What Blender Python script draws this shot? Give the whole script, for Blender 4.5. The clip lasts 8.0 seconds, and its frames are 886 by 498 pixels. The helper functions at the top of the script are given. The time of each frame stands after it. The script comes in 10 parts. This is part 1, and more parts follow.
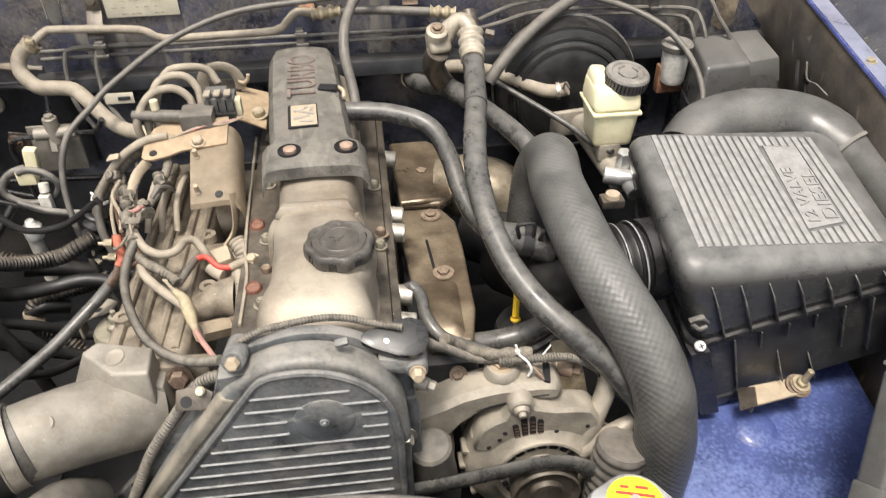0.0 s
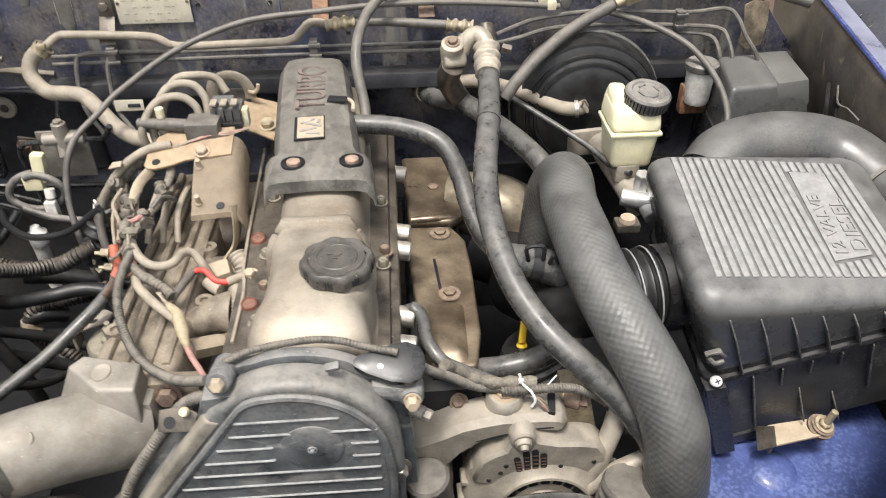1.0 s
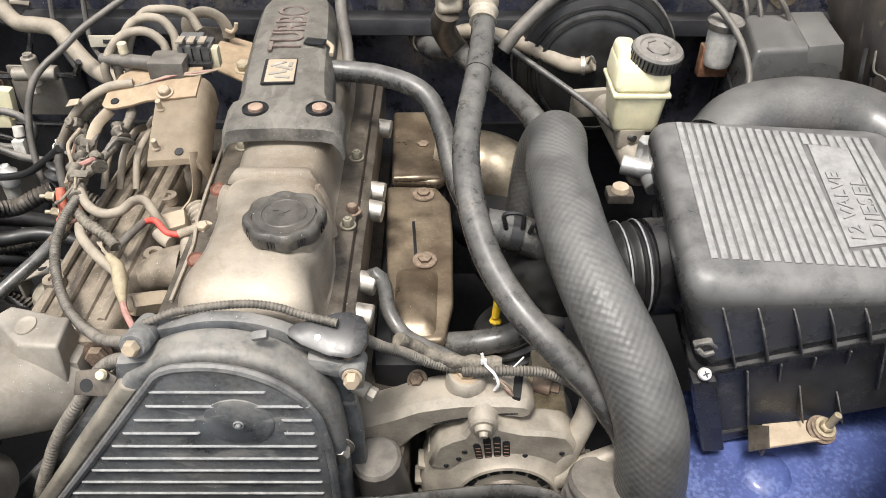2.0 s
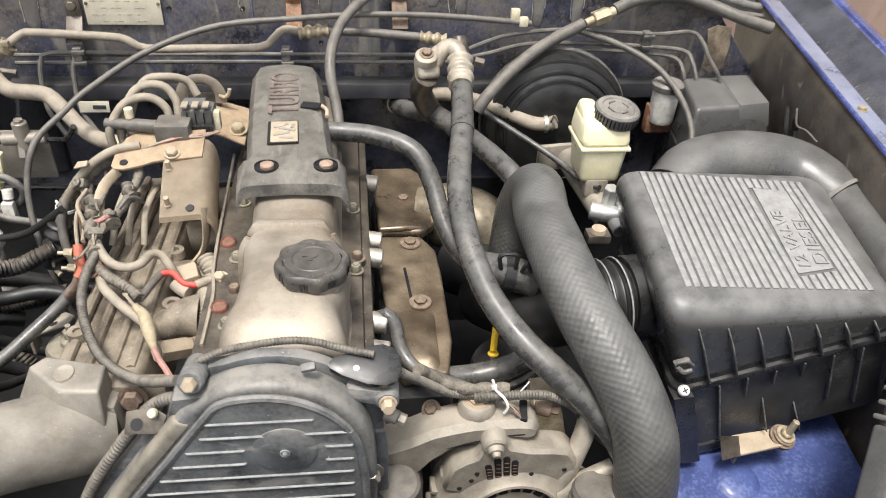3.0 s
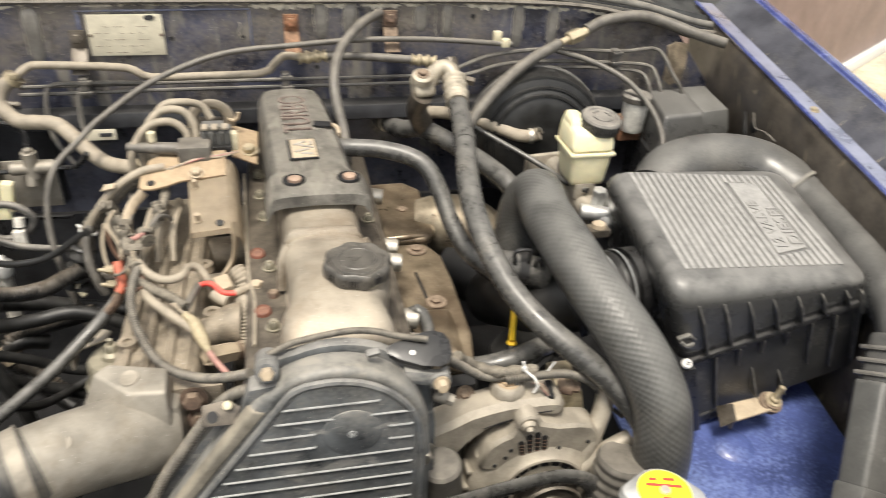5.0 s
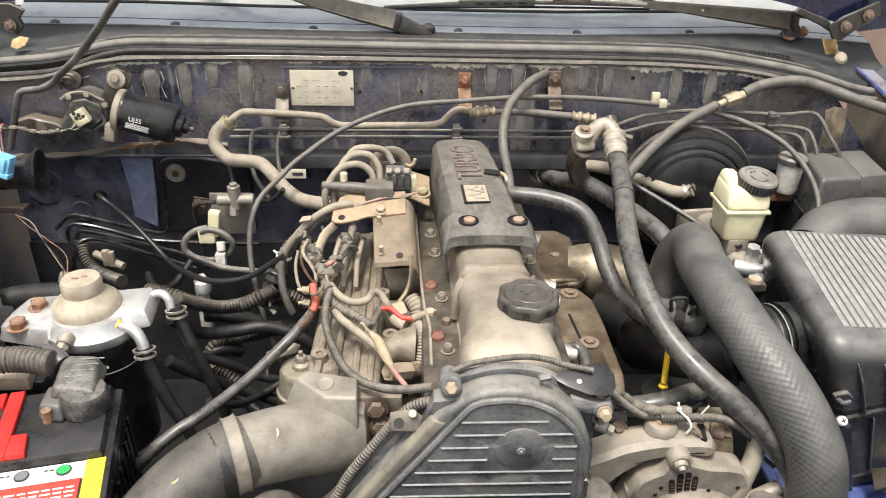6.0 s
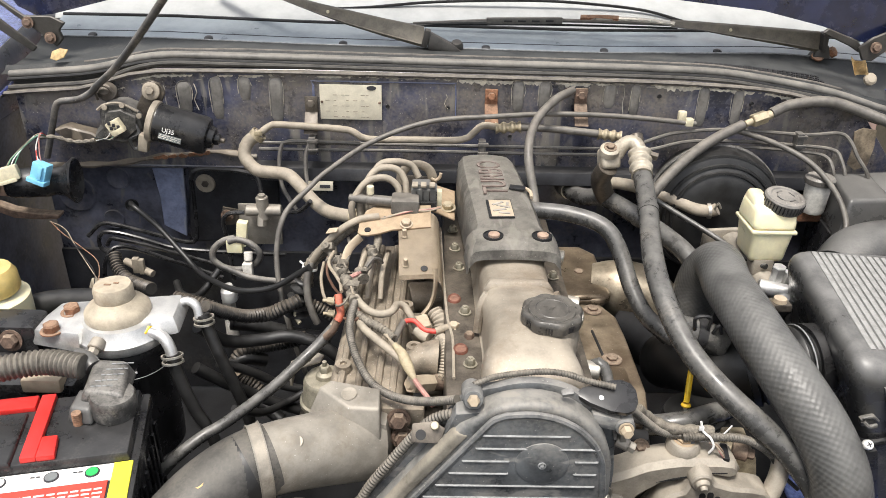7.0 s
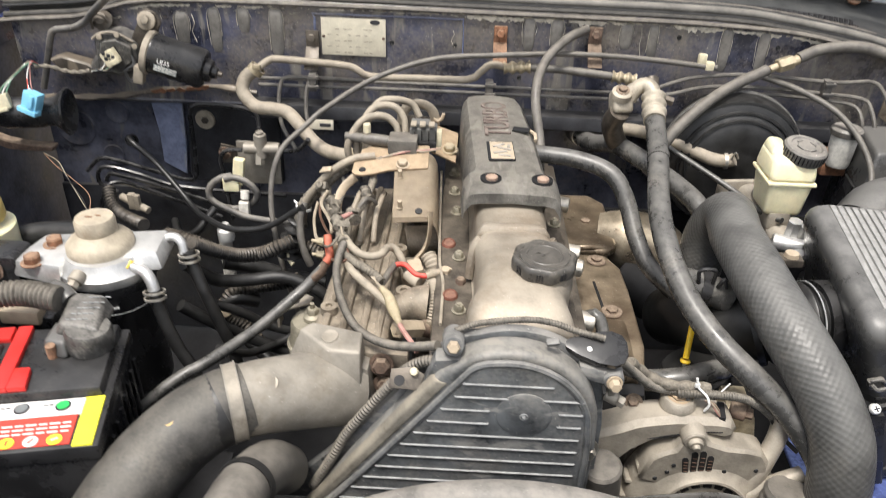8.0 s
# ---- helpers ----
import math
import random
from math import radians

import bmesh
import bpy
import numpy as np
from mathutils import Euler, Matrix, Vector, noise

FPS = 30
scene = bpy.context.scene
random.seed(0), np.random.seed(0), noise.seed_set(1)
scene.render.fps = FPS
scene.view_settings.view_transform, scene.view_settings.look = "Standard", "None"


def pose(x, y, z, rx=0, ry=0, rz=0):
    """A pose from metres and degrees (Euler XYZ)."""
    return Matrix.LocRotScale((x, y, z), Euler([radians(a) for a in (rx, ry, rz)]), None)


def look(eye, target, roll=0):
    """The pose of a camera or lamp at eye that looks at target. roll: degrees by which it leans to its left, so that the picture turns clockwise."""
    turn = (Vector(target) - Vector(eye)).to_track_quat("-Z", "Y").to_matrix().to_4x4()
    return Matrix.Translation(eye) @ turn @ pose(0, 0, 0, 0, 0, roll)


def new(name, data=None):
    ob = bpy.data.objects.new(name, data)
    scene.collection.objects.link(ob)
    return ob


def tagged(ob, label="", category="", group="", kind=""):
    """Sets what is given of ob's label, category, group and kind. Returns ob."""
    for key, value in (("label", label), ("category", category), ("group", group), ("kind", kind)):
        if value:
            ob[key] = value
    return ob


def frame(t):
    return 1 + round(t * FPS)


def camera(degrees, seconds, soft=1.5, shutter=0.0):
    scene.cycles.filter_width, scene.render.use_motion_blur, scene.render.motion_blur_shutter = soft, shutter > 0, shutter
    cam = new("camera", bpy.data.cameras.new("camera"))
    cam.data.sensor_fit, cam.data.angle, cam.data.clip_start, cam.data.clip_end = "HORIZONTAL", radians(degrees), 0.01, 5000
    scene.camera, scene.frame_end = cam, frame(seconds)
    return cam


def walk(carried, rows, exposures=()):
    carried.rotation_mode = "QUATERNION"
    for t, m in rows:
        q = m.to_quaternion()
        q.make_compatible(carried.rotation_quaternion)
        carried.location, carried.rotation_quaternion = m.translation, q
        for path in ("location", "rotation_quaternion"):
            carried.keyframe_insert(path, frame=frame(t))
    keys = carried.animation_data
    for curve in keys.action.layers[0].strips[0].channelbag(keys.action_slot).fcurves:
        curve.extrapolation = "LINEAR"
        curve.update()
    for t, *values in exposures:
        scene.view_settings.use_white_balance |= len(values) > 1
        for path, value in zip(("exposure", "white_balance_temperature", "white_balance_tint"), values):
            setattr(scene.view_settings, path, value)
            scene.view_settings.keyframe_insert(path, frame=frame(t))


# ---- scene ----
cam = camera(61.1, 8.0, soft=0.5, shutter=0.4)
PATH = [
    (0, (0.072, -0.495, 1.549), (0.231, 1.074, 0.319), -1.1),
    (0.5, (0.058, -0.486, 1.55), (0.188, 1.133, 0.382), -1.9),
    (1, (0.098, -0.463, 1.531), (0.196, 1.136, 0.333), -0.7),
    (1.5, (0.166, -0.402, 1.49), (0.184, 1.141, 0.218), 0.1),
    (1.7, (0.173, -0.393, 1.479), (0.177, 1.137, 0.192), 0.4),
    (2.8, (0.113, -0.457, 1.506), (0.262, 1.155, 0.332), 2.0),
    (3, (0.074, -0.473, 1.515), (0.295, 1.151, 0.369), 2.9),
    (3.5, (0.003, -0.501, 1.524), (0.398, 1.135, 0.444), 3.6),
    (4, (-0.002, -0.506, 1.519), (0.557, 1.096, 0.461), 4.5),
    (4.5, (-0.002, -0.515, 1.515), (0.586, 1.06, 0.434), 4.8),
    (5, (-0.048, -0.541, 1.525), (0.349, 1.097, 0.449), 3.2),
    (5.2, (-0.071, -0.562, 1.533), (0.225, 1.11, 0.476), 2.3),
    (6.3, (-0.131, -0.625, 1.555), (-0.061, 1.137, 0.612), 1.5),
    (6.5, (-0.13, -0.626, 1.555), (-0.072, 1.141, 0.62), 1.5),
    (7, (-0.13, -0.627, 1.557), (-0.095, 1.141, 0.622), 1.6),
    (7.5, (-0.127, -0.628, 1.555), (-0.118, 1.131, 0.602), 1.7),
    (8, (-0.082, -0.594, 1.524), (-0.115, 1.111, 0.478), 2.2),
]
walk(cam, [(t, look(eye, target, roll)) for t, eye, target, roll in PATH], [(0.0, 0.88, 6750, 10), (0.5, 0.88, 6520, 10), (3.5, 0.86, 6480, 10), (4.0, 0.85, 6640, 9), (4.5, 0.84, 6890, 8), (5.2, 0.90, 6930, 8), (6.4, 0.88, 6560, 10), (8.0, 0.88, 6520, 10)])

# ---- world and light ----
SUN_EL, SUN_AZ = 70.0, 205.0
world = bpy.data.worlds.new("sky")
scene.world = world
world.use_nodes = True
wn, wl = world.node_tree.nodes, world.node_tree.links
sky = wn.new("ShaderNodeTexSky")
sky.sky_type, sky.sun_disc = "NISHITA", False
sky.sun_elevation, sky.sun_rotation = radians(SUN_EL), radians(SUN_AZ)
sky.air_density, sky.dust_density = 1.0, 4.0
haze = wn.new("ShaderNodeHueSaturation")  # thin overcast
haze.inputs["Saturation"].default_value = 0.35
wl.new(sky.outputs[0], haze.inputs["Color"])
wl.new(haze.outputs[0], wn["Background"].inputs[0])
wn["Background"].inputs[1].default_value = 0.135

sun = new("sun", bpy.data.lights.new("sun", "SUN"))
sun.data.energy, sun.data.angle, sun.data.color = 2.3, radians(14), (1.0, 0.95, 0.88)
sun.matrix_world = look((0, 0, 0), (-math.sin(radians(SUN_AZ)) * math.cos(radians(SUN_EL)), -math.cos(radians(SUN_AZ)) * math.cos(radians(SUN_EL)), -math.sin(radians(SUN_EL))))

# ---- materials ----
DUST = (0.36, 0.29, 0.21)


def mat(name, col, rough=0.5, metal=0.0, var=0.35, scale=25.0, fine=260.0, bump=0.25, dust=0.0, dust_sheen_col=DUST, stain=None, stain_amt=0.0, coat=0.0, spec=0.5, weave=0.0, trans=0.0, specks=0.0, grain=0.2, scratch=None):
    """A worn surface: colour varied at two scales, stains, dust and painted sky sheen on upward faces, fine relief."""
    m = bpy.data.materials.new(name)
    m.use_nodes = True
    n, l = m.node_tree.nodes, m.node_tree.links
    b = n["Principled BSDF"]
    geo = n.new("ShaderNodeNewGeometry")
    big = n.new("ShaderNodeTexNoise")
    big.inputs["Scale"].default_value, big.inputs["Detail"].default_value, big.inputs["Roughness"].default_value = scale * 1.5, 8, 0.66
    small = n.new("ShaderNodeTexNoise")
    small.inputs["Scale"].default_value, small.inputs["Detail"].default_value = fine, 4
    for t in (big, small):
        l.new(geo.outputs["Position"], t.inputs["Vector"])

    def math_node(op, a, b_, clamp=False):
        k = n.new("ShaderNodeMath")
        k.operation, k.use_clamp = op, clamp
        for i, v in enumerate((a, b_)):
            if isinstance(v, (int, float)):
                k.inputs[i].default_value = v
            else:
                l.new(v, k.inputs[i])
        return k.outputs[0]

    def mix(fac, a, b_):
        k = n.new("ShaderNodeMix")
        k.data_type = "RGBA"
        for sock, v in ((k.inputs[0], fac), (k.inputs[6], a), (k.inputs[7], b_)):
            if isinstance(v, tuple):
                sock.default_value = (*v, 1)
            elif isinstance(v, (int, float)):
                sock.default_value = v
            else:
                l.new(v, sock)
        return k.outputs[2]

    lo = tuple(c * (1 - var) for c in col)
    hi = tuple(min(1, c * (1 + var)) for c in col)
    both = math_node("ADD", math_node("MULTIPLY", big.outputs[0], 1 - grain), math_node("MULTIPLY", small.outputs[0], grain))
    ramp = math_node("MULTIPLY_ADD", both, 4.2, False)
    ramp_node = ramp.node
    ramp_node.inputs[2].default_value = -1.6
    ramp_node.use_clamp = True
    c = mix(ramp, lo, hi)
    rough_in = rough
    if stain:
        st = n.new("ShaderNodeTexNoise")
        st.inputs["Scale"].default_value, st.inputs["Detail"].default_value, st.inputs["Roughness"].default_value = scale * 0.7, 8, 0.7
        sh = n.new("ShaderNodeVectorMath")
        sh.operation = "ADD"
        sh.inputs[1].default_value = (3.1, 7.7, 1.3)
        l.new(geo.outputs["Position"], sh.inputs[0])
        l.new(sh.outputs[0], st.inputs["Vector"])
        f = math_node("MULTIPLY_ADD", math_node("ADD", math_node("MULTIPLY", st.outputs[0], 0.78), math_node("MULTIPLY", small.outputs[0], 0.22)), 6.5)
        f.node.inputs[2].default_value = -4.15 + 1.6 * stain_amt
        f.node.use_clamp = True
        c = mix(math_node("MULTIPLY", f, 0.8), c, stain)
    # Upward faces are lightened: settled dust plus sky sheen put into the colour.
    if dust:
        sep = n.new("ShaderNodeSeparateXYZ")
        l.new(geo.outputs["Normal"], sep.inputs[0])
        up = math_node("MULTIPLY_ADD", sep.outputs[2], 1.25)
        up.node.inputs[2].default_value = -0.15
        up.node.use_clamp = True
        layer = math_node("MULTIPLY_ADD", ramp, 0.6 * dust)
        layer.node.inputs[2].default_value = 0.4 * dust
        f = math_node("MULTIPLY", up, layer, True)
        c = mix(f, c, dust_sheen_col)
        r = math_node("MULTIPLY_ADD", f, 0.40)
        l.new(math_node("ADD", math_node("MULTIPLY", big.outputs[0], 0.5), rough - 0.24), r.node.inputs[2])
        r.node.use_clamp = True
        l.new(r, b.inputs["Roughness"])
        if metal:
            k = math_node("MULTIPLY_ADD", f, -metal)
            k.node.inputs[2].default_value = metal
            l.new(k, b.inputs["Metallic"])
    else:
        r = math_node("MULTIPLY_ADD", small.outputs[0], 0.25)
        r.node.inputs[2].default_value = max(0.03, rough - 0.12)
        l.new(r, b.inputs["Roughness"])
    if scratch:
        size, amount, col2 = scratch
        sc_map = n.new("ShaderNodeMapping")
        sc_map.inputs["Scale"].default_value = size
        sc_map.inputs["Rotation"].default_value = (0.2, 0.1, 0.35) if size[2] > 20 else (0, 0, 0)
        sc_tex = n.new("ShaderNodeTexNoise")
        sc_tex.inputs["Scale"].default_value, sc_tex.inputs["Detail"].default_value, sc_tex.inputs["Distortion"].default_value = 1.0, 3, 0.4
        l.new(geo.outputs["Position"], sc_map.inputs["Vector"])
        l.new(sc_map.outputs[0], sc_tex.inputs["Vector"])
        f = math_node("MULTIPLY_ADD", sc_tex.outputs[0], 14.0)
        f.node.inputs[2].default_value = -9.6 + 2.2 * amount
        f.node.use_clamp = True
        c = mix(math_node("MULTIPLY", math_node("MULTIPLY", f, big.outputs[0]), 1.3, True), c, col2)
    if specks:
        sp = n.new("ShaderNodeTexNoise")
        sp.inputs["Scale"].default_value, sp.inputs["Detail"].default_value = 420.0, 1
        l.new(geo.outputs["Position"], sp.inputs["Vector"])
        f = math_node("MULTIPLY_ADD", sp.outputs[0], 22.0)
        f.node.inputs[2].default_value = -16.6 + 2.2 * specks
        f.node.use_clamp = True
        c = mix(math_node("MULTIPLY", f, 0.8), c, (0.55, 0.52, 0.47))
    l.new(c, b.inputs["Base Color"])
    if not (dust and metal):
        b.inputs["Metallic"].default_value = metal
    b.inputs["Coat Weight"].default_value = coat
    b.inputs["Coat Roughness"].default_value = 0.12
    b.inputs["Specular IOR Level"].default_value = spec
    if trans:
        b.inputs["Subsurface Weight"].default_value = trans
        b.inputs["Subsurface Radius"].default_value = (0.02, 0.015, 0.01)
    if bump:
        bp = n.new("ShaderNodeBump")
        bp.inputs["Strength"].default_value, bp.inputs["Distance"].default_value = bump, 0.002
        l.new(both, bp.inputs["Height"])
        if weave:
            uv = n.new("ShaderNodeTexCoord")
            sep_uv = n.new("ShaderNodeSeparateXYZ")
            l.new(uv.outputs["UV"], sep_uv.inputs[0])
            round_, along = math_node("MULTIPLY", sep_uv.outputs[0], 2 * math.pi * 22), math_node("MULTIPLY", sep_uv.outputs[1], 2 * math.pi * weave)
            strands = math_node("MULTIPLY", math_node("SINE", round_, 0), math_node("SINE", along, 0))
            l.new(math_node("ADD", math_node("MULTIPLY", strands, 0.34), both), bp.inputs["Height"])
            cross = math_node("MULTIPLY_ADD", strands, 0.07)
            cross.node.inputs[2].default_value = 0.05
            cross.node.use_clamp = True
            l.new(mix(cross, c, dust_sheen_col), b.inputs["Base Color"])
        l.new(bp.outputs[0], b.inputs["Normal"])
    return m


def plain(name, col, rough=0.5, metal=0.0):
    return mat(name, col, rough, metal, var=0.12, bump=0.1)


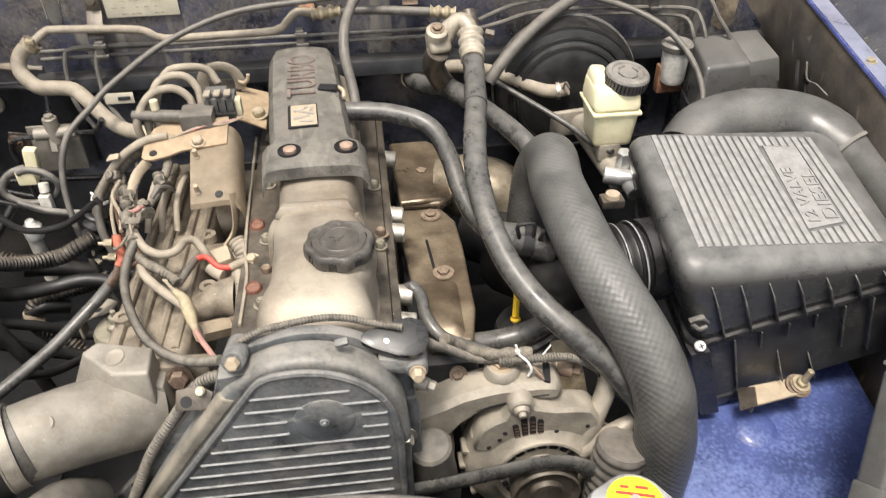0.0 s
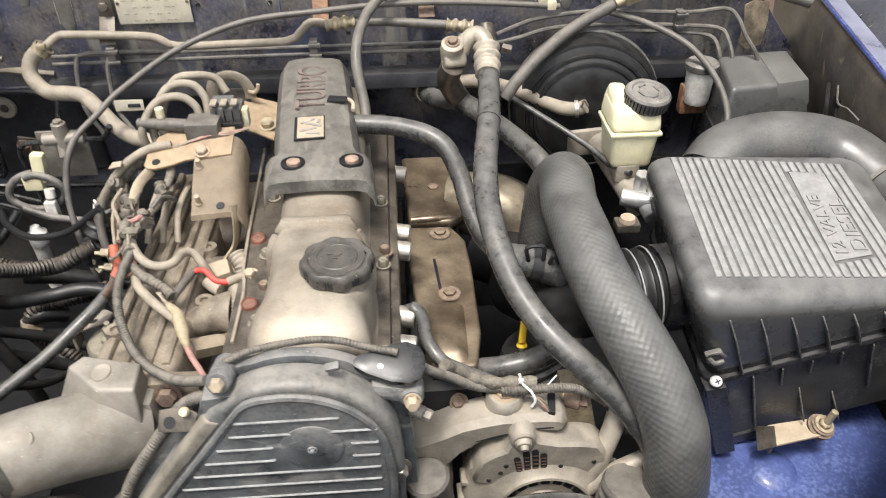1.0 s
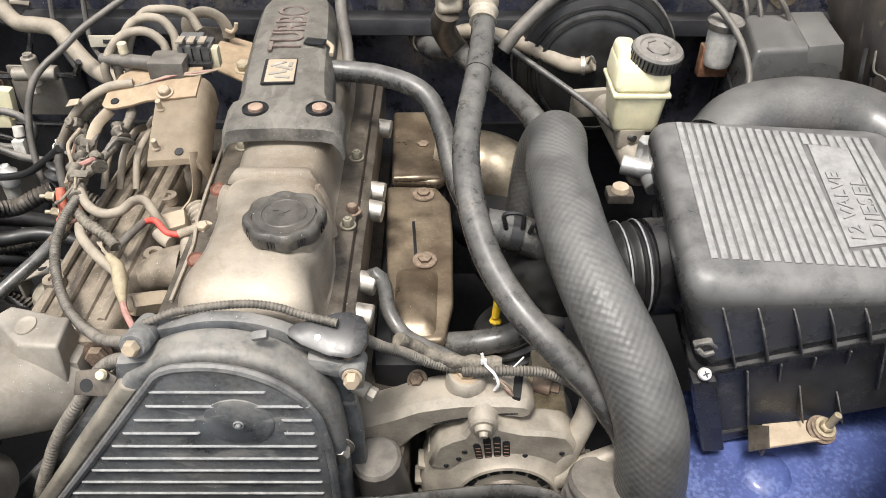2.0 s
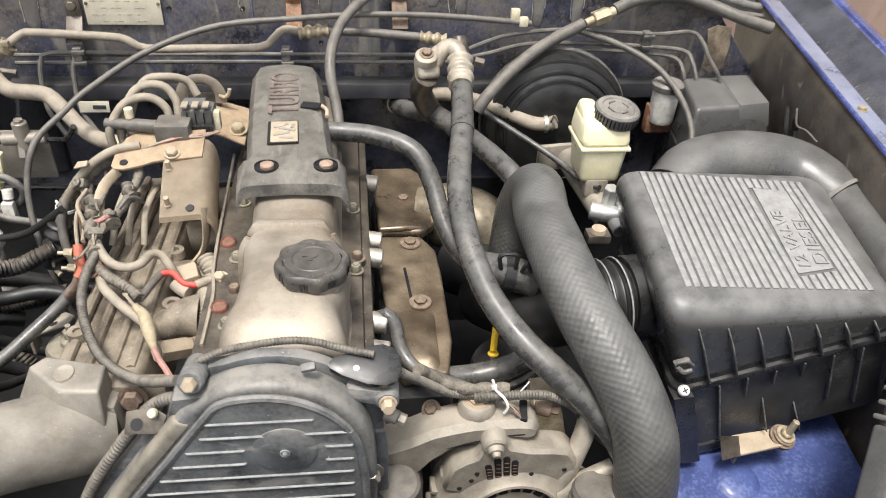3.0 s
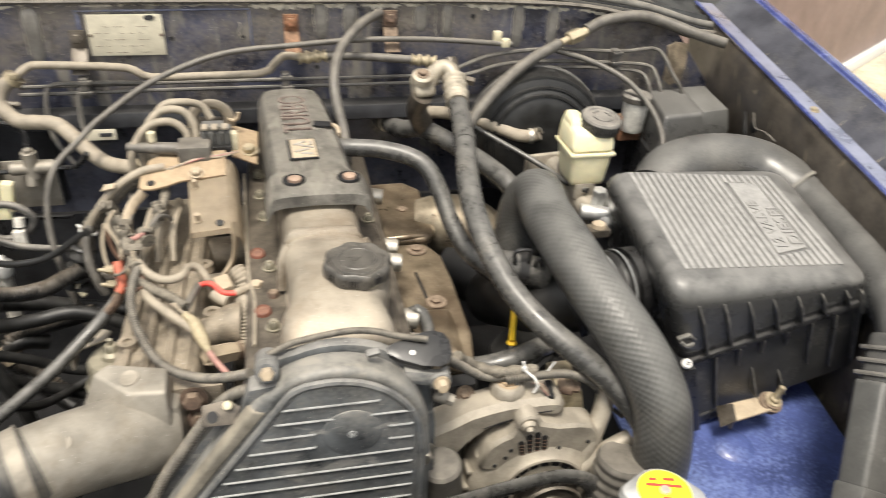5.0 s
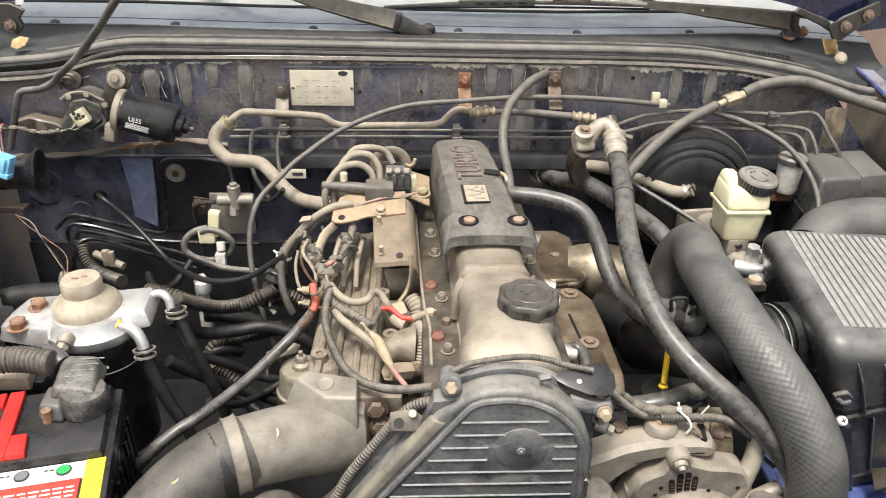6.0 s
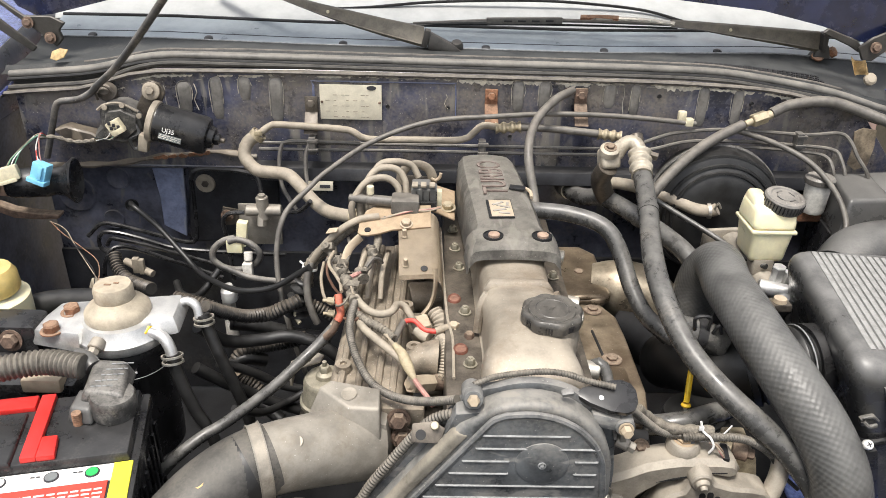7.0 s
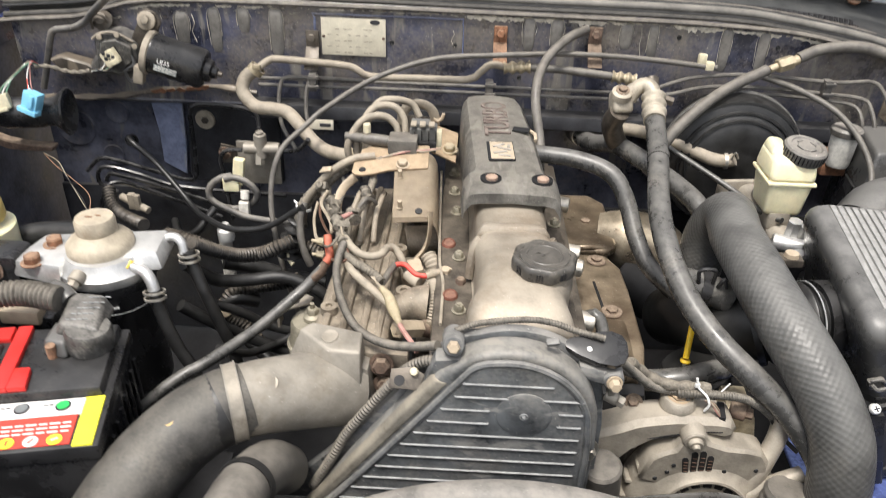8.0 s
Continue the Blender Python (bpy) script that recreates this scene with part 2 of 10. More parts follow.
M = dict(
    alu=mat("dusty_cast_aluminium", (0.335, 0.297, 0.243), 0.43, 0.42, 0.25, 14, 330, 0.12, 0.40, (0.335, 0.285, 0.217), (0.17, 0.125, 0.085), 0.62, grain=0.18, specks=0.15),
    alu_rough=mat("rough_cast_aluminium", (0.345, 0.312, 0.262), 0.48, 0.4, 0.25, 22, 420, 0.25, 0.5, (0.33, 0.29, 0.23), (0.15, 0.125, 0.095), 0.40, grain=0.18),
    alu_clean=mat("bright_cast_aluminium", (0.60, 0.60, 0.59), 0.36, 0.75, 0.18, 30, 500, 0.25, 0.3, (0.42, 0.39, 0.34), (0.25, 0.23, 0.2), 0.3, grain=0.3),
    alu_dark=mat("dark_cast_metal", (0.095, 0.082, 0.068), 0.38, 0.4, 0.5, 30, 400, 0.4, 0.26, (0.20, 0.165, 0.12), (0.035, 0.03, 0.026), 0.55, grain=0.2),
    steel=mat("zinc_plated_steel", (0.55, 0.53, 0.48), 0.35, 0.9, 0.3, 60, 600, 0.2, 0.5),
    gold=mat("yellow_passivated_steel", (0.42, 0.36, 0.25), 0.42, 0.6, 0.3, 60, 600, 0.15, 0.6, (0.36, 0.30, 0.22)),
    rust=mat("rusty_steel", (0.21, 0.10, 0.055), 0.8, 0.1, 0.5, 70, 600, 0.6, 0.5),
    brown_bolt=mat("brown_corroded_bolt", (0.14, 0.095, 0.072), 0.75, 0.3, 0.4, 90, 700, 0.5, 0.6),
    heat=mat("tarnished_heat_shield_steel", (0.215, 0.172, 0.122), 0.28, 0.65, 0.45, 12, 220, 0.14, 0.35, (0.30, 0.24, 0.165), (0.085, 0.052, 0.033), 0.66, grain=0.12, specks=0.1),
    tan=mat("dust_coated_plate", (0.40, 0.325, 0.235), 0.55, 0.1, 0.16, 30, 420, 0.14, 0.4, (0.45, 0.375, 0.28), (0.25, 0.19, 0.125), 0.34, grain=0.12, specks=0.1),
    # Pale top colour on the rubber stands for sheen as well as dust.
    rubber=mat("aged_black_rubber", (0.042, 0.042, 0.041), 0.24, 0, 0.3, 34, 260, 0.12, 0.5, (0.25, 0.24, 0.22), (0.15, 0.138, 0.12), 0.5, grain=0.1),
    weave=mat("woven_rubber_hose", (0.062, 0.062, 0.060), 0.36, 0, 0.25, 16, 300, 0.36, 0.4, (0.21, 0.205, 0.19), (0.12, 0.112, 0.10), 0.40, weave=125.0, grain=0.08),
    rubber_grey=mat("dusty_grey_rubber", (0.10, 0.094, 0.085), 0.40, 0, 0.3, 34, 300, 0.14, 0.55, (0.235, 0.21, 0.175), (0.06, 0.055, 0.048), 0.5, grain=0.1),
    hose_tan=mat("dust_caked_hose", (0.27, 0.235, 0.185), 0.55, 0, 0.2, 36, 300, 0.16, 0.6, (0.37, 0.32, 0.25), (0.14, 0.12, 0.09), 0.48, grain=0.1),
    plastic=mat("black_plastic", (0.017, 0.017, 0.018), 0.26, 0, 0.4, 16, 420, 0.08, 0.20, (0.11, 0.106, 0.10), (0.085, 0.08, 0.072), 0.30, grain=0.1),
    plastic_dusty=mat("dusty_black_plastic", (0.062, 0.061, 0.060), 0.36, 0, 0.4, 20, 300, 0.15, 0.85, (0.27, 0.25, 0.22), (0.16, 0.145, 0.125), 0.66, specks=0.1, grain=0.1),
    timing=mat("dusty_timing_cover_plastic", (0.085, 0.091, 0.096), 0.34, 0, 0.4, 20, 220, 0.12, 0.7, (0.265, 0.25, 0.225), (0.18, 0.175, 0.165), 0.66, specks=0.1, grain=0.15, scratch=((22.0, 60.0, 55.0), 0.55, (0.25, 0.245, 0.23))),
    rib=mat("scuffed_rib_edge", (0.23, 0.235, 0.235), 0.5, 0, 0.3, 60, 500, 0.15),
    # Lid dust colour also paints the bright sky-lit top against dark sides.
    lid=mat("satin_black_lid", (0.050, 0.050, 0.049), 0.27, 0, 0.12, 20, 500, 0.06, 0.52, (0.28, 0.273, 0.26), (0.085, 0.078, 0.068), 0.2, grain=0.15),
    # Paler copy of the lid plastic; sky reflection on the ribs is its colour.
    lid_rib=mat("grey_worn_sheen_lid_ribs", (0.17, 0.167, 0.161), 0.33, 0, 0.10, 60, 500, 0.06, 0.65, (0.38, 0.372, 0.357), grain=0.15),
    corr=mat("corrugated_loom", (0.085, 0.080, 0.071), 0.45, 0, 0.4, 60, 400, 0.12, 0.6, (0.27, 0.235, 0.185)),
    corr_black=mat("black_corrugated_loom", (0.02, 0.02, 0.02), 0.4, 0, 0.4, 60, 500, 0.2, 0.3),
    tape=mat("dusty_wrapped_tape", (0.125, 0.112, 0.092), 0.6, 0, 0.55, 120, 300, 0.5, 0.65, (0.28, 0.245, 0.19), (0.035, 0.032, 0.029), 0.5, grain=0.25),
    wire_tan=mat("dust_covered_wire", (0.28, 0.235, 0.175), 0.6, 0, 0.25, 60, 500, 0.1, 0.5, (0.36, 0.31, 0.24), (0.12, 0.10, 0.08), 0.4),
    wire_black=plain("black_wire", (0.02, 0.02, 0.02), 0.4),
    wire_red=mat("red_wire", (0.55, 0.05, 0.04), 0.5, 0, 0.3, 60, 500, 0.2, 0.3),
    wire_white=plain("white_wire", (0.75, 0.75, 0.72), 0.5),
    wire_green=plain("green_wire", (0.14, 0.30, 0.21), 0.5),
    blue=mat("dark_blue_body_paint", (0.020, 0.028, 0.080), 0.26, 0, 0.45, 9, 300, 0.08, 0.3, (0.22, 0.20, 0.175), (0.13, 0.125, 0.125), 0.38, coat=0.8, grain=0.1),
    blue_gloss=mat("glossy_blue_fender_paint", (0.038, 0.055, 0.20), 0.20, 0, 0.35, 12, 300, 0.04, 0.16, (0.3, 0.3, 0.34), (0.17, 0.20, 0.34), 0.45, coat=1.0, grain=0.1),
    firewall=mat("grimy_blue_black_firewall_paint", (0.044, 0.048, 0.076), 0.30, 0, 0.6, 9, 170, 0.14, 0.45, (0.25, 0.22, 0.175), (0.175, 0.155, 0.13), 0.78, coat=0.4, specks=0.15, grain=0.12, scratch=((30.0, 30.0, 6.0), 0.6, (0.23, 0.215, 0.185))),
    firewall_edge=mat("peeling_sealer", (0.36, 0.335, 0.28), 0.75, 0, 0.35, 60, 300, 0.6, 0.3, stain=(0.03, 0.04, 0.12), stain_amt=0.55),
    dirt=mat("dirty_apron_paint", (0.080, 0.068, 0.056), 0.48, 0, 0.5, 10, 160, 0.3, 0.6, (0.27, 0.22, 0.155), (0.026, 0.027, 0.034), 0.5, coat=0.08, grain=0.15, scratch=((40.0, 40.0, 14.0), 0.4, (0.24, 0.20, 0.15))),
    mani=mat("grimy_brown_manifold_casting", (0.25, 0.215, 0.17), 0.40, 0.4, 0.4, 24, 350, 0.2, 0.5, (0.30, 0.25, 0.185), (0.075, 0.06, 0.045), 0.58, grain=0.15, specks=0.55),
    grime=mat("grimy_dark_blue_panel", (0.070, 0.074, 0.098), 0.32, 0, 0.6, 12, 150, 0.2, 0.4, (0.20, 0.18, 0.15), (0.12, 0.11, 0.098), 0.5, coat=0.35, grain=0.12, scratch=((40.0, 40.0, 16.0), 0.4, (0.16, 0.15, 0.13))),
    # Near-black that puts the shade of holes, slots, creases and bay depth into colour.
    dark=mat("recess_shade_black", (0.011, 0.011, 0.012), 0.6, 0, 0.5, 18, 220, 0.4),
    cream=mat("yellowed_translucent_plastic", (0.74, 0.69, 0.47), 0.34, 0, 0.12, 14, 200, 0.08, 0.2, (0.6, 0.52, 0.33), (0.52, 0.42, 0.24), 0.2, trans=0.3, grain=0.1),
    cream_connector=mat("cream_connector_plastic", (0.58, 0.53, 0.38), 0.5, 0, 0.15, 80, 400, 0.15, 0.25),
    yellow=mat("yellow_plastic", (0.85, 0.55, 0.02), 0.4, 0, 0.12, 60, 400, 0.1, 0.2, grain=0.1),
    sticker=plain("yellow_sticker", (0.85, 0.82, 0.03), 0.45),
    red=mat("red_battery_plastic", (0.62, 0.03, 0.025), 0.38, 0, 0.12, 30, 500, 0.12, grain=0.1),
    white=mat("white_plastic", (0.74, 0.74, 0.72), 0.45, 0, 0.1, 40, 500, 0.1, 0.25),
    clearwhite=mat("milky_canister", (0.60, 0.58, 0.53), 0.5, 0, 0.3, 30, 300, 0.2, 0.3, grain=0.1),
    plate=mat("anodised_data_plate", (0.60, 0.56, 0.45), 0.45, 0.15, 0.12, 30, 400, 0.1, 0.3, (0.50, 0.45, 0.35), (0.4, 0.35, 0.26), 0.3),
    ink=plain("dark_print", (0.03, 0.03, 0.035), 0.5),
    sky_blue=plain("pale_blue_connector", (0.20, 0.50, 0.70), 0.4),
    green=plain("green_indicator", (0.03, 0.45, 0.10), 0.4),
    grey_mid=plain("grey_indicator", (0.16, 0.18, 0.18), 0.4),
    yel_label=plain("yellow_label_print", (0.86, 0.80, 0.05), 0.4),
    red_label=plain("red_label_print", (0.68, 0.06, 0.04), 0.4),
    brass=mat("brass", (0.55, 0.38, 0.15), 0.4, 0.9, 0.3, 60, 400, 0.2, 0.4),
    concrete=mat("pale_worn_concrete", (0.45, 0.405, 0.315), 0.85, 0, 0.22, 2.6, 30, 0.3, stain=(0.30, 0.225, 0.125), stain_amt=0.62, grain=0.2),
    maroon=mat("mauve_brown_panel", (0.24, 0.165, 0.155), 0.45, 0, 0.2, 3.0, 40, 0.1, stain=(0.34, 0.27, 0.25), stain_amt=0.3, grain=0.1),
    leaf=mat("dry_leaf", (0.50, 0.26, 0.06), 0.7, 0, 0.3, 60, 300, 0.2),
    trim=mat("black_cowl_plastic", (0.022, 0.025, 0.027), 0.50, 0, 0.35, 18, 300, 0.15, 0.4, (0.10, 0.098, 0.09), (0.08, 0.075, 0.068), 0.4, grain=0.15, spec=0.3),
    seal=mat("grey_weatherstrip_rubber", (0.10, 0.096, 0.088), 0.45, 0, 0.35, 14, 300, 0.25, 0.6, (0.27, 0.25, 0.215), (0.055, 0.052, 0.048), 0.4, grain=0.1),
    # Opaque pale grey: the sky reflected in the windscreen is the base colour.
    glass=mat("sky_grey_windscreen_sheet", (0.47, 0.485, 0.48), 0.34, 0, 0.15, 6, 90, 0.05, 0.2, (0.4, 0.38, 0.35), coat=0.2, grain=0.1),
    wiper=mat("faded_olive_wiper_paint", (0.095, 0.085, 0.065), 0.42, 0.1, 0.3, 30, 400, 0.15, 0.5, (0.21, 0.18, 0.14)),
    elbow_tan=mat("grey_tan_cast_elbow", (0.40, 0.36, 0.29), 0.45, 0.25, 0.25, 40, 400, 0.15, 0.4, (0.36, 0.31, 0.24), (0.17, 0.14, 0.11), 0.4),
    wire_brown=plain("brown_wire", (0.11, 0.06, 0.04), 0.5),
    duct_worn=mat("worn_grey_snorkel_plastic", (0.080, 0.080, 0.077), 0.33, 0, 0.15, 14, 300, 0.06, 0.5, (0.21, 0.203, 0.19), (0.15, 0.14, 0.125), 0.35),
    duct=mat("smooth_satin_duct_plastic", (0.050, 0.050, 0.049), 0.28, 0, 0.15, 12, 300, 0.05, 0.58, (0.20, 0.193, 0.18), (0.11, 0.102, 0.09), 0.35),
    stamped=mat("dusty_stamped_paint", (0.15, 0.143, 0.132), 0.5, 0, 0.35, 20, 200, 0.12, 0.5, (0.25, 0.225, 0.185), (0.075, 0.074, 0.085), 0.40, coat=0.1, scratch=((30.0, 30.0, 6.0), 0.6, (0.25, 0.23, 0.20))),
    timing_dust=mat("dust_layered_cover_flange", (0.105, 0.110, 0.113), 0.36, 0, 0.45, 26, 220, 0.14, 0.75, (0.28, 0.26, 0.225), (0.20, 0.19, 0.17), 0.70, grain=0.15, scratch=((26.0, 60.0, 40.0), 0.5, (0.27, 0.25, 0.215))),
    timing_tan=mat("dust_caked_cover_flank", (0.155, 0.142, 0.118), 0.5, 0, 0.4, 20, 260, 0.14, 0.6, (0.33, 0.285, 0.215), (0.11, 0.105, 0.095), 0.5),
    # Broad pale stain paints light falling through the gap and its glare.
    blue_apron=mat("light_patched_blue_apron_paint", (0.032, 0.052, 0.195), 0.40, 0, 0.45, 4, 200, 0.05, 0.2, (0.20, 0.25, 0.40), (0.21, 0.28, 0.53), 0.5, coat=0.3),
    pipe_gold=mat("heat_tinted_pipe_cover", (0.36, 0.31, 0.235), 0.30, 0.7, 0.35, 22, 220, 0.16, 0.3, (0.40, 0.33, 0.23), (0.13, 0.085, 0.055), 0.55),
    alu_grey=mat("smooth_grey_cast_aluminium", (0.285, 0.262, 0.225), 0.47, 0.35, 0.22, 22, 330, 0.12, 0.35, (0.30, 0.268, 0.215), (0.19, 0.16, 0.12), 0.55, grain=0.14, specks=0.1),
    tape_yellow=mat("dusty_yellow_tape", (0.36, 0.30, 0.19), 0.6, 0, 0.25, 60, 500, 0.2, 0.4, (0.36, 0.31, 0.23), (0.2, 0.16, 0.1), 0.4),
    plate_brown=mat("brown_dusted_plate", (0.34, 0.25, 0.16), 0.6, 0.1, 0.25, 34, 420, 0.16, 0.4, (0.40, 0.32, 0.22), (0.2, 0.13, 0.075), 0.55, grain=0.15),
    rubber_black=mat("glossy_black_rubber", (0.014, 0.014, 0.014), 0.38, 0, 0.4, 40, 300, 0.12, 0.2, (0.07, 0.066, 0.06), grain=0.1),
    flap_blue=mat("scuffed_faded_blue_paint", (0.17, 0.195, 0.29), 0.4, 0, 0.4, 14, 200, 0.1, 0.3, (0.27, 0.26, 0.25), (0.10, 0.105, 0.13), 0.5, coat=0.3, scratch=((40.0, 40.0, 10.0), 0.6, (0.32, 0.32, 0.32))),
    shield=mat("dust_streaked_shield_plastic", (0.255, 0.243, 0.220), 0.45, 0, 0.5, 22, 300, 0.17, 0.8, (0.37, 0.342, 0.295), (0.060, 0.057, 0.054), 0.74, specks=0.15, grain=0.25, scratch=((60.0, 18.0, 18.0), 0.7, (0.42, 0.39, 0.34))),
    letter_red=mat("faded_dark_red_letters", (0.13, 0.095, 0.082), 0.5, 0, 0.4, 60, 400, 0.15, 0.6, (0.24, 0.205, 0.175)),
    # Fender blue darkened: the inward wall's dark reflection is in the colour.
    gutter=mat("grimy_shade_dark_gutter_paint", (0.034, 0.037, 0.055), 0.30, 0, 0.5, 14, 300, 0.08, 0.35, (0.15, 0.145, 0.13), (0.11, 0.105, 0.10), 0.5, coat=0.5),
    # Fender blue paled to hold sky reflections, with tan dirt as stain.
    ledge_blue=mat("pale_sheen_dirty_blue_paint", (0.13, 0.15, 0.24), 0.22, 0, 0.4, 12, 300, 0.06, 0.45, (0.33, 0.33, 0.36), (0.30, 0.25, 0.17), 0.42, coat=0.8),
    grime_matte=mat("matte_grimy_wing_sheet", (0.055, 0.058, 0.080), 0.5, 0, 0.6, 12, 150, 0.2, 0.35, (0.17, 0.15, 0.125), (0.12, 0.108, 0.09), 0.5, spec=0.35),
    plastic_worn=mat("worn_edge_black_plastic", (0.050, 0.049, 0.047), 0.34, 0, 0.5, 60, 420, 0.15, 0.55, (0.24, 0.225, 0.20), (0.20, 0.19, 0.17), 0.62, grain=0.25),
    cap=mat("dusty_filler_cap_plastic", (0.050, 0.047, 0.043), 0.33, 0, 0.3, 30, 300, 0.12, 0.45, (0.145, 0.132, 0.112), (0.12, 0.108, 0.09), 0.4, specks=0.1, grain=0.2),
    tape_red=mat("faded_orange_red_tape", (0.42, 0.09, 0.05), 0.55, 0, 0.3, 80, 400, 0.2, 0.5, (0.36, 0.22, 0.15)),
    wire_pink=mat("faded_pink_wire", (0.36, 0.17, 0.15), 0.55, 0, 0.3, 80, 400, 0.15, 0.4, (0.36, 0.28, 0.22)),
    bolt_pink=mat("pinkish_corroded_bolt_face", (0.36, 0.25, 0.19), 0.5, 0.2, 0.3, 90, 500, 0.2, 0.3),
    flange=mat("dust_caked_flange_paint", (0.10, 0.092, 0.085), 0.55, 0, 0.5, 30, 300, 0.3, 0.5, (0.25, 0.22, 0.17), (0.05, 0.05, 0.06), 0.5, grain=0.2),
    sealer=mat("cracked_pale_sealer", (0.50, 0.47, 0.40), 0.7, 0, 0.35, 60, 300, 0.5, 0.3, (0.40, 0.35, 0.27), (0.22, 0.20, 0.19), 0.5, grain=0.25),
    seal_dark=mat("blackened_weatherstrip_lip", (0.045, 0.043, 0.040), 0.5, 0, 0.35, 30, 300, 0.25, 0.4, (0.16, 0.145, 0.12), grain=0.1),
    # Blue-grey base holds the sky's reflection in the scuttle paint.
    scuttle=mat("sky_sheen_blue_grey_scuttle_paint", (0.27, 0.31, 0.33), 0.30, 0, 0.2, 8, 90, 0.04, 0.25, (0.36, 0.37, 0.37), coat=0.4, grain=0.1),
    wiper_dark=mat("dark_wiper_knuckle_paint", (0.035, 0.033, 0.030), 0.42, 0.1, 0.3, 40, 400, 0.2, 0.4, (0.14, 0.12, 0.095)),
    leaf_tan=mat("crumpled_tan_leaf", (0.50, 0.36, 0.18), 0.7, 0, 0.35, 60, 300, 0.3),
    pump_cream=mat("stained_cream_pump_plastic", (0.40, 0.35, 0.27), 0.5, 0, 0.25, 26, 300, 0.15, 0.45, (0.38, 0.32, 0.235), (0.23, 0.155, 0.09), 0.5, grain=0.15),
    pump_olive=mat("olive_grey_capsule_plating", (0.29, 0.27, 0.21), 0.42, 0.5, 0.3, 40, 500, 0.15, 0.5, (0.30, 0.265, 0.205), (0.12, 0.10, 0.075), 0.4),
    winding=mat("dark_copper_winding", (0.12, 0.075, 0.055), 0.5, 0.5, 0.4, 200, 700, 0.4),
    dark_sheet=mat("near_black_access_sheet", (0.022, 0.023, 0.027), 0.42, 0, 0.5, 14, 200, 0.15, 0.3, (0.10, 0.092, 0.08), (0.07, 0.065, 0.058), 0.4, coat=0.15),
    primer=mat("worn_tan_primer", (0.24, 0.195, 0.14), 0.6, 0, 0.5, 30, 300, 0.2, 0.4, (0.33, 0.28, 0.21), (0.09, 0.075, 0.065), 0.6, grain=0.2),
    hose_sooty=mat("sooty_mottled_hose_rubber", (0.040, 0.039, 0.037), 0.45, 0, 0.5, 18, 300, 0.2, 0.5, (0.165, 0.148, 0.122), (0.11, 0.098, 0.08), 0.55, grain=0.2),
    tub=mat("scuffed_black_tub_plastic", (0.030, 0.030, 0.030), 0.42, 0, 0.4, 24, 420, 0.12, 0.4, (0.17, 0.16, 0.145), (0.15, 0.142, 0.13), 0.42, grain=0.15),
    core_red=mat("red_brown_rusted_plug", (0.17, 0.065, 0.045), 0.6, 0.2, 0.4, 60, 500, 0.3, 0.4, (0.28, 0.2, 0.14)),
    amber=mat("amber_bottle_cap_plastic", (0.62, 0.47, 0.17), 0.36, 0, 0.15, 20, 200, 0.1, 0.2, (0.5, 0.42, 0.27), trans=0.2),
)

# ---- shape helpers ----


def V(*a):
    return Vector(a)


def thing(name, label, category, base=(0, 0, 0), group="", kind=""):
    e = new(name)
    e.empty_display_size = 0.02
    e.location = base
    e["base"] = list(base)
    return tagged(e, label, category, group, kind)


def mesh_of(name, bm, material, angle=38):
    me = bpy.data.meshes.new(name)
    bmesh.ops.recalc_face_normals(bm, faces=bm.faces)
    bm.to_mesh(me)
    bm.free()
    me.polygons.foreach_set("use_smooth", [True] * len(me.polygons))
    me.set_sharp_from_angle(angle=radians(angle))
    me.materials.append(material)
    return me


def part(name, bm, material, parent, label=""):
    """One mesh, modelled in world coordinates, under a thing or under a part."""
    ob = new(name, mesh_of(name, bm, material))
    ob.parent = parent
    if parent.type == "EMPTY":
        ob.matrix_parent_inverse = Matrix.Translation(parent.location).inverted()
    return tagged(ob, label)


def solo(name, bm, material, label, category, group="", kind=""):
    """A thing of one mesh."""
    return tagged(new(name, mesh_of(name, bm, material)), label, category, group, kind)


def bevelled(bm, w, seg=2, angle=30):
    edges = [e for e in bm.edges if len(e.link_faces) == 2 and e.calc_face_angle(0) > radians(angle)]
    if w > 0 and edges:
        bmesh.ops.bevel(bm, geom=edges, offset=w, segments=seg, profile=0.6, affect="EDGES", clamp_overlap=True)
    return bm


def joined(*bms):
    out = bmesh.new()
    for b in bms:
        me = bpy.data.meshes.new("tmp")
        b.to_mesh(me)
        b.free()
        out.from_mesh(me)
        bpy.data.meshes.remove(me)
    return out


def axes(p, z, x=(1, 0, 0)):
    """A frame at p whose z axis points along z and whose x axis lies near x."""
    z = Vector(z).normalized()
    x = Vector(x)
    if abs(z.dot(x.normalized())) > 0.97:
        x = Vector((0, 1, 0))
    y = z.cross(x).normalized()
    x = y.cross(z)
    m = Matrix((x, y, z)).transposed().to_4x4()
    return Matrix.Translation(p) @ m


def box(c, s, w=0.002, m=None, seg=2):
    bm = bmesh.new()
    bmesh.ops.create_cube(bm, size=1)
    bmesh.ops.scale(bm, vec=s, verts=bm.verts)
    bevelled(bm, w, seg)
    bm.transform(Matrix.Translation(c) @ (m or Matrix()))
    return bm


def hexa(bottom, top, w=0.004, seg=2):
    """A solid between two quads of four points each."""
    bm = bmesh.new()
    vs = [bm.verts.new(p) for p in (*bottom, *top)]
    for f in ((0, 1, 2, 3), (7, 6, 5, 4), (0, 4, 5, 1), (1, 5, 6, 2), (2, 6, 7, 3), (3, 7, 4, 0)):
        bm.faces.new([vs[i] for i in f])
    bmesh.ops.recalc_face_normals(bm, faces=bm.faces)
    return bevelled(bm, w, seg)


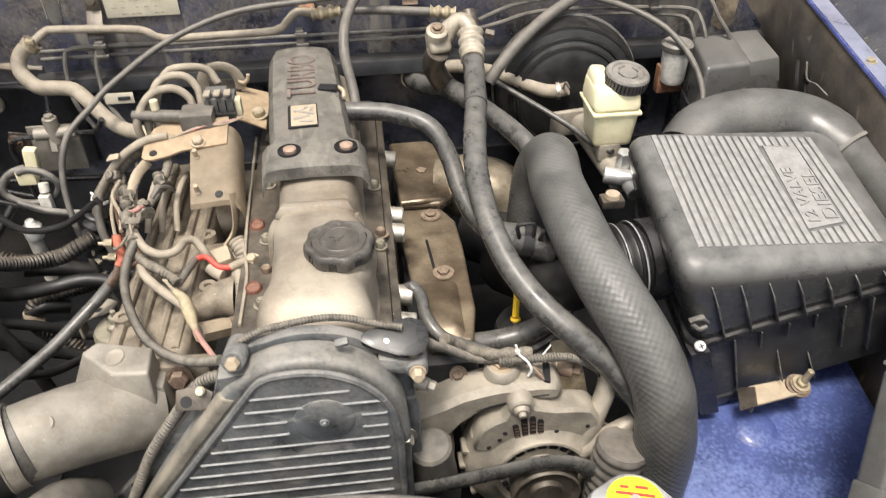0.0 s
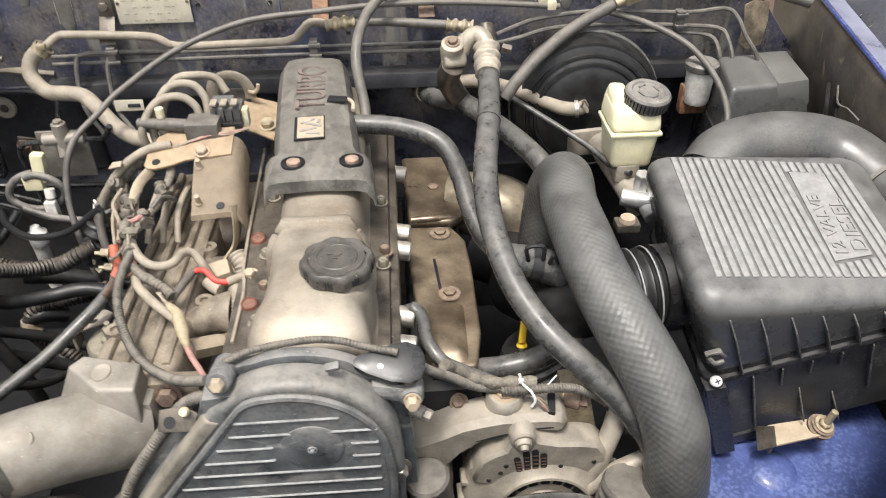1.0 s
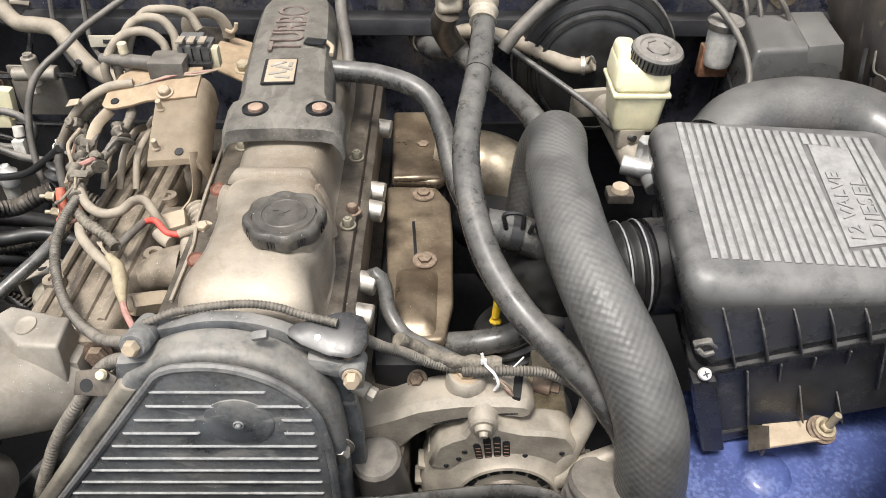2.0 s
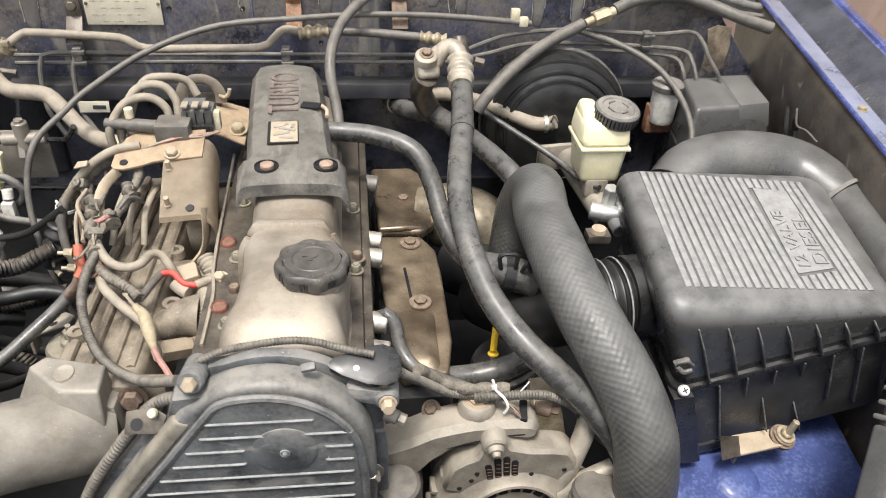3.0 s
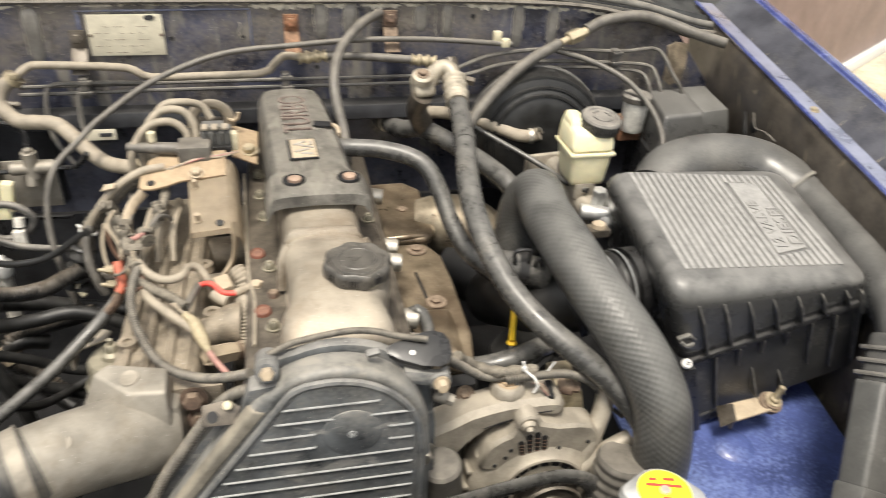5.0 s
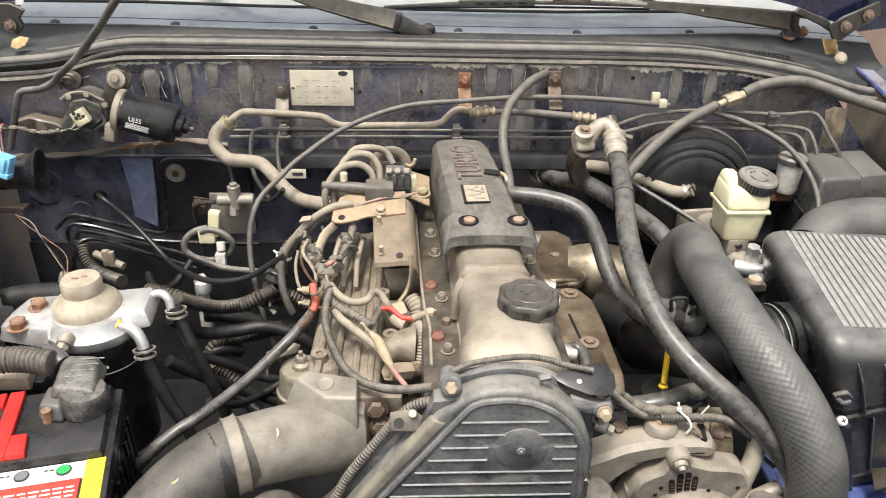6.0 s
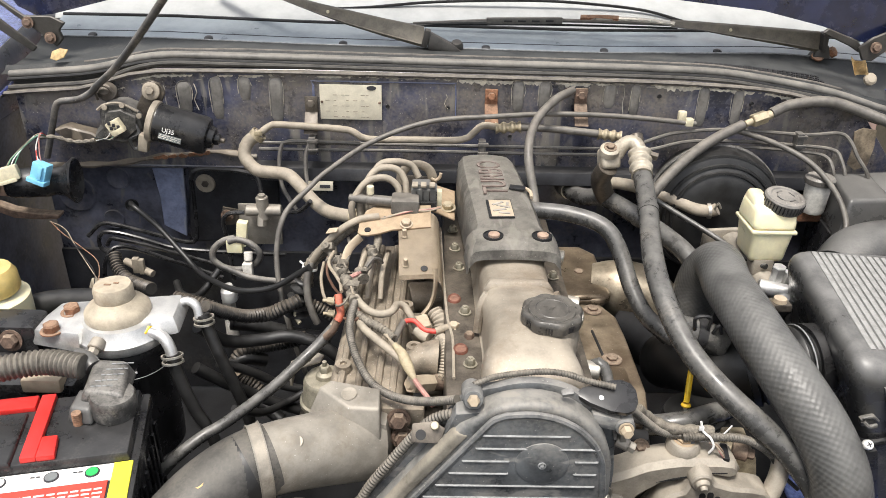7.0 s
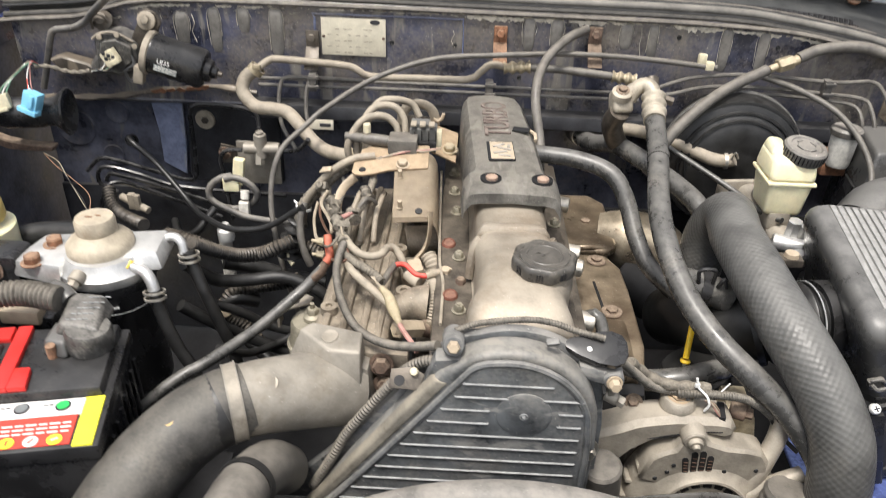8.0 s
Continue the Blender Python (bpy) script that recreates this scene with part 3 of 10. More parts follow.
def rev(profile, m=None, seg=32, wob=None):
    """A turned shape: (radius, height) pairs round z, then moved by m. wob(angle) scales the radius."""
    bm = bmesh.new()
    rings = []
    for r, z in profile:
        if r < 1e-6:
            rings.append([bm.verts.new((0, 0, z))])
        else:
            ring = []
            for i in range(seg):
                a = 2 * math.pi * i / seg
                k = r * (wob(a) if wob else 1)
                ring.append(bm.verts.new((k * math.cos(a), k * math.sin(a), z)))
            rings.append(ring)
    for a, b in zip(rings, rings[1:]):
        for i in range(seg):
            j = (i + 1) % seg
            if len(a) == 1 and len(b) > 1:
                bm.faces.new((a[0], b[i], b[j]))
            elif len(b) == 1 and len(a) > 1:
                bm.faces.new((a[i], b[0], a[j]))
            elif len(a) > 1:
                bm.faces.new((a[i], b[i], b[j], a[j]))
    if m:
        bm.transform(m)
    return bm


def rod(p0, p1, r, r1=None, seg=16, edge=0.0):
    """A round bar from p0 to p1 with closed, slightly chamfered ends."""
    p0, p1 = Vector(p0), Vector(p1)
    h = (p1 - p0).length
    r1 = r if r1 is None else r1
    e = edge or min(r, h) * 0.12
    return rev([(0, 0), (r - e, 0), (r, e), (r1, h - e), (r1 - e, h), (0, h)], axes(p0, p1 - p0), seg)


def smooth_path(pts, step=0.006, closed=False):
    """A Catmull-Rom curve through pts."""
    p = [Vector(q) for q in pts]
    if len(p) == 2:
        n = max(2, int((p[1] - p[0]).length / step))
        return [p[0].lerp(p[1], i / n) for i in range(n + 1)]
    q = [2 * p[0] - p[1], *p, 2 * p[-1] - p[-2]]
    out = []
    for a, b, c, d in zip(q, q[1:], q[2:], q[3:]):
        n = max(2, int((c - b).length / step))
        for i in range(n):
            t = i / n
            out.append(0.5 * ((2 * b) + (c - a) * t + (2 * a - 5 * b + 4 * c - d) * t * t + (3 * b - a - 3 * c + d) * t ** 3))
    out.append(p[-1])
    return out


def tube(pts, r, seg=12, step=0.008, shape=None, flat=1.0, up=None):
    """A bar of round section along a smooth path. r: radius, or radius by share of the length; flat squeezes the section."""
    path = smooth_path(pts, step)
    bm = bmesh.new()
    dirs = [(path[min(i + 1, len(path) - 1)] - path[max(i - 1, 0)]).normalized() for i in range(len(path))]
    side = Vector(up).cross(dirs[0]) if up else dirs[0].orthogonal()
    side = (side - dirs[0] * side.dot(dirs[0])).normalized()
    length = [0.0]
    for a, b in zip(path, path[1:]):
        length.append(length[-1] + (b - a).length)
    rings = []
    for i, (p, d) in enumerate(zip(path, dirs)):
        side = (side - d * side.dot(d)).normalized()
        other = d.cross(side)
        k = r(length[i] / length[-1], length[i]) if callable(r) else r
        rings.append([bm.verts.new(p + side * (k * math.cos(2 * math.pi * j / seg)) + other * (k * flat * math.sin(2 * math.pi * j / seg))) for j in range(seg)])
    lay = bm.loops.layers.uv.new("UVMap")
    for i, (a, b) in enumerate(zip(rings, rings[1:])):
        for j in range(seg):
            f = bm.faces.new((a[j], a[(j + 1) % seg], b[(j + 1) % seg], b[j]))
            for lp_, uv in zip(f.loops, ((j, i), (j + 1, i), (j + 1, i + 1), (j, i + 1))):
                lp_[lay].uv = (uv[0] / seg, length[uv[1]])
    bm.faces.new(list(reversed(rings[0])))
    bm.faces.new(rings[-1])
    return bm


def corrugated(pts, r, pitch=0.005, depth=0.18, seg=12):
    return tube(pts, lambda u, s: r * (1 - depth * (0.5 + 0.5 * math.cos(2 * math.pi * s / pitch))), seg, pitch / 5)


def prism(outline, depth, m, w=0.002, seg=2):
    """A plate: an outline in x, y pushed out by depth along z, then moved by m."""
    bm = bmesh.new()
    lo = [bm.verts.new((x, y, 0)) for x, y in outline]
    f = bm.faces.new(lo)
    up = bmesh.ops.extrude_face_region(bm, geom=[f])["geom"]
    bmesh.ops.translate(bm, vec=(0, 0, depth), verts=[g for g in up if isinstance(g, bmesh.types.BMVert)])
    bmesh.ops.recalc_face_normals(bm, faces=bm.faces)
    bevelled(bm, w, seg, 40)
    bm.transform(m)
    return bm


def hexbolt(p, axis, r=0.008, h=0.007, washer=1.5):
    """A hexagon head with a washer under it."""
    m = axes(p, axis)
    a = rev([(0, 0), (r * washer, 0), (r * washer, 0.0015), (r * 1.0, 0.0016)], m, 16)
    b = rev([(r * 0.98, 0.0014), (r, h * 0.8), (r * 0.8, h), (0, h)], m, 6)
    return joined(a, b)


def ring_clamp(p, axis, r, width=0.010, t=0.0022):
    m = axes(p, axis)
    return rev([(r, -width / 2), (r + t, -width / 2), (r + t, width / 2), (r, width / 2), (r, -width / 2)], m, 28)


def wavy(pts, amount, seed):
    """Small bends in a line."""
    rnd = random.Random(seed)
    return [tuple(c + rnd.uniform(-amount, amount) for c in p) if 0 < i < len(pts) - 1 else p for i, p in enumerate(pts)]


def quad_plate(a, b, c, d, t=0.003, w=0.001):
    """A sheet with the four corners a, b, c, d and thickness t, below them."""
    a, b, c, d = (Vector(p) for p in (a, b, c, d))
    n = (b - a).cross(d - a).normalized() * t
    return hexa([a - n, b - n, c - n, d - n], [a, b, c, d], w, 1)


def upright_plate(outline, y, t=0.004, w=0.001):
    """Plate cut to an outline of (x, z) points, its face at depth y towards the front."""
    bm = bmesh.new()
    bm.faces.new([bm.verts.new((x, y, z)) for x, z in outline])
    bmesh.ops.recalc_face_normals(bm, faces=bm.faces[:])
    if bm.faces[:][0].normal.y > 0:
        bmesh.ops.reverse_faces(bm, faces=bm.faces[:])
    out = bmesh.ops.extrude_face_region(bm, geom=bm.faces[:])
    bmesh.ops.translate(bm, verts=[v for v in out["geom"] if isinstance(v, bmesh.types.BMVert)], vec=(0, t, 0))
    bmesh.ops.recalc_face_normals(bm, faces=bm.faces[:])
    return bevelled(bm, w, 1) if w else bm


def along(x, table):
    """Height at x from a table of (x, z) stations."""
    for (a, p), (b, q) in zip(table, table[1:]):
        if x <= b:
            return p + (q - p) * max(0.0, (x - a) / (b - a))
    return table[-1][1]


def letters(text, size, m, depth=0.0006):
    """Raised lettering as a mesh, its lower left corner at the frame m."""
    cu = bpy.data.curves.new("lettering", "FONT")
    cu.body, cu.size, cu.extrude = text, size, depth
    tmp = bpy.data.objects.new("lettering", cu)
    me = tmp.to_mesh()
    bm = bmesh.new()
    bm.from_mesh(me)
    tmp.to_mesh_clear()
    bpy.data.objects.remove(tmp)
    bm.transform(m)
    return bm

# ---- setting ----
ground_bm = bmesh.new()
bmesh.ops.create_grid(ground_bm, x_segments=2, y_segments=2, size=600)
solo("ground", ground_bm, M["concrete"], "pale sun-bleached concrete yard with brown stains", "ground", kind="structure")


def apron(name, sx, x_back, x_front, label):
    """Inner wing, rail and fender on one side; sx is +1 or -1."""
    y0, y1, n = -0.42, 0.86, 26
    section = [(-0.03, -0.62), (0.0, -0.45), (0.012, -0.30), (0.008, -0.12), (-0.004, -0.012), (0.0, 0.0), (0.012, 0.004), (0.034, 0.001), (0.038, -0.003)]
    wall = [(0.038, -0.003), (0.046, 0.004), (0.082, 0.034), (0.088, 0.038)]
    outer = [(0.088, 0.038), (0.091, 0.0385), (0.094, 0.0425), (0.103, 0.0435), (0.112, 0.039), (0.119, 0.027), (0.124, 0.0), (0.126, -0.05), (0.122, -0.20), (0.12, -0.45), (0.10, -0.47)]
    pieces = []
    for sec in (section, wall, outer):
        bm = bmesh.new()
        rows = []
        for i in range(n + 1):
            y = y0 + (y1 - y0) * i / n
            u = (y - 0.0) / 0.75
            x = x_front + (x_back - x_front) * u
            z = 1.047 + 0.115 * y
            rows.append([bm.verts.new((sx * (x + a), y, z + b * (1 if b > -0.1 else 1.0))) for a, b in sec])
        for a, b in zip(rows, rows[1:]):
            for j in range(len(sec) - 1):
                bm.faces.new((a[j], a[j + 1], b[j + 1], b[j]))
        pieces.append(bm)
    t = thing(name, label, "fender", (sx * 0.8, 0.2, 0.5), kind="structure")
    part("inner_wing", pieces[0], M["dirt" if sx > 0 else "grime_matte"], t, "dirty dark inner wing sheet")
    part("gutter", pieces[1], M["gutter"], t, "blue rain gutter with dried water streaks, its wall darkened for shade")
    part("outer_fender", pieces[2], M["blue_gloss"], t, "glossy blue fender edge")
    return t


fender_r = apron("fender_right", 1, 0.778, 0.716, "blue fender with folded rail and dirty inner wing")
fender_l = apron("fender_left", -1, 0.93, 0.905, "blue fender beside the battery with dirty inner wing")
# inner ledge of the rail, body colour paled for sky sheen
for sx, fe, xb, xf in ((1, fender_r, 0.778, 0.716), (-1, fender_l, 0.93, 0.905)):
    a = lambda y, o, dz: (sx * (xf + (xb - xf) * y / 0.75 + o), y, 1.047 + 0.115 * y + dz)
    part("rail_ledge", quad_plate(*[a(*q) for q in ((-0.42, 0.002, 0.008), (-0.42, 0.036, 0.006), (0.86, 0.036, 0.006), (0.86, 0.002, 0.008))][::sx], 0.004), M["ledge_blue"], fe, "gutter floor with tan dirt, sky sheen put into its pale blue")
    part("rail_edge", tube([a(y, 0.001, 0.008) for y in (-0.42, 0.0, 0.45, 0.86)], 0.0035, 8, 0.05), M["blue_gloss"], fe, "bright blue rail edge")
    rail_rnd = random.Random(31 + sx)
    for i in range(15):
        y = -0.25 + i * 0.069 + rail_rnd.uniform(-0.02, 0.02)
        o = rail_rnd.uniform(0.055, 0.084)
        wall_z = lambda q: -0.002 + (q - 0.042) * 0.86
        part("drip_mark", tube([a(y, o, wall_z(o) + 0.0015), a(y - 0.003, (o + 0.045) / 2, wall_z((o + 0.045) / 2) + 0.0012), a(y - 0.004, 0.044, 0.0012)], lambda u, s: 0.0004 + 0.0010 * u * u, 6, 0.006), M["hose_tan"], fe, "dried tan drip")

# firewall: upper panel, ledge and recessed lower panel
fw = thing("firewall", "grimy dark blue firewall with stamped ribs and peeling sealer", "firewall", (0, 0.76, 0.6), kind="structure")
SEAM = [(-0.93, 1.140), (-0.876, 1.146), (-0.788, 1.153), (-0.739, 1.166), (-0.642, 1.188), (-0.38, 1.192), (0.165, 1.190), (0.358, 1.187), (0.505, 1.178), (0.608, 1.158), (0.688, 1.137), (0.83, 1.12)]
part("upper_panel", upright_plate([(-0.91, 0.996), (0.81, 0.996)] + [(x, z + 0.004) for x, z in SEAM[::-1][1:-1]] + [(-0.91, 1.146)], 0.754, 0.016), M["firewall"], fw)
part("ledge", prism([(0.0, 0.0), (0.045, -0.006), (0.05, -0.03), (0.038, -0.036), (0.036, -0.014), (0.0, -0.012)], 1.29, Matrix.Translation((0.81, 0.772, 1.018)) @ Euler((radians(90), 0, radians(-90))).to_matrix().to_4x4() @ pose(0, 0, 0, 0, 0, 0), 0.002), M["dark_sheet"], fw, "dark folded ledge")
part("lower_panel", box((-0.05, 0.801, 0.73), (1.72, 0.016, 0.58), 0.002), M["grime"], fw, "dark insulated lower firewall")
# Added sheet; its near-black is the shade low in the bay.
part("depth_shade_sheet", box((-0.05, 0.788, 0.615), (1.72, 0.010, 0.36), 0.002), M["dark_sheet"], fw, "near-black sheet added for the depth shade on the lower firewall")
part("pinch_flange", tube([(x, 0.751, z - 0.001) for x, z in SEAM], 0.0065, 8, 0.03, flat=0.6, up=(0, 0, 1)), M["flange"], fw, "dusty folded flange")
for x, w, zt, zb in ((-0.594, 0.026, 1.168, 1.105), (-0.534, 0.022, 1.178, 1.098), (-0.481, 0.024, 1.180, 1.136), (-0.423, 0.025, 1.180, 1.094), (0.031, 0.022, 1.184, 1.125), (0.080, 0.022, 1.184, 1.125), (0.203, 0.024, 1.180, 1.136), (0.251, 0.018, 1.181, 1.120), (0.381, 0.020, 1.179, 1.104), (0.447, 0.020, 1.175, 1.104)):
    side = [(x - w / 2, 1), (x - w * 0.36, 0), (x + w * 0.36, 0), (x + w / 2, 1)]
    rib_bm = bmesh.new()
    ring = []
    for z, k in ((zb, 0.0), (zb + 0.010, 0.8), (zt - 0.012, 1.0), (zt - 0.004, 0.8), (zt, 0.0)):
        ring.append([rib_bm.verts.new((x + (a - x) * (1 if k > 0.9 else 0.85 if k else 0.5), 0.7535 - (0.0005 if e else 0.0035 * k), z)) for a, e in side])
    for p, q in zip(ring, ring[1:]):
        for m in range(3):
            rib_bm.faces.new((p[m], p[m + 1], q[m + 1], q[m]))
    part("stamped_rib", rib_bm, M["stamped"], fw)
    part("rib_edge", tube(wavy([(x - w / 2, 0.753, zb + 0.012), (x - w / 2 - 0.001, 0.753, zt - 0.014), (x - w * 0.3, 0.753, zt), (x + w * 0.3, 0.753, zt), (x + w / 2 + 0.001, 0.753, zt - 0.016), (x + w / 2, 0.753, zb + 0.03)], 0.0015, int(900 + x * 100)), lambda u, s: 0.0006 + 0.0007 * abs(math.sin(17 * u + x * 40)), 6, 0.005, flat=0.5), M["firewall_edge"], fw, "cracked sealer line")
# raised rim of the plate panel and its lower fold
part("panel_rim", tube([(-0.352, 0.7535, 1.10), (-0.353, 0.7535, 1.168), (-0.345, 0.7535, 1.1745), (-0.22, 0.7535, 1.1755), (-0.10, 0.7535, 1.1755), (-0.088, 0.7535, 1.170), (-0.086, 0.7535, 1.11)], 0.0028, 8, 0.01, flat=0.6), M["ledge_blue"], fw, "worn blue raised rim")


def sealer_patch(x0, x1, drop, seed, zt=0.0):
    """Ragged strip of pale sealer hanging from the seam."""
    r = random.Random(seed)
    n = int((x1 - x0) / 0.004) + 2
    top, low = [], []
    for i in range(n + 1):
        x = x0 + (x1 - x0) * i / n
        z = along(x, SEAM) - 0.0075 + zt
        top.append((x, z + r.uniform(-0.0006, 0.0006)))
        low.append((x + r.uniform(-0.0015, 0.0015), z - 0.0012 - drop * math.sin(math.pi * (i + 0.3) / (n + 0.6)) ** 0.4 * r.uniform(0.25, 1.0)))
    return upright_plate(top + low[::-1], 0.7532, 0.0008, 0.0)


for x0, x1, drop, sd in ((-0.69, -0.575, 0.005, 1), (-0.53, -0.50, 0.004, 2), (-0.49, -0.445, 0.004, 3), (-0.345, -0.30, 0.003, 4), (-0.082, 0.020, 0.011, 5), (0.028, 0.090, 0.007, 6), (0.10, 0.165, 0.010, 7), (0.175, 0.20, 0.005, 13), (0.285, 0.372, 0.010, 8), (0.385, 0.43, 0.005, 9), (0.43, 0.475, 0.009, 10), (0.495, 0.60, 0.006, 11)):
    part("sealer_patch", sealer_patch(x0, x1, drop, sd), M["sealer"], fw, "peeling patch of pale seam sealer")
for x, z in ((0.297, 1.160), (0.474, 1.150), (-0.215, 1.129), (-0.101, 1.129), (0.02, 1.075)):
    part("hole_grommet", rev([(0.0, 0.001), (0.0025, 0.001), (0.0034, 0.002), (0.0042, 0.0)], axes((x, 0.754, z), (0, -1, 0)), 16), M["dark"], fw)
rnd = random.Random(5)
for i in range(110):
    x = -0.74 + i * 0.0122 + rnd.uniform(-0.006, 0.006)
    ragged = x < -0.33 or rnd.random() < 0.12
    z = along(x, SEAM) - 0.006 - abs(rnd.gauss(0.0, 0.010 if ragged else 0.0022))
    rx, rz = rnd.uniform(0.002, 0.006 if ragged else 0.014), rnd.uniform(0.0006, 0.0022)
    n = rnd.randrange(9, 15)
    ring = [(rx * math.cos(2 * math.pi * k / n) * rnd.uniform(0.35, 1.25), rz * math.sin(2 * math.pi * k / n) * rnd.uniform(0.1, 1.5)) for k in range(n)]
    part("sealer_flake", prism(ring, 0.0004, axes((x, 0.7538, z), (0, -1, 0)), 0.0), M["firewall_edge"], fw)
for x, z, h in ((-0.655, 1.150, 0.03), (-0.632, 1.160, 0.045), (-0.575, 1.165, 0.05), (-0.105, 1.155, 0.028), (0.228, 1.175, 0.05)):
    part("peeled_edge", tube(wavy([(x, 0.7535, z), (x + 0.004, 0.7532, z - h * 0.3), (x - 0.001, 0.7532, z - h * 0.6), (x + 0.004, 0.7532, z - h)], 0.002, int(x * 100) + 99), 0.0011, 5, 0.006, flat=0.5), M["firewall_edge"], fw)
part("primer_patch", upright_plate([(0.684, 1.100), (0.700, 1.108), (0.726, 1.104), (0.731, 1.070), (0.728, 1.030), (0.705, 1.022), (0.688, 1.034), (0.690, 1.070)], 0.7515, 0.002, 0.0), M["primer"], fw, "tan primer patch worn through the paint")
# bare patch and panel on the lower left of the firewall
part("access_panel", upright_plate([(-0.618, 0.990), (-0.604, 1.0), (-0.44, 1.0), (-0.44, 0.822), (-0.622, 0.818), (-0.634, 0.828), (-0.628, 0.90)], 0.784, 0.010, 0.003), M["dark_sheet"], fw, "dark access panel with rounded corners")
part("bare_strip", upright_plate([(-0.690, 0.985), (-0.628, 0.990), (-0.632, 0.90), (-0.640, 0.831), (-0.660, 0.842), (-0.684, 0.856), (-0.683, 0.92)], 0.782, 0.006), M["flap_blue"], fw, "scuffed pale blue painted strip")
part("step_fold", quad_plate((-0.91, 0.754, 1.003), (-0.47, 0.754, 1.003), (-0.47, 0.794, 0.982), (-0.91, 0.794, 0.982), 0.004), M["grime"], fw, "folded step of the sheet")
part("rust_seam", tube(wavy([(-0.88, 0.752, 0.996), (-0.83, 0.752, 1.000), (-0.78, 0.752, 1.002), (-0.728, 0.752, 1.008), (-0.649, 0.752, 1.020), (-0.587, 0.752, 1.028), (-0.549, 0.752, 1.031), (-0.47, 0.752, 1.024)], 0.002, 77), lambda u, s: 0.0060 + 0.002 * math.sin(s * 90), 8, 0.01, flat=0.6), M["dirt"], fw, "dirty smeared seam")
for i in range(7):
    x = -0.662 + i * 0.0165
    part("rust_flake", upright_plate([(x + (0.009 + 0.004 * math.sin(i * 5 + k)) * math.cos(k * 0.9), 1.021 + (x + 0.649) * 0.12 + (0.0042 + 0.002 * math.sin(i * 3 + k * 2)) * math.sin(k * 0.9)) for k in range(7)], 0.7445, 0.003, 0.0004), M["rust"], fw, "flake of rust on the seam")
for x, z, r in ((-0.765, 0.956, 0.024), (-0.789, 0.863, 0.022), (-0.855, 0.920, 0.040)):
    part("embossed_disc", rev([(0, 0.0), (r * 0.7, 0.0006), (r * 0.86, 0.003), (r * 0.94, 0.003), (r, 0.0)], axes((x, 0.792, z), (0, -1, 0)), 32), M["grime"], fw)


# rubber strip, cowl tray and windscreen foot
cowl = thing("cowl", "black plastic cowl tray with grey rubber weatherstrip", "cowl", (0, 0.85, 1.204), kind="structure")
SEAL_TOP = [(-0.92, 1.178), (-0.85, 1.184), (-0.755, 1.194), (-0.647, 1.218), (-0.49, 1.221), (-0.08, 1.218), (0.24, 1.216), (0.40, 1.212), (0.50, 1.200), (0.63, 1.178), (0.737, 1.148), (0.82, 1.135)]
part("weatherstrip", tube([(x, 0.772, z - 0.0085) for x, z in SEAL_TOP], 0.0095, 12, 0.02, flat=0.85, up=(0, 0, 1)), M["seal"], cowl, "dusty grey rubber weatherstrip")
part("strip_lip", tube([(x, 0.758, z - 0.0195 - (0.010 if x < -0.70 else 0.0)) for x, z in SEAL_TOP], 0.0050, 8, 0.02), M["seal_dark"], cowl, "blackened lip of the weatherstrip")
part("strip_channel", tube([(x, 0.7595, z - 0.0145) for x, z in SEAL_TOP], 0.0034, 8, 0.02), M["rubber_black"], cowl, "black channel under the weatherstrip")
# Added dark sheet; keeps light from showing through the gap below the seal.
part("gap_blocker", upright_plate([(x, z - 0.040) for x, z in SEAL_TOP] + [(x, z - 0.008) for x, z in SEAL_TOP[::-1]], 0.776, 0.004, 0.0), M["seal_dark"], cowl, "added dark sheet blocking the bright gap behind the weatherstrip")
TRIM_EDGE = [(-0.95, 1.199), (-0.70, 1.200), (-0.41, 1.194), (0.20, 1.190), (0.47, 1.195), (0.59, 1.198), (0.753, 1.187), (0.86, 1.18)]
tray_bm = bmesh.new()
tray_x = [-0.94 + i * 0.05 for i in range(37)]
grid = []
for y, k, dz in ((0.775, 0.0, -0.010), (0.793, 0.02, -0.006), (0.799, 0.04, 0.001), (0.806, 0.06, -0.004), (0.835, 0.25, -0.010), (0.875, 0.50, -0.012), (0.920, 0.75, -0.008), (0.950, 0.95, -0.001), (0.955, 1.0, 0.002), (0.958, 1.0, -0.004)):
    grid.append([tray_bm.verts.new((x, y, along(x, SEAL_TOP) * (1 - k) + along(x, TRIM_EDGE) * k + dz)) for x in tray_x])
for p, q in zip(grid, grid[1:]):
    for m in range(len(tray_x) - 1):
        tray_bm.faces.new((p[m], p[m + 1], q[m + 1], q[m]))
part("tray", tray_bm, M["trim"], cowl)
part("tray_lip", tube([(x, 0.799, along(x, SEAL_TOP) * 0.96 + along(x, TRIM_EDGE) * 0.04 - 0.001) for x in tray_x[3:33]], 0.0026, 8, 0.03), M["flange"], cowl, "tan dusty ridge along the tray")
part("tray_rim", tube([(x, 0.9555, along(x, TRIM_EDGE) + 0.003) for x in tray_x], 0.0016, 6, 0.04), M["rib"], cowl, "bleached edge of the tray")
tray_z = lambda x, y: along(x, SEAL_TOP) * (1 - (y - 0.806) / 0.149 * 0.94 - 0.06) + along(x, TRIM_EDGE) * ((y - 0.806) / 0.149 * 0.94 + 0.06) - 0.006
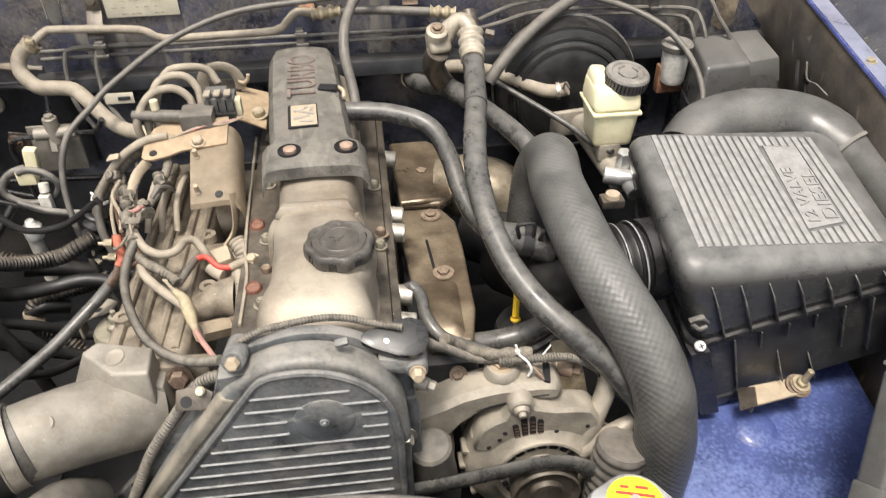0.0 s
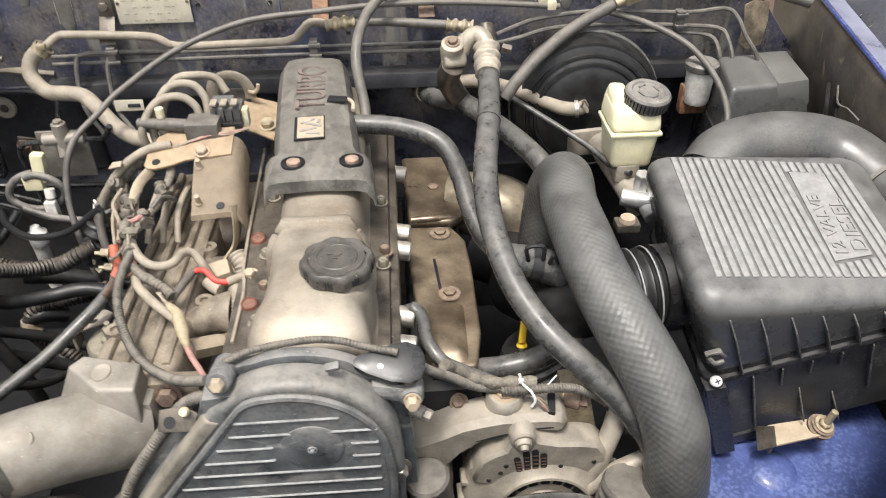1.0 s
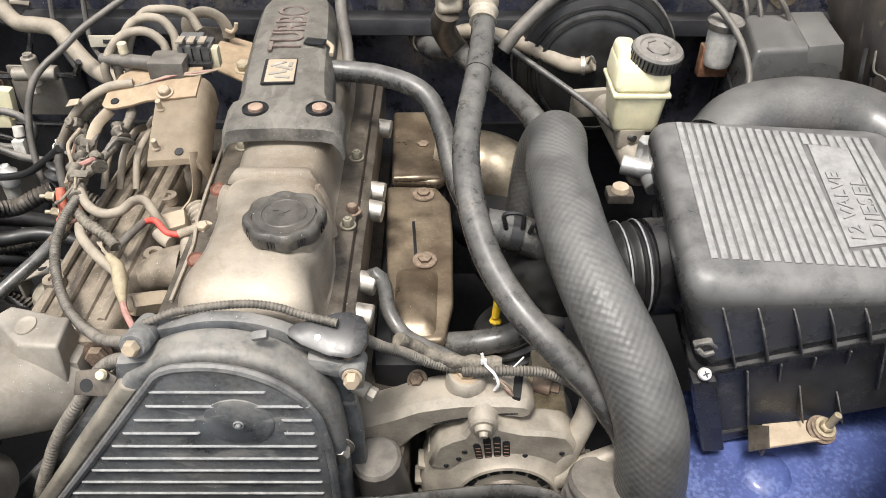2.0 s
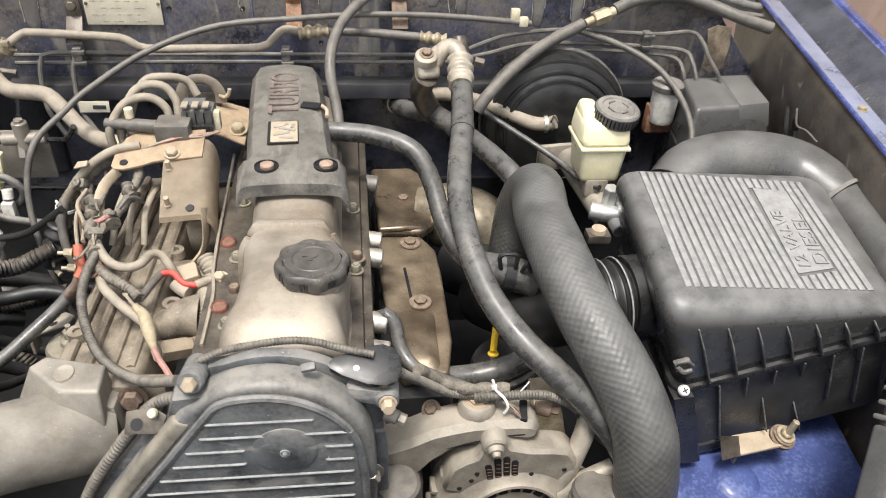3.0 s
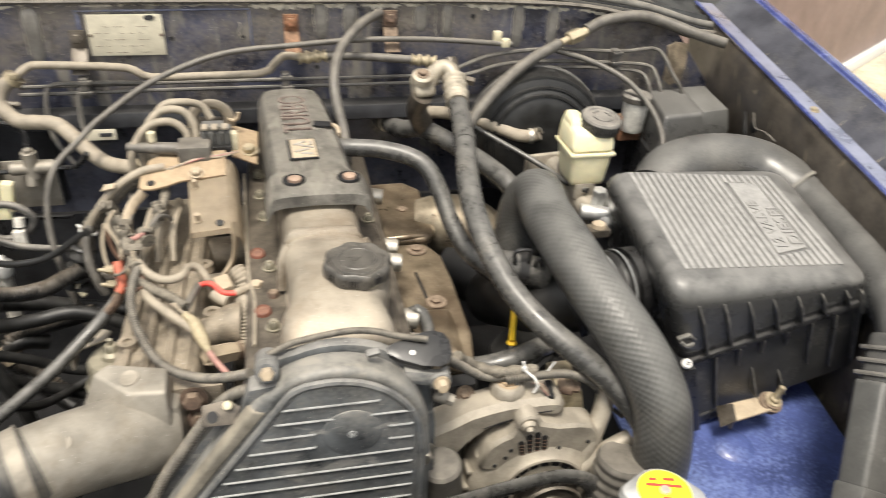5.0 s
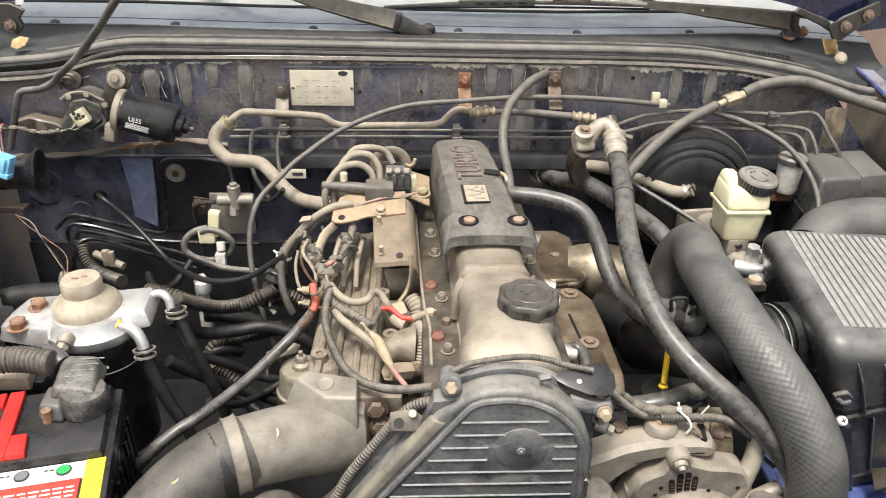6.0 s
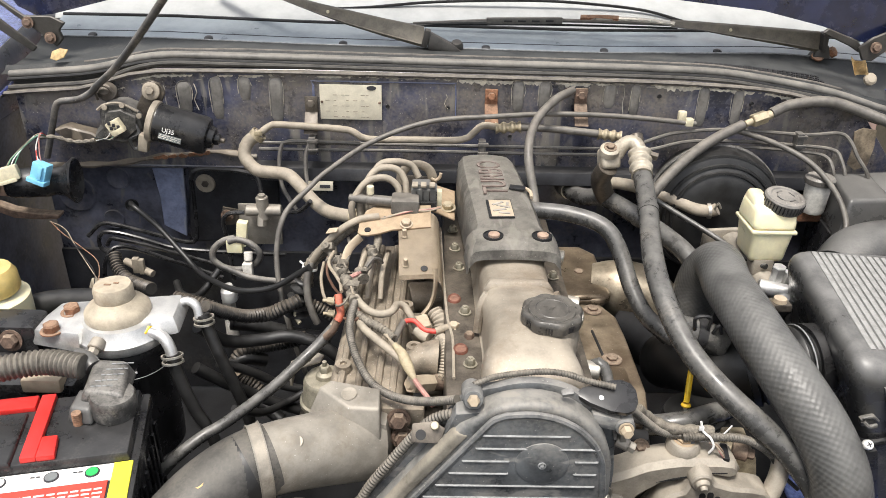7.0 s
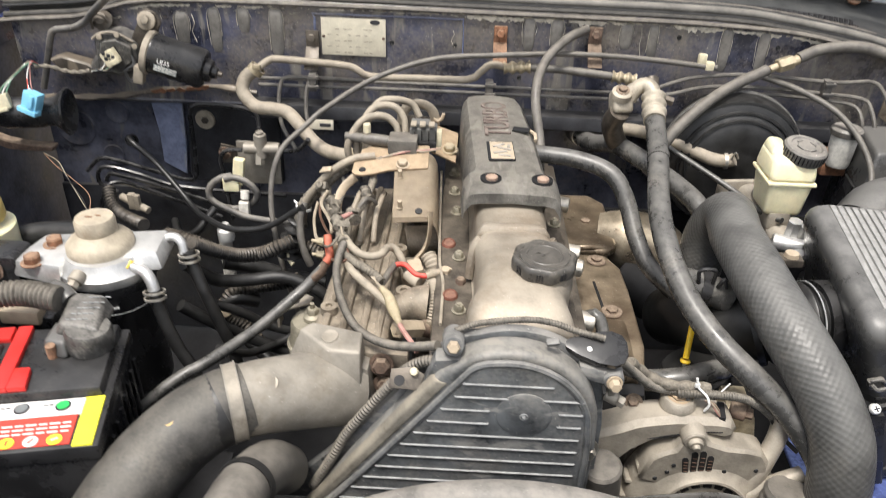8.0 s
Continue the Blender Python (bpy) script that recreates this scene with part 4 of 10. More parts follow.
for j in range(4):
    for i in range(26):
        x = 0.385 + i * 0.0098 + 0.0049 * (j % 2)
        y = 0.815 + j * 0.0125
        part("grille_slot", prism([(-0.0042, 0.0), (-0.0022, 0.0046), (0.0022, 0.0046), (0.0042, 0.0), (0.0022, -0.0046), (-0.0022, -0.0046)], 0.002, Matrix.Translation((x, y, tray_z(x, y) + 0.001)) @ pose(0, 0, 0, 6, math.degrees(math.atan((tray_z(x - 0.01, y) - tray_z(x + 0.01, y)) / 0.02)), 0), 0.0), M["dark"], cowl)
ws = thing("scuttle_panel", "scuttle panel below the windscreen, sky sheen in its blue-grey", "scuttle panel", (0, 1.0, 1.2), kind="structure")
sc_bm = bmesh.new()
grid = [[sc_bm.verts.new((x, y, along(x, TRIM_EDGE) + dz)) for x in tray_x] for y, dz in ((0.953, -0.002), (0.975, 0.005), (0.986, 0.0085), (0.989, 0.0065), (0.992, 0.0085), (1.030, 0.014), (1.066, 0.023), (1.072, 0.019))]
for p, q in zip(grid, grid[1:]):
    for m in range(len(tray_x) - 1):
        sc_bm.faces.new((p[m], p[m + 1], q[m + 1], q[m]))
part("panel_sheet", sc_bm, M["scuttle"], ws)
part("panel_seam", tube([(x, 0.989, along(x, TRIM_EDGE) + 0.0082) for x in tray_x], 0.0014, 6, 0.05), M["ink"], ws, "thin black seam line")
for x in (-0.84, -0.60, -0.32, -0.02, 0.23, 0.47):
    part("clip", rev([(0.0095, 0), (0.009, 0.0035), (0.005, 0.006), (0.0, 0.0065)], axes((x, 0.968, along(x, TRIM_EDGE) + 0.002), (0, -0.25, 1)), 16), M["plastic"], ws, "black press clip")
wsn = thing("windscreen", "opaque windscreen foot in sky-reflection grey with black rubber moulding", "windscreen", (0, 1.3, 1.3), kind="structure")
part("glass_sheet", quad_plate((-0.98, 1.074, 1.214), (0.90, 1.074, 1.212), (0.86, 1.75, 1.66), (-0.94, 1.75, 1.66), 0.006), M["glass"], wsn)
part("moulding", tube([(x, 1.071, along(x, TRIM_EDGE) + 0.0245) for x in tray_x], 0.0042, 8, 0.05), M["rubber_black"], wsn, "black rubber moulding of the windscreen")

# open bonnet above, its hinges and prop
hood = thing("hood", "open blue bonnet propped over the engine bay", "bonnet", (0, 0.87, 1.3), kind="structure")
edge = [(-1.03, 0.90, 1.45), (-0.985, 0.90, 1.335), (-0.945, 0.90, 1.270), (-0.905, 0.885, 1.256), (-0.867, 0.872, 1.262), (-0.83, 0.89, 1.270), (-0.765, 0.90, 1.286), (-0.60, 0.905, 1.327), (-0.2, 0.91, 1.345), (0.20, 0.91, 1.325), (0.338, 0.905, 1.312), (0.522, 0.90, 1.295), (0.644, 0.895, 1.269), (0.709, 0.882, 1.248), (0.778, 0.872, 1.225), (0.86, 0.88, 1.235), (1.0, 0.90, 1.30)]
hood_bm = bmesh.new()
grid = [[hood_bm.verts.new((x * (1 - 0.06 * k), y + 0.012 * math.sin(k * 3.1) - 0.10 * k * k, z + (2.05 - z) * k)) for x, y, z in edge] for k in (0.0, 0.02, 0.06, 0.3, 0.65, 1.0)]
for p, q in zip(grid, grid[1:]):
    for m in range(len(edge) - 1):
        hood_bm.faces.new((p[m], p[m + 1], q[m + 1], q[m]))
bmesh.ops.solidify(hood_bm, geom=hood_bm.faces[:], thickness=0.012)
part("hood_panel", hood_bm, M["blue"], hood, "dark blue inner bonnet sheet")
for nm, outline, y in (("hinge_plate", [(0.702, 1.238), (0.725, 1.258), (0.790, 1.288), (0.800, 1.262), (0.765, 1.238), (0.735, 1.212), (0.715, 1.214)], 0.85), ("hinge_arm", [(0.640, 1.272), (0.702, 1.250), (0.722, 1.232), (0.712, 1.226), (0.690, 1.238), (0.630, 1.262)], 0.862),
                       ("hinge_plate", [(-0.990, 1.320), (-0.912, 1.262), (-0.862, 1.262), (-0.837, 1.250), (-0.850, 1.236), (-0.845, 1.220), (-0.862, 1.203), (-0.885, 1.226), (-0.930, 1.262), (-1.01, 1.33)], 0.85), ("hinge_arm", [(-1.03, 1.320), (-0.960, 1.262), (-0.895, 1.205), (-0.905, 1.195), (-0.985, 1.255), (-1.06, 1.32)], 0.84)):
    part(nm, upright_plate(outline, y, 0.007, 0.002), M["wiper_dark"], hood, "dark painted hinge plate")
for p in ((0.733, 0.846, 1.240), (0.772, 0.846, 1.262), (-0.868, 0.846, 1.222), (-0.905, 0.846, 1.250)):
    part("hinge_bolt", hexbolt(p, (0, -1, 0.2), 0.0075, 0.006), M["brown_bolt"], hood)
part("fender_shoulder", quad_plate((-0.950, 0.62, 1.170), (-0.995, 1.40, 1.300), (-1.45, 1.40, 1.31), (-1.25, 0.62, 1.174), 0.004), M["blue_gloss"], fender_l, "bright blue fender shoulder")
part("shoulder_wall", quad_plate((-0.950, 0.62, 1.170), (-0.995, 1.40, 1.300), (-0.935, 1.40, 1.10), (-0.925, 0.62, 1.10), 0.004), M["gutter"], fender_l, "streaked dark gutter wall")
prop = solo("prop_rod", tube([(-0.868, 0.735, 1.02), (-0.842, 0.735, 1.09), (-0.831, 0.735, 1.120), (-0.818, 0.733, 1.132), (-0.785, 0.729, 1.137), (-0.755, 0.722, 1.152), (-0.735, 0.710, 1.170), (-0.66, 0.66, 1.232), (-0.50, 0.55, 1.40), (-0.30, 0.66, 1.70), (-0.22, 0.79, 1.92)], 0.0062, 10, 0.03), M["plastic_dusty"], "thin dusty steel prop rod holding the bonnet", "prop rod")

# front panel, radiator, under-tray
tray = thing("front_panel", "radiator support and blue front apron", "front panel", (0, -0.2, 0.4), kind="structure")
part("top_bar", box((0, -0.235, 0.905), (1.70, 0.09, 0.06), 0.01), M["blue"], tray)
part("blue_apron", joined(quad_plate((0.40, 0.215, 0.741), (0.40, -0.19, 0.70), (0.712, -0.19, 0.70), (0.726, 0.215, 0.751), 0.006, 0.002)), M["blue_apron"], tray, "bright blue painted front apron")
part("apron_boss", rev([(0.0, 0.012), (0.018, 0.012), (0.026, 0.009), (0.033, 0.003), (0.040, 0.0)], axes((0.548, 0.099, 0.728), (0, -0.2, 1)), 28), M["blue_apron"], tray, "round raised boss")
# Added near-black sheets close the bay; its deep shade is their colour.
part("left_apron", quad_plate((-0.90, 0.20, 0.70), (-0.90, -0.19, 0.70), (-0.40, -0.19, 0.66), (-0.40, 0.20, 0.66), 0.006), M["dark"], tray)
part("under_tray", box((0, 0.3, 0.42), (1.75, 1.25, 0.02), 0.004), M["dark"], tray, "added near-black under-tray, bay shade in its colour")
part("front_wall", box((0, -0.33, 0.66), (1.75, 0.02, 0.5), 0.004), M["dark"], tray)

# yard beyond the fender
block = thing("boundary_block", "mauve-brown panel with a white foot strip", "wall", (5.5, 7.5, 0), kind="structure")
foot = [V(1.45, 2.09, 0), V(4.25, 3.98, 0), V(3.2, 8.6, 0), V(0.4, 6.7, 0)]
mid = sum(foot, V(0, 0, 0)) / 4
part("panel", hexa([p + V(0, 0, 0.09) for p in foot], [p + V(0, 0, 3.0) for p in foot], 0.01), M["maroon"], block)
part("foot_strip", hexa([p + (p - mid).normalized() * 0.03 for p in foot], [p + (p - mid).normalized() * 0.03 + V(0, 0, 0.085) for p in foot], 0.01), M["white"], block)
for i, (x, y, r) in enumerate(((3.20, 2.16, 20), (3.05, 2.75, 70), (3.9, 2.9, 120))):
    bm = prism([(-0.11, 0), (-0.05, 0.03), (0.03, 0.035), (0.12, 0.0), (0.04, -0.03), (-0.05, -0.028)], 0.006, pose(x, y, 0.004, 6, 4, r), 0.002)
    solo("dry_leaf", bm, M["leaf"], "dry orange-brown fallen leaf on the concrete", "leaf", "fallen leaves")

solo("dry_leaf", prism([(-0.018, 0), (-0.008, 0.010), (0.008, 0.009), (0.020, 0.0), (0.006, -0.009), (-0.010, -0.008)], 0.003, Matrix.Translation((-0.833, 0.795, 1.203)) @ pose(0, 0, 0, 70, -25, 10), 0.001), M["leaf_tan"], "dry orange-brown leaf caught on the cowl", "leaf", "fallen leaves")
lf = bmesh.new()
curl = [[lf.verts.new((0.688 + a * 0.017 - b * 0.004, 0.80 - 0.006 * math.sin(3 * a + b), 1.210 + b * 0.013 + 0.004 * math.sin(4 * a) - 0.004 * a)) for a in (-1.0, -0.55, 0.0, 0.45, 1.0)] for b in (-1.0, -0.3, 0.4, 1.0 + 0.2)]
for p, q in zip(curl, curl[1:]):
    for m in range(4):
        lf.faces.new((p[m], p[m + 1], q[m + 1], q[m]))
bmesh.ops.solidify(lf, geom=lf.faces[:], thickness=0.001)
solo("dry_leaf", lf, M["leaf_tan"], "crumpled tan leaf caught at the cowl end", "leaf", "fallen leaves")
cw = thing("cowl_plug", "pale round plug at the cowl end", "plug", (0.71, 0.795, 1.19))
part("plug", rev([(0.012, 0.0), (0.012, 0.006), (0.008, 0.010), (0.0, 0.011)], axes((0.711, 0.80, 1.189), (0, -0.8, 0.5)), 20), M["hose_tan"], cw)
part("cable_grommet", rev([(0.006, 0.0), (0.012, 0.003), (0.014, 0.0)], axes((-0.747, 0.791, 0.896), (0.2, -1, 0)), 20), M["rubber_black"], fw)

# ---- engine ----
block_t = thing("engine_block", "dark cast engine block and cylinder head, gap shade in the colour", "engine", (0, 0.36, 0.45))
part("block", box((0.0, 0.36, 0.625), (0.28, 0.60, 0.38), 0.02), M["alu_dark"], block_t)
# Dark metal on head and flange also holds the shade of the gaps.
part("head", box((-0.015, 0.375, 0.915), (0.185, 0.63, 0.09), 0.008), M["alu_dark"], block_t)
part("head_flange", joined(box((-0.095, 0.36, 0.920), (0.020, 0.58, 0.05), 0.004), box((0.078, 0.36, 0.920), (0.02, 0.58, 0.06), 0.004)), M["alu_dark"], block_t)
for y in (0.155, 0.205, 0.335, 0.375, 0.53):
    part("tappet_stub", rod((0.070, y, 0.938), (0.104, y - 0.004, 0.934), 0.013, seg=20), M["steel"], block_t, "bright steel stub")
for x, y, z in ((-0.074, 0.176, 0.965), (-0.077, 0.302, 0.965), (-0.083, 0.434, 0.965), (-0.088, 0.50, 0.965), (-0.090, 0.57, 0.965), (0.071, 0.115, 0.965), (0.069, 0.27, 0.965), (0.067, 0.41, 0.965)):
    part("head_bolt", joined(hexbolt((x, y, z - 0.004), (0, 0, 1), 0.0068, 0.010, 1.4), rod((x, y, z), (x, y, z + 0.008), 0.0032, seg=8)), M["pump_olive"], block_t, "dull plated bolt")
for x, y in ((-0.092, 0.338), (-0.086, 0.208)):
    part("core_plug", rev([(0.010, -0.002), (0.010, 0.004), (0.0085, 0.006), (0.007, 0.004), (0.0, 0.0035)], axes((x, y, 0.960), (0, -0.2, 1)), 20), M["core_red"], block_t, "red-brown rusted plug")
part("gasket_edge", tube([(-0.112, 0.575, 0.963), (-0.107, 0.385, 0.963), (-0.102, 0.276, 0.963), (-0.096, 0.236, 0.962), (-0.096, 0.145, 0.962)], 0.0022, 6, 0.02), M["hose_tan"], block_t, "thin pale gasket edge")

vc = thing("valve_cover", "dusty cast aluminium valve cover", "valve cover", (0, 0.36, 0.96))
# cross sections of the cover along its length: y, foot and top reach to the left, foot and top reach to the right, height of the top
secs = ((0.066, 0.064, 0.046, 0.064, 0.042, 0.982), (0.074, 0.066, 0.056, 0.066, 0.050, 1.004), (0.088, 0.067, 0.058, 0.067, 0.052, 1.020), (0.112, 0.068, 0.057, 0.066, 0.046, 1.031), (0.132, 0.066, 0.050, 0.065, 0.043, 1.034), (0.150, 0.063, 0.047, 0.066, 0.050, 1.034),
        (0.175, 0.062, 0.046, 0.067, 0.056, 1.034), (0.205, 0.061, 0.046, 0.066, 0.055, 1.034), (0.232, 0.062, 0.048, 0.062, 0.046, 1.033), (0.250, 0.063, 0.049, 0.060, 0.042, 1.032), (0.264, 0.064, 0.047, 0.058, 0.038, 1.028), (0.34, 0.066, 0.048, 0.056, 0.036, 1.028), (0.42, 0.067, 0.049, 0.055, 0.036, 1.028), (0.66, 0.072, 0.054, 0.050, 0.032, 1.022), (0.68, 0.070, 0.048, 0.048, 0.026, 1.0))
bm = bmesh.new()
rows = []
for y, fl_, tl, fr_, tr, zt in secs:
    prof = [(-fl_, 0.945), (-fl_, 0.956), (-fl_ + 0.006, 0.962), (-tl - 0.008, zt - 0.022), (-tl - 0.003, zt - 0.008), (-tl + 0.006, zt - 0.001), (-tl * 0.5, zt + 0.002), (0, zt + 0.003),
            (tr * 0.5, zt + 0.002), (tr - 0.006, zt - 0.001), (tr + 0.003, zt - 0.008), (tr + 0.008, zt - 0.022), (fr_ - 0.006, 0.962), (fr_, 0.956), (fr_, 0.945)]
    rows.append([bm.verts.new((x, y, z)) for x, z in prof])
for a, b in zip(rows, rows[1:]):
    for j in range(len(a) - 1):
        bm.faces.new((a[j], a[j + 1], b[j + 1], b[j]))
for r in (rows[0], rows[-1]):
    bm.faces.new(r)
bmesh.ops.recalc_face_normals(bm, faces=bm.faces)
bmesh.ops.subdivide_edges(bm, edges=bm.edges, cuts=1, use_grid_fill=True, smooth=0.6)
part("cover", bm, M["alu"], vc)
part("cover_step", hexa([(-0.058, 0.262, 1.020), (0.046, 0.262, 1.020), (0.040, 0.285, 1.020), (-0.052, 0.285, 1.020)], [(-0.048, 0.266, 1.036), (0.036, 0.266, 1.036), (0.032, 0.28, 1.034), (-0.045, 0.28, 1.034)], 0.005), M["alu"], vc)
part("filler_neck", rev([(0.036, 0.0), (0.034, 0.014), (0.030, 0.016), (0.0, 0.016)], pose(0.025, 0.169, 1.026), 28), M["alu"], vc)
part("front_flange", prism([(-0.068, 0.0), (0.068, 0.0), (0.066, 0.012), (-0.066, 0.012)], 0.012, axes((0, 0.08, 0.955), (0, -1, 0), (1, 0, 0)), 0.003), M["alu_rough"], vc)
for x, y in ((-0.074, 0.12), (-0.073, 0.24), (0.073, 0.10), (0.071, 0.30)):
    part("cover_bolt", hexbolt((x, y, 0.958), (0, 0, 1), 0.007, 0.010), M["brown_bolt"], vc)
part("side_rib", tube([(0.055, 0.245, 0.967), (0.050, 0.247, 1.010), (0.042, 0.25, 1.028)], 0.006, 8), M["alu"], vc)
part("side_rib", tube([(-0.062, 0.245, 0.967), (-0.058, 0.247, 1.010), (-0.05, 0.25, 1.026)], 0.006, 8), M["alu"], vc)

cap = thing("oil_filler_cap", "round black plastic oil filler cap with scalloped rim", "filler cap", (0.025, 0.169, 1.04))
lobes = lambda a: 1.035 - 0.085 * (0.5 - 0.5 * math.cos(8 * a)) ** 1.3
cm = pose(0.025, 0.169, 1.036, 0, 0, 10)
grip = part("grip", rev([(0.030, 0.0), (0.0370, 0.001), (0.0385, 0.004), (0.0388, 0.012), (0.0376, 0.0165), (0.0350, 0.0185), (0.0318, 0.0180), (0.030, 0.0172)], cm, 96, lobes), M["cap"], cap)
part("disc", rev([(0.0304, 0.0170), (0.0294, 0.0186), (0.0275, 0.0182), (0.0222, 0.0182), (0.0212, 0.0190), (0.0204, 0.0182), (0.0, 0.0186)], cm, 64), M["cap"], cap)
part("emblem", joined(box((0.017, 0.173, 1.0550), (0.006, 0.002, 0.0006), 0.0002), box((0.027, 0.171, 1.0550), (0.008, 0.002, 0.0006), 0.0002, pose(0, 0, 0, 0, 0, 40)), box((0.023, 0.166, 1.0550), (0.006, 0.002, 0.0006), 0.0002)), M["cap"], cap)
for i in range(24):
    a = radians(10 + 22.5 + 45 * (i // 3) + 5 * (i % 3 - 1))
    k = 0.0385 * lobes(a - radians(10)) + 0.0002
    part("grip_ridge", box((0.025 + k * math.cos(a), 0.169 + k * math.sin(a), 1.044), (0.0018, 0.0022, 0.009), 0.0004, pose(0, 0, 0, 0, 0, math.degrees(a))), M["plastic"], grip)

# moulded plastic shield with raised letters
sh = thing("engine_shield", "dusty black plastic engine shield with raised letters", "shield", (-0.03, 0.5, 1.0))
bm = bmesh.new()
rows = []
for y, w, zt, x0 in ((0.326, 0.068, 1.036, -0.006), (0.329, 0.069, 1.050, -0.006), (0.338, 0.069, 1.0575, -0.006), (0.378, 0.069, 1.060, -0.008), (0.388, 0.060, 1.0585, -0.010), (0.40, 0.057, 1.060, -0.011), (0.44, 0.0565, 1.066, -0.015), (0.56, 0.056, 1.069, -0.024), (0.64, 0.054, 1.070, -0.030), (0.672, 0.050, 1.066, -0.032), (0.684, 0.044, 1.052, -0.033), (0.69, 0.040, 1.02, -0.033)):
    low = 1.012 if y < 0.39 else 0.985
    prof = [(-w - 0.001, low), (-w, zt - 0.03), (-w + 0.002, zt - 0.014), (-w + 0.010, zt - 0.003), (-w + 0.022, zt), (0, zt + 0.002), (w - 0.022, zt), (w - 0.010, zt - 0.003), (w - 0.002, zt - 0.014), (w, zt - 0.03), (w + 0.001, low)]
    rows.append([bm.verts.new((x + x0, y, max(z, low) if i not in (0, 10) else z)) for i, (x, z) in enumerate(prof)])
for a, b in zip(rows, rows[1:]):
    for j in range(len(a) - 1):
        bm.faces.new((a[j], a[j + 1], b[j + 1], b[j]))
bm.faces.new(rows[-1])
bmesh.ops.solidify(bm, geom=bm.faces[:], thickness=0.003)
part("shell", bm, M["shield"], sh)
for x, y in ((-0.037, 0.358), (0.035, 0.359)):
    part("bolt_well", rev([(0.0150, -0.004), (0.0150, 0.0018), (0.0138, 0.0022), (0.0132, 0.0006), (0.0, 0.0004)], pose(x, y, 1.060), 28), M["dark"], sh)
    part("bolt", rev([(0.0086, 0.0), (0.0086, 0.0036), (0.0074, 0.0046), (0.0, 0.0048)], pose(x + 0.001, y - 0.002, 1.0605), 20), M["bolt_pink"], sh, "flat pinkish bolt head")
bf = axes((-0.020, 0.437, 1.0672), (0, -0.065, 1), (1, 0.0, 0)) @ pose(0, 0, 0, 0, 0, 3)
part("badge_frame", box((-0.0015, 0, 0), (0.040, 0.057, 0.0030), 0.0012, bf), M["dark"], sh, "dark badge recess")
part("badge_plate", box((0, 0, 0), (0.035, 0.053, 0.0040), 0.0010, bf), M["tan"], sh, "pale worn badge plate")
part("badge_marks", joined(*[box((0, 0, 0), (w, 0.0045, 0.0012), 0.0004, bf @ pose(x, y, 0.0024, 0, 0, a)) for x, y, w, a in ((-0.004, 0.014, 0.020, 28), (0.004, 0.004, 0.022, -24), (-0.003, -0.007, 0.022, 16), (0.003, -0.017, 0.018, -12), (0.011, 0.012, 0.010, 80))]), M["shield"], sh, "worn abstract emblem")
word = pose(-0.004, 0.487, 1.0705, 1.5, 0, 92.5) @ Matrix.Diagonal((0.84, 1.15, 1, 1))
part("letter_word", letters("TURBO", 0.052, word, 0.0011), M["letter_red"], sh, "raised letters TURBO with faded red edges")
part("notch", box((0.012, 0.512, 1.0715), (0.026, 0.016, 0.003), 0.0008, pose(0, 0, 0, 0, 0, -12)), M["dark"], sh, "dark broken slot")
part("notch_edge", tube([(0.026, 0.518, 1.068), (0.034, 0.508, 1.066), (0.034, 0.492, 1.063)], 0.003, 8, 0.006), M["tan"], sh, "pale broken edge")


# timing belt cover
tc = thing("timing_cover", "dusty black ribbed plastic timing belt cover", "timing cover", (-0.05, 0.02, 0.7))
FACE = axes((0, 0.0, 0), (0, -1, 0.0), (1, 0, 0))  # x to the right, y up, z towards the front
def arc(cx, cz, r, a0, a1, n):
    return [(cx + r * math.cos(radians(a0 + (a1 - a0) * i / n)), cz + r * math.sin(radians(a0 + (a1 - a0) * i / n))) for i in range(n + 1)]
outer = [(-0.30, 0.75), (0.10, 0.75), (0.098, 0.90), *arc(-0.012, 0.925, 0.107, 0, 112, 16), (-0.082, 1.018), (-0.105, 0.985), (-0.19, 0.87)]
inner = [(-0.262, 0.75), (0.072, 0.75), (0.072, 0.90), *arc(-0.020, 0.93, 0.090, 0, 112, 16), (-0.072, 0.992), (-0.162, 0.87)]
outer2 = [(-0.26, 0.75), (0.085, 0.75), (0.086, 0.90), *arc(-0.016, 0.928, 0.100, 0, 118, 16), (-0.092, 0.995), (-0.182, 0.87)]
part("backplate", prism(outer, 0.014, axes((0, 0.062, 0), (0, -1, 0)), 0.004), M["timing"], tc)
part("shroud", prism(outer2, 0.034, axes((0, 0.048, 0), (0, -1, 0)), 0.009, 3), M["timing_dust"], tc)
part("face", prism(inner, 0.011, axes((0, 0.015, 0), (0, -1, 0)), 0.006, 3), M["timing"], tc)
part("rim", tube([(x, 0.006, z) for x, z in [(0.074, 0.80), (0.074, 0.90), *arc(-0.020, 0.93, 0.091, 0, 112, 8), (-0.074, 0.990), (-0.165, 0.866), (-0.24, 0.768)]], 0.0042, 8, 0.012), M["timing"], tc)
def face_span(z):
    """Left and right end of a rib at height z."""
    if z > 0.985:
        h = math.sqrt(max(0.0, 0.080 ** 2 - (z - 0.93) ** 2))
        return -0.020 - h, -0.020 + h
    return -0.068 - (0.985 - z) * 0.78, 0.064
